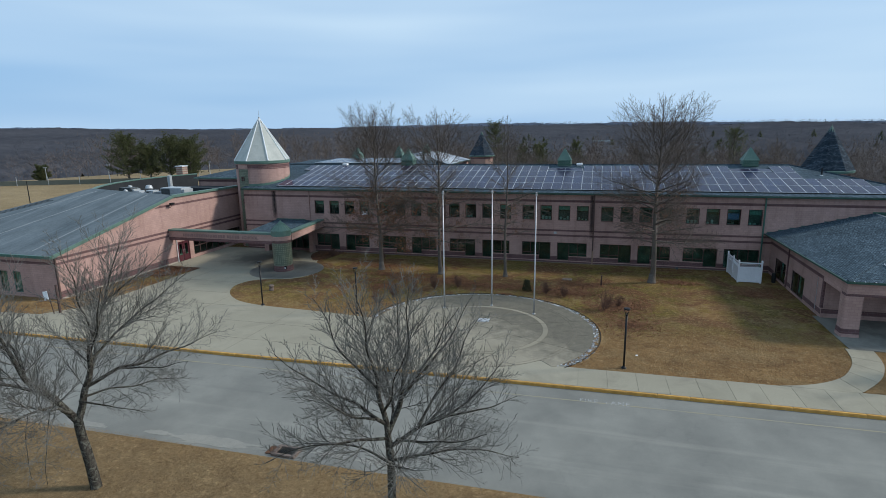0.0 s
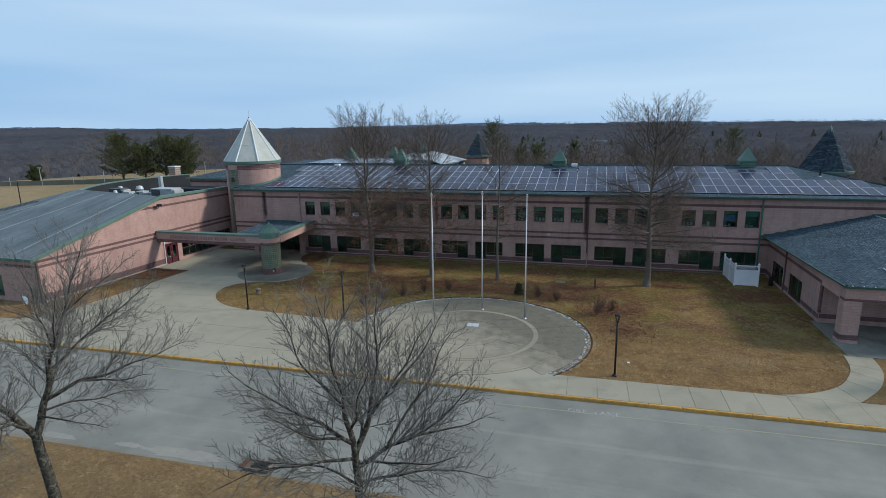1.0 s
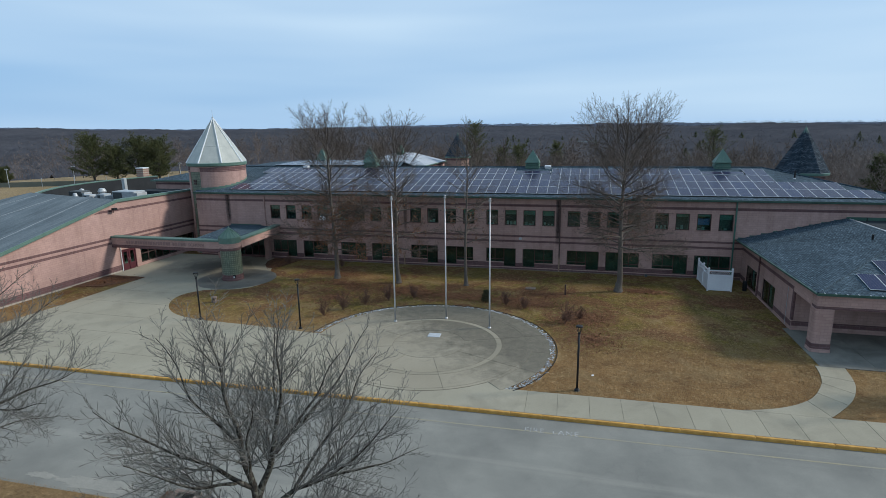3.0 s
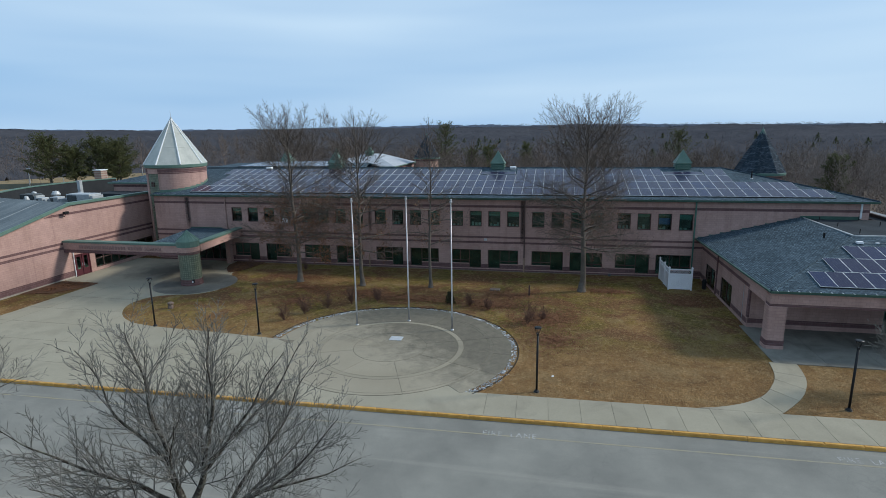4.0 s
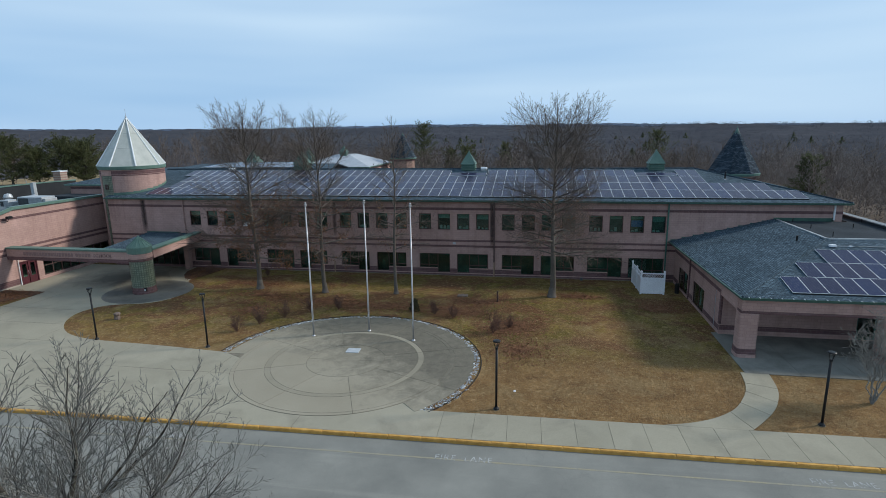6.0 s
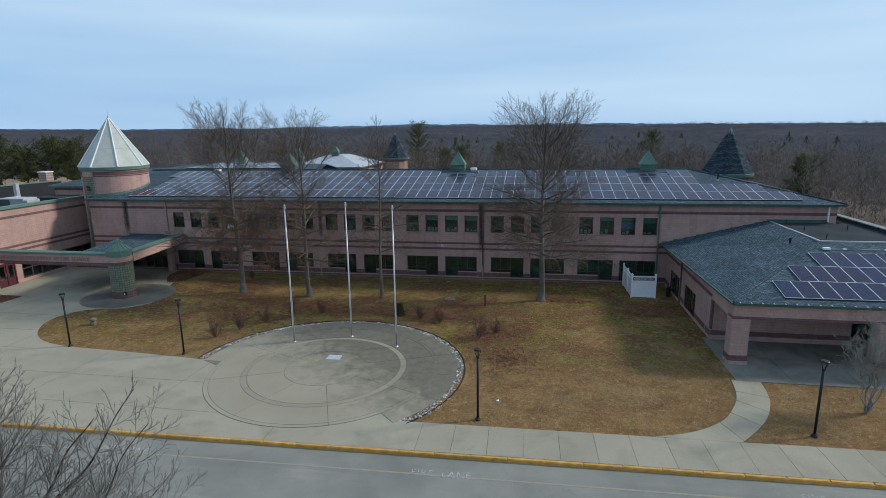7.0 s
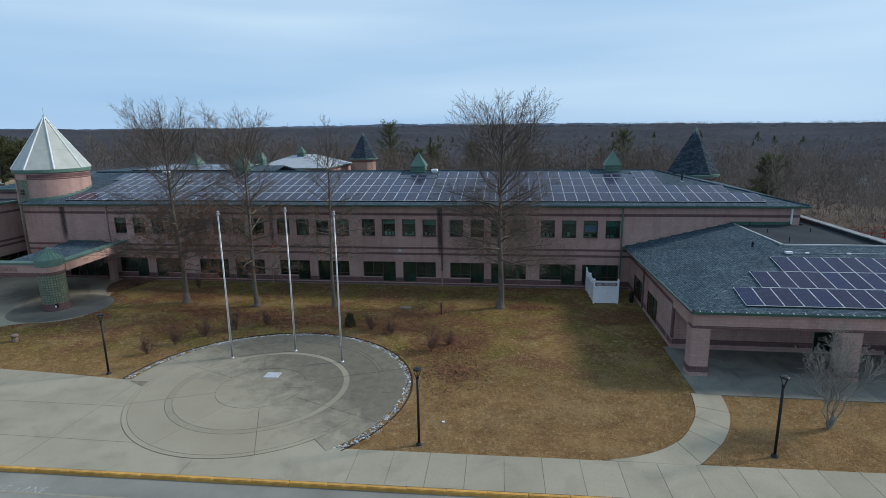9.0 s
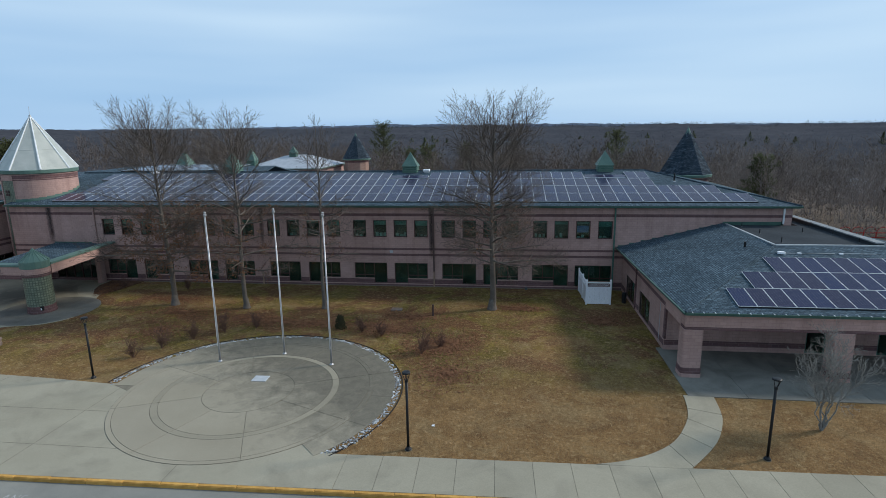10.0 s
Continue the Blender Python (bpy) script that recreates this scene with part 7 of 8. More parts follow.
verge_tree("bare spreading tree with two leaning stems on the verge", -19.0, 14.9, 0.3, 0.905,
           [(0.1, 0, -0.4), (0.02, 0, 1.0), (-0.12, 0.05, 2.4), (-0.15, 0.05, 3.1)],
           [(0.15, [(-0.15, 0.05, 3.0), (0.25, 0.1, 4.2), (0.7, 0.2, 6.0), (1.5, 0.4, 8.0), (2.2, 0.5, 10.0)]),
            (0.15, [(-0.15, 0.05, 3.0), (-0.8, 0.0, 4.2), (-1.6, -0.2, 5.6), (-2.0, -0.3, 7.4), (-2.3, -0.6, 9.6)]),
            (0.085, [(0.3, 0.1, 4.3), (1.4, -0.1, 4.75), (2.8, -0.3, 5.0), (5.2, -0.4, 5.7)]),
            (0.06, [(0.5, 0.15, 5.3), (1.8, 0.5, 6.3), (3.2, 0.7, 7.2), (4.4, 0.8, 8.1)]),
            (0.05, [(0.1, 0.08, 3.9), (1.2, 0.3, 3.9), (2.6, 0.6, 3.7), (4.0, 0.8, 3.4)]),
            (0.08, [(-0.9, 0.0, 4.4), (-2.2, 0.4, 5.0), (-3.8, 0.6, 5.5), (-5.2, 0.8, 5.9)]),
            (0.055, [(-0.6, 0.0, 3.9), (-1.9, -0.6, 4.0), (-3.3, -1.0, 3.6), (-4.6, -1.2, 2.8)]),
            (0.07, [(-0.3, 0.0, 3.4), (-0.8, -1.5, 4.4), (-1.2, -3.2, 5.3), (-1.4, -4.8, 6.2)]),
            (0.07, [(0.2, 0.1, 4.2), (0.8, 1.6, 5.0), (1.0, 3.2, 6.2), (1.2, 4.6, 7.4)]),
            (0.055, [(-1.5, -0.2, 5.5), (-1.9, 1.2, 6.8), (-2.2, 2.4, 8.7)]),
            (0.055, [(0.6, 0.2, 5.6), (0.9, -1.2, 7.0), (1.2, -2.4, 8.8)]),
            (0.05, [(-1.9, -0.3, 6.6), (-3.0, -0.4, 7.6), (-4.2, -0.4, 8.9)]),
            (0.05, [(0.8, 0.2, 6.2), (0.5, 0.3, 7.8), (0.2, 0.4, 10.0)]),
            (0.045, [(1.3, 0.3, 7.5), (2.4, 0.4, 8.2), (3.6, 0.4, 9.2)]),
            (0.045, [(1.6, -0.1, 4.8), (2.6, -1.2, 5.0), (3.6, -2.2, 5.2)]),
            (0.045, [(0.0, 0.1, 3.8), (0.9, -0.9, 3.7), (2.0, -1.8, 3.4)]),
            (0.02, [(-2.6, -0.8, 3.85), (-3.0, -1.1, 2.9), (-3.05, -1.2, 1.3)]),
            (0.02, [(-3.6, -1.0, 3.5), (-4.0, -1.3, 2.4), (-4.1, -1.4, 0.9)]),
            (0.018, [(-1.6, -0.5, 4.0), (-1.8, -1.0, 3.0), (-1.8, -1.1, 1.8)]),
            (0.018, [(-0.9, -1.7, 4.4), (-1.2, -2.1, 3.2), (-1.3, -2.2, 1.9)])], 21, 0.225)
verge_tree("bare round-headed tree with dense grey lichened twigs on the verge", -5.8, 14.4, 0.3, 0.6,
           [(0.0, 0, -0.4), (-0.02, 0, 1.6), (0.0, 0.02, 3.4), (-0.05, 0.0, 4.4)],
           [(0.11, [(-0.05, 0.0, 4.3), (-0.15, 0.05, 5.3), (-0.3, 0.1, 6.6), (-0.65, 0.15, 7.9), (-0.8, 0.2, 9.6)]),
            (0.10, [(-0.1, 0.0, 4.6), (0.45, 0.1, 5.7), (0.75, 0.3, 7.2), (0.9, 0.4, 9.4)]),
            (0.08, [(-0.05, 0.0, 4.2), (0.9, -0.1, 4.7), (2.2, -0.3, 5.3), (3.8, -0.3, 6.6)]),
            (0.055, [(0.0, 0.0, 3.7), (0.9, -0.4, 3.95), (2.3, -0.7, 4.0), (4.1, -0.9, 3.5)]),
            (0.07, [(-0.1, 0.0, 5.0), (-1.1, -0.1, 5.9), (-2.2, -0.3, 6.9), (-3.3, -0.3, 8.0)]),
            (0.06, [(-0.05, 0.0, 4.5), (-1.2, -0.4, 4.9), (-2.5, -0.6, 5.1), (-3.7, -0.8, 4.9)]),
            (0.06, [(0.0, 0.0, 3.9), (-0.2, -1.1, 4.4), (-0.3, -2.4, 5.0), (-0.3, -3.6, 5.8)]),
            (0.06, [(-0.05, 0.0, 4.4), (0.3, 1.2, 5.2), (0.4, 2.4, 6.2), (0.5, 3.6, 7.3)]),
            (0.055, [(0.5, 0.1, 5.8), (1.5, 0.4, 6.8), (2.6, 0.6, 8.4)]),
            (0.05, [(-0.3, 0.1, 6.2), (-1.2, 0.5, 7.3), (-2.0, 0.8, 9.1)]),
            (0.05, [(-0.2, 0.0, 5.4), (-0.1, -1.1, 6.6), (0.0, -2.0, 8.2)]),
            (0.045, [(0.0, 0.0, 3.6), (-0.9, 0.6, 3.95), (-2.2, 1.3, 4.0), (-3.3, 1.8, 3.7)]),
            (0.045, [(0.6, 0.2, 6.4), (0.7, 1.2, 7.6), (0.8, 1.9, 9.0)]),
            (0.045, [(1.2, -0.1, 4.8), (2.4, 0.8, 5.2), (3.5, 1.4, 5.9)]),
            (0.045, [(0.2, 0.0, 4.4), (1.2, -1.2, 4.8), (2.3, -2.3, 5.4)]),
            (0.045, [(-0.5, -0.1, 5.3), (-1.5, -1.2, 6.2), (-2.4, -2.0, 7.4)]),
            (0.05, [(0.9, -0.1, 4.8), (2.1, 0.5, 6.0), (3.5, 1.0, 7.8)]),
            (0.05, [(1.2, 0.3, 6.4), (2.3, 0.8, 7.2), (3.3, 1.1, 8.6)]),
            (0.045, [(1.6, -0.2, 5.0), (3.0, -0.4, 5.1), (4.3, -0.2, 5.2)])], 8, 0.165)

OAK_SPEC = ((0.31, 0.45, 1.0, 0.5, 2.5, 0.08, 0.02), (0.2, 0.4, 0.85, 0.5, 1.3, 0.06, 0.0095), (0.225, 0.35, 0.75, 0.55, 0.7, 0.05, 0.0068))


def oak(label, x, y, height, seed, wide, fan, bare, girth, count, leaves):
    """A tall oak: one leader, long level limbs below, a rounded fan of upright shoots on top."""
    rng = random.Random(seed)
    lean = Vector((rng.uniform(-0.02, 0.02), rng.uniform(-0.02, 0.02), 0))
    top = height * 0.93
    line = curve_pts([Vector((0, 0, -0.3))] + [Vector((lean.x * h + 0.08 * math.sin(h * 0.5 + seed), lean.y * h + 0.08 * math.cos(h * 0.6 + seed), h)) for h in np.linspace(1.0, top, 9)], 0.25)
    big, fine, low = [], [], []
    leader = bars_along(line, girth, 0.012, big, 1.15)
    for k in range(count):
        u = (k + 0.8 * rng.random()) / count
        h = bare + (height * 0.74 - bare) * u
        az = 2.4 * k + rng.uniform(-0.5, 0.5)
        out = Vector((math.cos(az), math.sin(az), 0))
        base, br, _ = min(leader, key=lambda q: abs(q[0].z - h))
        if u < 0.55:
            rise = 0.02 + 0.75 * u + rng.uniform(-0.1, 0.15)
            far = wide * rng.uniform(0.62, 1.0) * (1 - 0.25 * u)
            end_z = h + far * rise
        else:
            # upper limbs bend up into the fan
            v = (u - 0.55) / 0.45
            far = (wide * 0.8 * (1 - v) + fan * v) * rng.uniform(0.5, 1.0)
            end_z = min(h + far * (0.9 + 1.1 * v), height * (0.985 - 0.35 * (far / wide) ** 2))
        sag = rng.uniform(-0.2, 0.45) * (1 - u)
        mid = base + out * far * 0.48 + Vector((rng.gauss(0, 0.15), rng.gauss(0, 0.15), (end_z - h) * (0.42 - 0.08 * u) + sag))
        end = base + out * far + Vector((rng.gauss(0, 0.25), rng.gauss(0, 0.25), end_z - h))
        path = curve_pts([base, mid, end], 0.25)
        path = [p + 0.1 * noise.noise_vector(p * 0.7 + Vector((k * 3.1, 0, 0))) * min(1, i / 5) for i, p in enumerate(path)]
        nodes = bars_along(path, min(br * 0.55, 0.028 + 0.009 * (path[-1] - path[0]).length), 0.009, big, 1.0)
        lo = len(fine)
        shoots(rng, nodes, OAK_SPEC, 0, fine, 0.2)
        if u < 0.42:
            low += [s[2] for s in fine[lo:]]
    shoots(rng, leader[int(len(leader) * 0.7):], OAK_SPEC, 0, fine, 0.0)
    th = thing("oak_tree", label, "tree", (x, y, 0), "lawn oaks")
    part("trunk", tubes_mesh("trunk", big, M_OAK_BARK, 7), M_OAK_BARK, th)
    part("crown", tubes_mesh("crown", fine, M_TWIG_OAK, 3), M_TWIG_OAK, th, "fine bare twigs")
    part("root_flare", Geo().lathe([(girth * 1.75, -0.12), (girth * 1.4, 0.12), (girth * 1.12, 0.4), (girth * 0.88, 0.85)], 0, 0, 12), M_OAK_BARK, th, smooth=True)
    if leaves:
        g = Geo()
        low = [p for p in low if math.hypot(p[0], p[1]) < wide * 0.5]
        for _ in range(leaves):
            c = Vector(rng.choice(low))
            for _ in range(rng.randint(1, 4)):
                p = c + Vector((rng.gauss(0, 0.12), rng.gauss(0, 0.12), rng.gauss(-0.08, 0.1)))
                u = Vector((rng.gauss(0, 1), rng.gauss(0, 1), rng.gauss(0, 1))).normalized() * rng.uniform(0.05, 0.09)
                w = u.orthogonal() * 0.7
                g.add([p - u, p + w * 0.6, p + u, p - w * 0.6], [(0, 1, 2, 3)])
        tagged(part("withered_leaves", g, M_LEAF, th, "rust brown withered leaves"), kind="stuff")


oak("tall bare oak with rust brown leaves on its low limbs", -21.45, 52.05, 17.9, 31, 6.9, 3.0, 3.0, 0.25, 40, 2300)
oak("bare forked oak with thin grey branches on the lawn", -14.85, 51.6, 17.2, 47, 5.8, 2.8, 3.4, 0.21, 36, 650)
oak("slender bare oak on the lawn near the plaza", -8.3, 52.0, 16.2, 53, 3.7, 1.7, 3.8, 0.17, 30, 120)
oak("tall bare oak with a dense rounded top", 5.4, 52.8, 17.9, 64, 6.5, 3.1, 3.6, 0.28, 52, 300)


def young_tree(x, y):
    """A small pale-barked tree with crooked stems that rise from one foot."""
    rng = random.Random(5)
    big, fine = [], []
    spec = ((0.17, 0.5, 1.0, 0.42, 1.2, 0.10, 0.014), (0.12, 0.5, 1.0, 0.45, 0.5, 0.1, 0.009), (0.11, 0.4, 0.9, 0.5, 0.24, 0.05, 0.0068))
    for az, out, h, r in ((2.9, 1.1, 4.4, 0.042), (0.4, 0.8, 5.0, 0.048), (5.9, 2.0, 4.2, 0.04), (2.2, 0.4, 5.4, 0.052), (3.5, 1.9, 3.8, 0.036), (1.2, 1.4, 4.5, 0.04), (4.6, 0.9, 4.6, 0.04)):
        o = Vector((math.cos(az), math.sin(az), 0))
        line = curve_pts([Vector((0, 0, -0.1)), o * out * 0.25 + Vector((0, 0, h * 0.3)), o * out * 0.5 + Vector((0.1, 0, h * 0.6)), o * out + Vector((0, 0, h * 0.9))], 0.1)
        line = [p + (0.24 * noise.noise_vector(p * 1.2 + o * 5) + 0.09 * noise.noise_vector(p * 3.1 + o * 9)) * min(1, i / 6) for i, p in enumerate(line)]
        shoots(rng, bars_along(line, r, 0.009, big), spec, 0, fine, 0.35)
    th = thing("young_tree", "small crooked pale-barked tree beside the portico", "tree", (x, y, 0), "young trees")
    part("trunk", tubes_mesh("trunk", big, M_PALE_TWIG, 6), M_PALE_TWIG, th)
    part("crown", tubes_mesh("crown", fine, M_PALE_TWIG, 3), M_PALE_TWIG, th, "pale grey twigs")


def small_tree(name, label, category, x, y, h, seed, stems, group, mat=M_TWIG, lean=0.5, subs=7):
    """A many-stemmed bare shrub or young tree."""
    rng = random.Random(seed)
    segs = []
    for k in range(stems):
        tilt = rng.uniform(0.08, lean)
        az = rng.uniform(0, 6.28)
        d = Vector((math.cos(az) * math.sin(tilt), math.sin(az) * math.sin(tilt), math.cos(tilt)))
        L = h * rng.uniform(0.6, 0.95)
        nodes = limb(rng, Vector((rng.gauss(0, 0.04) * h / 2, rng.gauss(0, 0.04) * h / 2, -0.05)), d, L, (0.009 if h < 3 else 0.012) * h ** 0.6 + 0.005, 0.007, 5, 0.1 if h < 3 else 0.16, 0.03, segs)
        for m in range(subs):
            q, rr, dd = nodes[rng.randint(1, 5)]
            sub = limb(rng, q, side_way(rng, dd, rng.uniform(0.4, 0.9)), L * rng.uniform(0.2, 0.42), max(rr * 0.6, 0.008), 0.006, 3, 0.14, 0.05, segs)
            for s in range(4 if h < 3 else 8):
                q2, r2, d2 = sub[rng.randint(1, 3)]
                limb(rng, q2, side_way(rng, d2, rng.uniform(0.4, 0.9)), L * rng.uniform(0.08, 0.2), 0.007, 0.004, 2, 0.15, 0.05, segs)
    th = thing(name, label, category, (x, y, 0), group)
    part("bush", tubes_mesh("bush", segs, mat, 4), mat, th)


M_SHRUB = mottled("red_brown_twig", (0.095, 0.052, 0.04), (0.18, 0.105, 0.078), 1.2, 0.95, 0, 0.0, 10)
M_DARK_LEAF = mottled("dark_evergreen_leaf", (0.022, 0.026, 0.012), (0.06, 0.05, 0.022), 1.5, 0.8, 0, 0.0, 10)
M_PALE_TWIG = mottled("pale_grey_twig", (0.15, 0.146, 0.134), (0.31, 0.302, 0.278), 1.5, 0.9, 0, 0.0, 12)
young_tree(21.45, 35.9)
for k, (x, y, h) in enumerate(((-17.6, 41.25, 1.4), (-16.7, 42.9, 1.5), (-15.4, 44.6, 1.3), (-13.85, 46.1, 1.5), (-11.9, 47.05, 1.4), (1.05, 43.4, 1.7), (-2.25, 46.4, 1.1), (-3.8, 46.9, 1.2), (2.2, 44.6, 1.0), (-23.0, 56.5, 1.0), (-29.5, 56.6, 1.1))):
    small_tree("shrub", "low leafless brown shrub on the lawn", "shrub", x, y, h * 0.9, 100 + k, 10, "lawn shrubs", M_SHRUB, 0.7, 12)


def evergreen_shrub(x, y, h):
    rng = random.Random(77)
    g = Geo()
    for k in range(700):
        a, t = rng.uniform(0, 6.28), rng.random()
        r = 0.45 * h * math.sqrt(rng.random()) * (1 - 0.6 * t)
        p = Vector((r * math.cos(a), r * math.sin(a), t * h))
        u = Vector((rng.gauss(0, 1), rng.gauss(0, 1), rng.gauss(0.6, 1))).normalized() * 0.09
        w = u.orthogonal() * 0.35
        g.add([p - w, p + w, p + u * 1.5], [(0, 1, 2)])
    th = thing("evergreen_shrub", "small dark green evergreen shrub behind the plaza", "shrub", (x, y, 0))
    part("foliage", g, M_DARK_LEAF, th)
    part("stem", Geo().tube([(0, 0, -0.1), (0, 0, h * 0.8)], 0.03, 6), M_BARK, th)


evergreen_shrub(-5.6, 47.5, 1.0)


def pine(x, y, z, h, w, seed, label="broad dark green pine beyond the field", group="field pines"):
    """A pine: trunk, whorls of limbs, needle tufts."""
    rng = random.Random(seed)
    segs, g = [], Geo()
    tr = limb(rng, Vector((0, 0, -0.5)), Vector((0, 0, 1)), h, 0.02 * h + 0.1, 0.04, 8, 0.02, 0.05, segs)
    whorls = 15
    for k in range(whorls * 5):
        t = 0.2 + 0.78 * ((k // 5) + rng.uniform(0, 0.5)) / whorls
        p = tr[0][0].lerp(tr[-1][0], t)
        prof = w * (1.1 + 0.3 * math.sin(2.1 * (k // 5) + seed)) * math.sqrt(max(0.02, 1 - ((t - 0.42) / 0.6) ** 2))
        az, tilt = k * 1.257 + 0.6 * (k // 5) + rng.uniform(-0.4, 0.4), 1.5 - 0.75 * t + rng.uniform(-0.15, 0.15)
        d = Vector((math.cos(az) * math.sin(tilt), math.sin(az) * math.sin(tilt), math.cos(tilt)))
        nodes = limb(rng, p, d, max(0.8, prof * rng.uniform(0.55, 1.15)), 0.06, 0.02, 5, 0.06, 0.07, segs)
        for m in range(40):
            f = rng.uniform(0.25, 1.0) * 5
            i = min(int(f), 4)
            q = nodes[i][0].lerp(nodes[i + 1][0], f - i) + Vector((rng.gauss(0, 0.07) * w, rng.gauss(0, 0.07) * w, rng.gauss(0.12, 0.14)))
            for _ in range(5):
                u = Vector((rng.gauss(0, 1), rng.gauss(0, 1), rng.gauss(0.7, 0.7))).normalized() * rng.uniform(0.16, 0.34)
                s = u.orthogonal() * 0.2
                g.add([q - s, q + s, q + u * 1.3], [(0, 1, 2)])
    th = thing("pine_tree", label, "tree", (x, y, z), group)
    part("trunk", tubes_mesh("trunk", segs, M_BARK, 5), M_BARK, th)
    part("crown", g, M_NEEDLE, th, "dark green needle tufts")
# ---- woods, field and far ridges ----
rng = random.Random(9)
for x, y, h, w, s in ((-123, 121, 13.6, 6.0, 1), (-118.5, 124, 11.0, 5.0, 2), (-114.5, 127, 13.2, 5.2, 3), (-109.5, 129, 12.4, 5.2, 4), (-114, 133, 11.0, 5.0, 5)):
    pine(x, y, terrain(x, y) - 0.2, h - terrain(x, y), w, s)
for x, y, h, w, s in ((41.0, 90, 10.4, 2.5, 6), (-37, 205, 22.5, 6.0, 11), (44.4, 207, 20.5, 6.0, 12), (-19, 190, 15, 5.5, 13), (-26, 196, 14, 4.5, 14), (-8, 215, 17, 4.0, 15), (-150, 118, 4.6, 2.2, 7), (-168, 112, 4.5, 1.8, 9)):
    pine(x, y, terrain(x, y) - 0.2, h, w, s, "dark green evergreen at the wood's edge", "wood edge evergreens")


def woods(name, trees, mat, twigs, label, seed, thick=1.0):
    """Bare trees by the hundred: trunk and upswept twigs as slivers, joined in one mesh."""
    r = np.random.default_rng(seed)
    t = np.array(trees)
    n = len(t)
    bx, by, bz, h, w = t.T
    k = twigs
    # limbs rise from the trunk; the rest are twigs scattered through the crown
    f = r.uniform(0.2, 0.95, (n, k))
    az = r.uniform(0, 2 * np.pi, (n, k))
    prof = w[:, None] * np.sin(np.pi * np.clip(f * 0.78 + 0.2, 0, 1)) ** 0.6
    rad = prof * np.sqrt(r.random((n, k)))
    is_limb = r.random((n, k)) < 0.035
    rad = np.where(is_limb, 0, rad)
    f = np.where(is_limb, f * 0.75, f)
    sx = bx[:, None] + np.cos(az) * rad
    sy = by[:, None] + np.sin(az) * rad
    sz = bz[:, None] + h[:, None] * f * 0.92
    az2 = az + r.normal(0, 0.7, (n, k))
    lean = r.uniform(0.15, 1.45, (n, k))
    length = np.where(is_limb, prof * 1.25, h[:, None] * r.uniform(0.04, 0.1, (n, k)))
    ex = sx + np.cos(az2) * np.sin(lean) * length
    ey = sy + np.sin(az2) * np.sin(lean) * length
    ez = sz + np.cos(lean) * length
    wd = 0.0036 * thick * h[:, None] * r.uniform(0.5, 1.4, (n, k)) * np.where(is_limb, 1.0, 0.8)
    px, py = -np.sin(az2) * wd, np.cos(az2) * wd
    v = np.stack([np.stack([sx - px, sy - py, sz - wd * 0.5], 2), np.stack([sx + px, sy + py, sz + wd * 0.5], 2), np.stack([ex, ey, ez], 2)], 2).reshape(-1, 3)
    tw = 0.004 * h
    tv = np.stack([np.stack([bx - tw, by, bz - 1], 1), np.stack([bx + tw, by, bz - 1], 1), np.stack([bx, by, bz + h * 0.78], 1), np.stack([bx, by - tw, bz - 1], 1), np.stack([bx, by + tw, bz - 1], 1), np.stack([bx, by, bz + h * 0.78], 1)], 1).reshape(-1, 3)
    v = np.concatenate([v, tv])
    nf = len(v) // 3
    me = bpy.data.meshes.new(name)
    me.vertices.add(len(v))
    me.vertices.foreach_set("co", v.ravel())
    me.loops.add(nf * 3)
    me.loops.foreach_set("vertex_index", np.arange(nf * 3))
    me.polygons.add(nf)
    me.polygons.foreach_set("loop_start", np.arange(nf) * 3)
    me.materials.append(mat)
    me.update(calc_edges=True)
    return tagged(part(name, me, mat), label, "woods", kind="stuff")


def wood_variant(seed):
    """A bare tree of unit height as rows of foot, tip and half width."""
    rr = random.Random(seed)
    segs = []
    trunk = limb(rr, Vector((0, 0, 0)), Vector((rr.gauss(0, 0.04), rr.gauss(0, 0.04), 1)), 0.9, 0.009, 0.0016, 8, 0.04, 0.04, segs)
    for k in range(15):
        t = 0.22 + 0.72 * (k + rr.random()) / 15
        p, _, d = trunk[min(int(t * 8), 8)]
        L = 0.16 + 0.36 * (1.05 - t) * rr.uniform(0.7, 1.15)
        az, tilt = 2.4 * k + rr.uniform(-0.4, 0.4), 1.15 - 0.75 * t + rr.uniform(-0.15, 0.2)
        way = Vector((math.cos(az) * math.sin(tilt), math.sin(az) * math.sin(tilt), math.cos(tilt)))
        nodes = limb(rr, p, way, L, 0.0042, 0.0014, 4, 0.1, 0.09, segs)
        for _ in range(7):
            q, _, e = nodes[rr.randint(1, 4)]
            sub = limb(rr, q, side_way(rr, e, rr.uniform(0.35, 0.85)), L * rr.uniform(0.3, 0.6), 0.0022, 0.0012, 2, 0.1, 0.08, segs)
            for _ in range(3):
                q2, _, e2 = sub[rr.randint(0, 2)]
                limb(rr, q2, side_way(rr, e2, rr.uniform(0.3, 0.8)), L * rr.uniform(0.15, 0.35), 0.0016, 0.001, 1, 0.1, 0.08, segs)
    a = np.array([s[0] for s in segs], float)
    b = np.array([s[2] for s in segs], float)
    return a, b, np.array([s[1] for s in segs], float)


WOOD_VARIANTS = [wood_variant(900 + k) for k in range(6)]


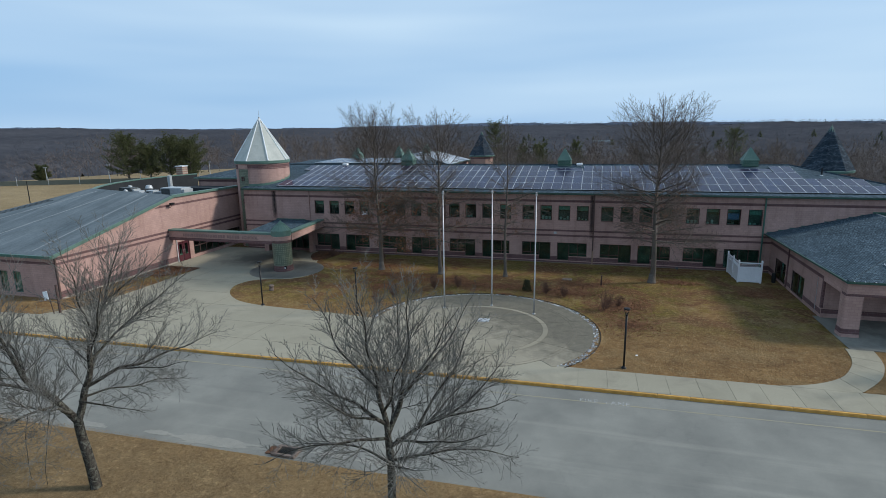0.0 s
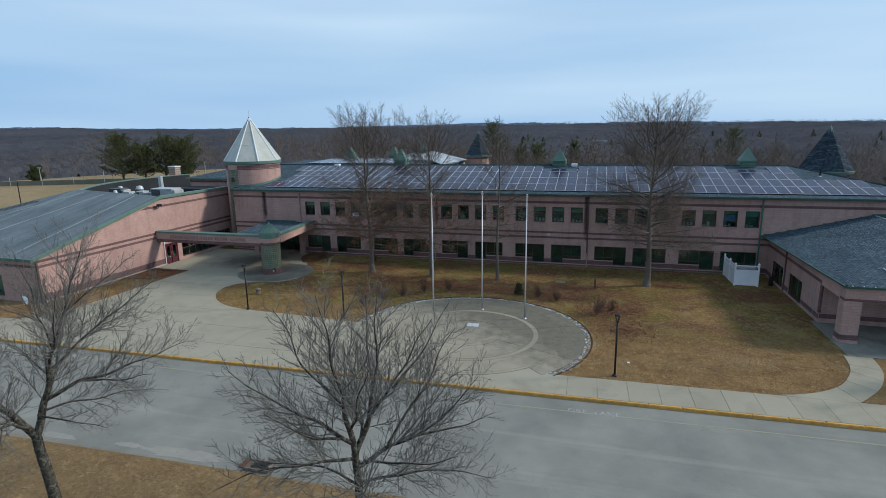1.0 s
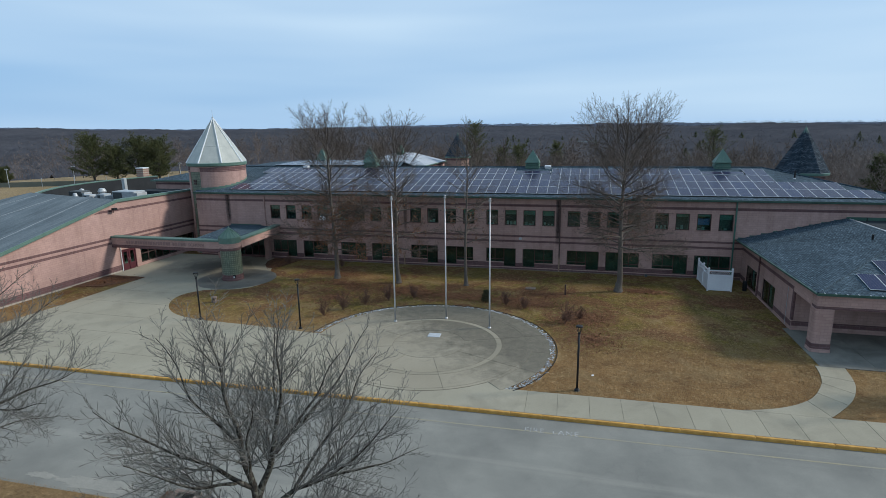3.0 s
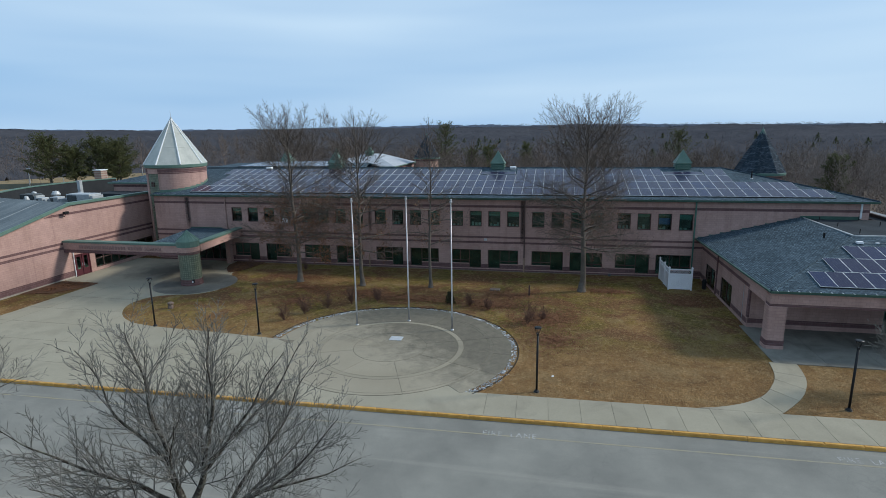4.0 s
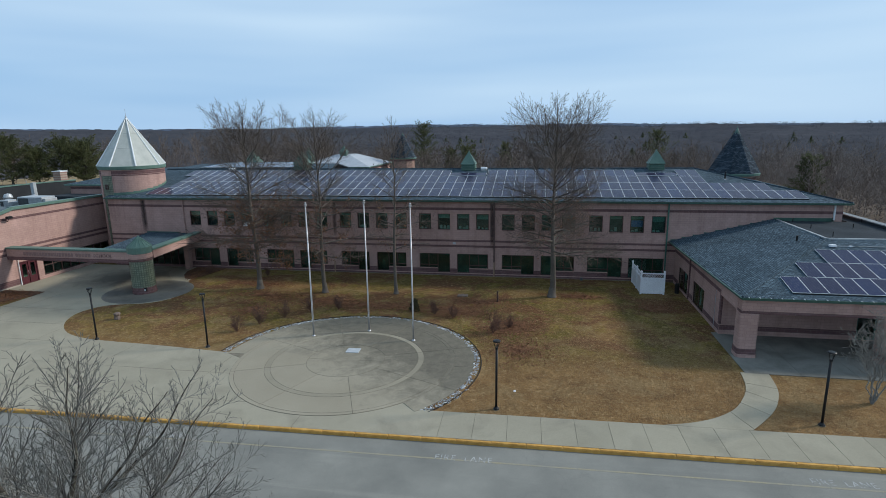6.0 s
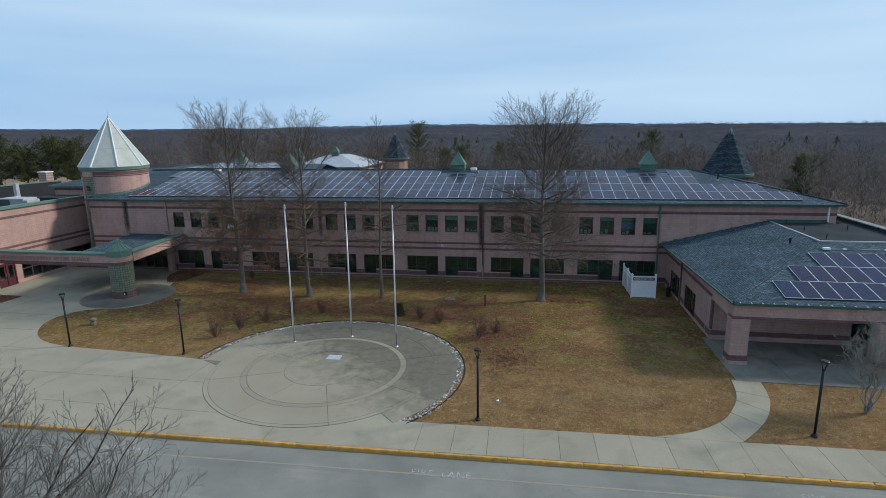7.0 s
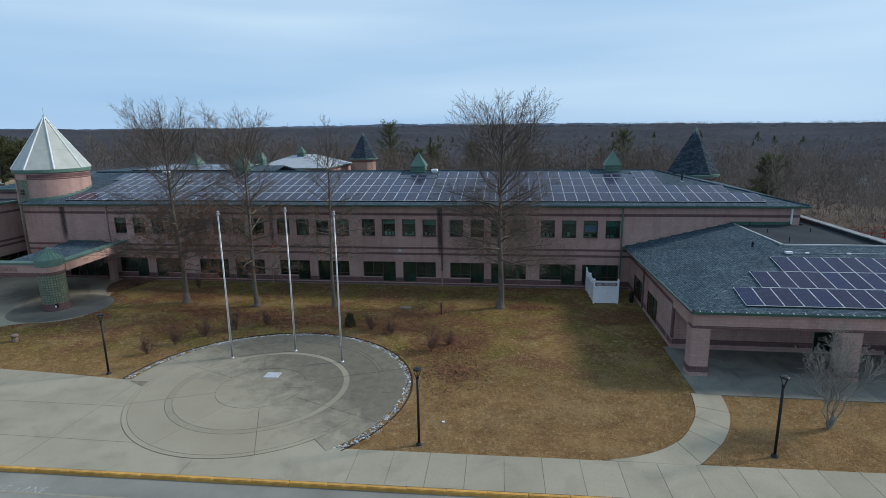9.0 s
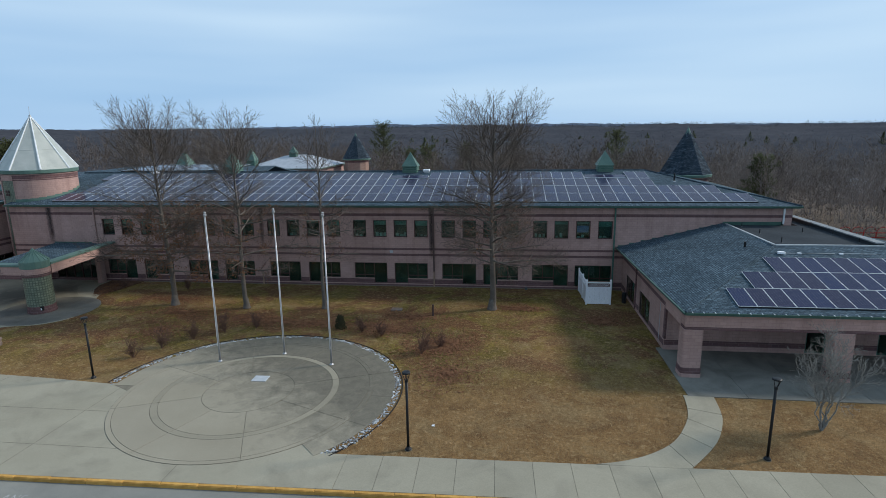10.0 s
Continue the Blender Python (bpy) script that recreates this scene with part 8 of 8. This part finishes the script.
def branching_woods(name, trees, mat, label, seed, thick=1.0):
    """Bare trees with true limbs, as slivers joined in one mesh."""
    r = np.random.default_rng(seed)
    out = []
    for x, y, z, h, w in trees:
        a, b, wd = WOOD_VARIANTS[r.integers(len(WOOD_VARIANTS))]
        t = r.uniform(0, 2 * np.pi)
        rot = np.array([[np.cos(t), -np.sin(t), 0], [np.sin(t), np.cos(t), 0], [0, 0, 1.0]])
        size = np.array([w * 2.3, w * 2.3, h])
        p, q = (a * size) @ rot.T + (x, y, z - 0.3), (b * size) @ rot.T + (x, y, z - 0.3)
        side = np.cross(q - p, r.normal(0, 1, p.shape))
        side /= np.maximum(np.linalg.norm(side, axis=1, keepdims=True), 1e-6)
        side *= (wd * h * thick)[:, None]
        out.append(np.stack([p - side, p + side, q], 1).reshape(-1, 3))
    v = np.concatenate(out)
    nf = len(v) // 3
    me = bpy.data.meshes.new(name)
    me.vertices.add(len(v))
    me.vertices.foreach_set("co", v.ravel())
    me.loops.add(nf * 3)
    me.loops.foreach_set("vertex_index", np.arange(nf * 3))
    me.polygons.add(nf)
    me.polygons.foreach_set("loop_start", np.arange(nf) * 3)
    me.materials.append(mat)
    me.update(calc_edges=True)
    return tagged(part(name, me, mat), label, "woods", kind="stuff")


def scatter(n, a0, a1, r0, r1, seed, h0, h1, keep):
    """Trees in a fan round the school's middle, angles in degrees from ahead to the right."""
    r = random.Random(seed)
    out = []
    while len(out) < n:
        a = radians(r.uniform(a0, a1))
        d = math.sqrt(r.uniform(r0 * r0, r1 * r1))
        x, y = d * math.sin(a), 50 + d * math.cos(a)
        if keep(x, y):
            h = r.uniform(h0, h1)
            out.append((x, y, terrain(x, y), h, h * r.uniform(0.3, 0.5)))
    return out


def wooded(x, y):
    if x < -45:
        return y > 150 + 0.35 * (x + 45) and math.hypot(x, y - 50) > 150
    if y < 98 and x < 40:
        return False
    return y > 60 and not (-50 < x < -15 and y < 140)


branching_woods("near_woods", scatter(540, -60, 75, 62, 175, 3, 8, 14, wooded), M_WOODS, "bare brown-grey winter woods behind the school", 1, 1.3)
woods("middle_woods", scatter(2000, -64, 72, 165, 460, 4, 9, 15, wooded), M_WOODS, 95, "bare winter woods filling the valley", 2, 1.0)
# far trees carry painted haze in their bluish twig colour
woods("far_woods", scatter(3200, -62, 66, 420, 1150, 5, 11, 16, lambda x, y: True), M_FARTREES, 40, "distant bare woods with blue haze in the colour", 3, 2.4)
M_SIDEWOODS = mottled("grey_pink_woods", (0.14, 0.118, 0.106), (0.28, 0.238, 0.215), 0.12, 0.95, 0, 0.0, 0.6)
branching_woods("side_woods", [(x, y, terrain(x, y), h, w) for x, y, h, w in [(36 + 50 * rng.random(), 66 + 50 * rng.random(), rng.uniform(8, 12.5), rng.uniform(2.6, 4.6)) for _ in range(170)] if x > 39 or y > 96], M_SIDEWOODS, "bare greyish trees close behind the low wing", 7, 0.9)
woods("skyline_woods", scatter(1200, -16, 50, 1300, 1690, 15, 13, 21, lambda x, y: True), M_FARTREES, 48, "bare treetops along the skyline, tinted for haze", 16, 5.5)
M_BIRCH = mottled("pale_birch", (0.30, 0.27, 0.24), (0.42, 0.38, 0.34), 0.3, 0.9, 0, 0.0, 2)
woods("birch_grove", scatter(22, -40, 70, 95, 190, 12, 8, 12, wooded), M_BIRCH, 70, "pale birches among the bare woods", 6)


def canopy_sheet(name, r0, r1, na, nr, rough, mat, label, seed):
    """The rolling roof of far woods: an uneven sheet over the ridges."""
    r = np.random.default_rng(seed)
    ang = np.radians(np.linspace(-66, 70, na))
    rad = r0 * (r1 / r0) ** (np.linspace(0, 1, nr))
    v = []
    for i, d in enumerate(rad):
        for a in ang:
            aa, dd = a + r.normal(0, 0.0006), d * (1 + r.normal(0, 0.003))
            x, y = dd * math.sin(aa), 50 + dd * math.cos(aa)
            v.append((x, y, terrain(x, y) + 8 * min(1, 0.15 + (d - r0) / (0.45 * r0)) * (1 if r0 < 1000 else 0) + (8 if r0 > 1000 else 0) + rough * r.normal(0, 1) + 2.5 * noise.noise((x * 0.02, y * 0.02, 2.0)) + min(d, 3000) / 1700 * (5 * noise.noise((x * 0.006, y * 0.004, 5.0)) + 3 * noise.noise((x * 0.03, y * 0.01, 7.0)))))
    f = [(i * na + j, i * na + j + 1, (i + 1) * na + j + 1, (i + 1) * na + j) for i in range(nr - 1) for j in range(na - 1)]
    me = bpy.data.meshes.new(name)
    me.from_pydata(v, [], f)
    me.materials.append(mat)
    me.polygons.foreach_set("use_smooth", [True] * len(f))
    me.update()
    return tagged(part(name, me, mat), label, "woods", kind="stuff")


# both sheets have distance haze tinted into their base colour
canopy_sheet("backdrop_woods", 240, 1700, 460, 120, 0.7, M_FARWOODS, "rolling slopes of distant bare winter woods, tinted for haze", 4)
canopy_sheet("backdrop_ridge", 1690, 4200, 420, 60, 0.6, M_RIDGE, "far wooded ridge on the horizon, tinted blue-grey for haze", 5)


def fir_specks():
    """Dark evergreens dotted through the woods."""
    g = Geo()
    rr = random.Random(17)
    for x, y, z, h, w in scatter(34, -14, 52, 200, 700, 8, 10, 16, wooded):
        for k in range(150):
            t = rr.random()
            a = rr.uniform(0, 6.28)
            rad = w * 1.5 * (1.05 - t) * rr.uniform(0.3, 1)
            p = Vector((x + rad * math.cos(a), y + rad * math.sin(a), z + h * (0.12 + 0.88 * t)))
            u = Vector((math.cos(a), math.sin(a), rr.uniform(-0.3, 0.5))) * h * 0.07
            s = Vector((-math.sin(a), math.cos(a), 0.2)) * h * 0.035
            g.add([p - s, p + s, p + u], [(0, 1, 2)])
            g.add([p - s * 0.5 + Vector((0, 0, -h * 0.04)), p + s * 0.5, p + Vector((0, 0, h * 0.1))], [(0, 1, 2)])
    tagged(part("evergreens", g, M_NEEDLE), "scattered dark evergreens among bare woods", "woods", kind="stuff")


fir_specks()

# field fence, poles and far buildings
M_SCREEN = mottled("dull_green_cloth", (0.115, 0.125, 0.105), (0.165, 0.17, 0.14), 0.3, 0.9)
fth = thing("field_fence", "field fence with pale posts and green windscreen", "fence", (-110, 110, 0))
for k in range(16):
    x, y = -175 + 7.0 * k, 96 + 3.1 * k
    zz = terrain(x, y)
    part("post", Geo().tube([(x + 110, y - 110, zz - 0.3), (x + 110, y - 110, zz + 2.3)], 0.07, 6), M_GALV, fth)
for k in range(15):
    x, y = -175 + 7.0 * k, 96 + 3.1 * k
    z0, z1 = terrain(x, y), terrain(x + 7, y + 3.1)
    g = Geo().add([(x + 110, y - 110, z0 + 0.1), (x + 117, y - 106.9, z1 + 0.1), (x + 117, y - 106.9, z1 + 1.3), (x + 110, y - 110, z0 + 1.3), (x + 110, y - 109.95, z0 + 0.1), (x + 117, y - 106.85, z1 + 0.1), (x + 117, y - 106.85, z1 + 1.3), (x + 110, y - 109.95, z0 + 1.3)],
                  [(0, 1, 2, 3), (5, 4, 7, 6), (1, 0, 4, 5), (3, 2, 6, 7), (0, 3, 7, 4), (2, 1, 5, 6)])
    part("windscreen", g, M_SCREEN, fth, "dull green windscreen cloth")
for x, y, h in ((-100, 75.5, 5.4), (-134, 125, 4.6), (-112, 140, 4.6), (-146, 116, 4.4)):
    th = thing("field_pole", "slim dark pole at the edge of the field", "pole", (x, y, terrain(x, y)), "field poles")
    part("shaft", Geo().lathe([(0.09, -0.5), (0.07, h)], 0, 0, 8), M_BLACK if x > -105 else M_GALV, th)
    if x < -105:
        part("crossbar", Geo().box(-0.6, 0.6, -0.08, 0.08, h - 0.22, h), M_GALV, th)


def far_house(x, y, w, d, h, roof_mat, wall_mat, label):
    z = terrain(x, y)
    th = thing("far_house", label, "house", (x, y, z), "far houses")
    part("wall", Geo().box(-w / 2, w / 2, -d / 2, d / 2, -1, h), wall_mat, th)
    g = Geo()
    g.slab([(-w / 2 - 0.4, -d / 2 - 0.4, h), (w / 2 + 0.4, -d / 2 - 0.4, h), (w / 2 + 0.4, 0, h + d * 0.25), (-w / 2 - 0.4, 0, h + d * 0.25)], 0.2)
    g.slab([(w / 2 + 0.4, d / 2 + 0.4, h), (-w / 2 - 0.4, d / 2 + 0.4, h), (-w / 2 - 0.4, 0, h + d * 0.25), (w / 2 + 0.4, 0, h + d * 0.25)], 0.2)
    part("roof", g, roof_mat, th)


far_house(112, 172, 26, 12, 4, M_WHITEROOF, M_RUST, "long low building with a pale roof among the woods")
far_house(4, 620, 22, 12, 7, M_ROOFGREY, M_RUST, "tan house on the wooded slope")


# ---- loose ground cover ----
def leaf_litter(patches, n, seed, lift=0.0, mat=M_LEAF, label="drifts of fallen brown oak leaves on the lawn"):
    """Fallen oak leaves in drifts."""
    rr = random.Random(seed)
    g = Geo()
    for k in range(n):
        cx, cy, rx, ry = rr.choice(patches)
        a, q = rr.uniform(0, 6.28), abs(rr.gauss(0, 0.55))
        x, y = cx + rx * q * math.cos(a), cy + ry * q * math.sin(a)
        if math.hypot(x - CX, y - CY) < 8.6 or y > 58.6:
            continue
        u = Vector((rr.gauss(0, 1), rr.gauss(0, 1), rr.gauss(0, 0.35))).normalized() * rr.uniform(0.05, 0.11)
        w = Vector((-u.y, u.x, rr.gauss(0, 0.02))) * 0.6
        p = Vector((x, y, lift + rr.uniform(0.015, 0.06)))
        g.add([p - u, p + w, p + u, p - w], [(0, 1, 2, 3)])
    tagged(part("fallen_leaves", g, mat), label, "leaves", kind="stuff")


leaf_litter([(-20, 50.2, 5, 1.6), (-14, 49.2, 5, 1.8), (-8, 48.2, 5, 1.6), (-2, 47.4, 4, 1.6), (7.6, 53, 2.6, 0.9), (2, 44.2, 3, 1.8), (-0.5, 50.5, 3.5, 1.4), (13.6, 50.6, 1.8, 1.2), (3.0, 40.5, 2.5, 2.5), (-22, 53.5, 4, 1.5), (-11, 48.6, 7, 1.7), (-3, 48.4, 5, 1.8), (2.5, 45.5, 3, 2.5), (-19, 46, 3.5, 3)], 21000, 41)
leaf_litter([(-43.9, 45.6, 1.3, 1.5), (-42.6, 46.9, 1.3, 1.2), (-43.6, 47.3, 1.5, 0.9), (-30.6, 57.0, 1.4, 1.4), (-30.3, 55.4, 0.7, 1.0)], 2600, 43, 0.04, M_LEAF, "dead leaves and bark chips on the mulch beds")
M_STRAW = mottled("straw_blade", (0.15, 0.098, 0.05), (0.33, 0.225, 0.12), 2.2, 0.95, 0, 0.0, 10)


def tufts(zones, n, seed):
    """Short dead grass blades, as slivers."""
    rr = np.random.default_rng(seed)
    vs = []
    for (x0, x1, y0, y1), share in zones:
        m = int(n * share)
        x, y = rr.uniform(x0, x1, m), rr.uniform(y0, y1, m)
        keep = np.hypot(x - CX, y - CY) > 8.85
        keep &= ~((y > 27) & (y < 31.88 + 0.0245 * x))
        xi = np.interp(y, [p[1] for p in in_line], [p[0] for p in in_line])
        xo = np.interp(y, [p[1] for p in out_line], [p[0] for p in out_line])
        keep &= ~((y > 30) & (y < 39) & (x > xi) & (x < xo)) & ~((y > 38.8) & (x > 15.9 - 0.0 * y) & (y < 46)) & ~((x > 16.5) & (y > 45))
        keep &= ~((y > 30) & (x < -0.9) & (y < 41.5) & (x > -16.2)) & ~((x < -24.5) & (y > 30) & ((x + 29) ** 2 + (y - 45) ** 2 > 49))
        keep &= (y < 43) | (rr.random(m) < 0.3)
        x, y = x[keep], y[keep]
        m = len(x)
        a, h = rr.uniform(0, 6.28, m), rr.uniform(0.02, 0.06, m)
        z = np.where(y < 19, 0.07 * np.clip(19.3 - y, 0, 12), 0.0)
        wx, wy = 0.009 * np.cos(a), 0.009 * np.sin(a)
        lx, ly = rr.normal(0, 0.065, m), rr.normal(0, 0.065, m)
        vs.append(np.stack([np.stack([x - wx, y - wy, z - 0.01], 1), np.stack([x + wx, y + wy, z - 0.01], 1), np.stack([x + lx, y + ly, z + h], 1)], 1).reshape(-1, 3))
    v = np.concatenate(vs)
    nf = len(v) // 3
    me = bpy.data.meshes.new("grass_tufts")
    me.vertices.add(len(v))
    me.vertices.foreach_set("co", v.ravel())
    me.loops.add(nf * 3)
    me.loops.foreach_set("vertex_index", np.arange(nf * 3))
    me.polygons.add(nf)
    me.polygons.foreach_set("loop_start", np.arange(nf) * 3)
    me.materials.append(M_STRAW)
    me.update(calc_edges=True)
    tagged(part("grass_blades", me, M_STRAW), "short dead straw grass blades over the lawn", "grass", kind="stuff")


tufts([((-0.9, 16.5, 31.8, 56), 0.40), ((14.3, 40, 31.8, 38.85), 0.14), ((-40, 8, 9, 18.9), 0.40), ((-25, -0.9, 40, 58), 0.12)], 300000, 6)
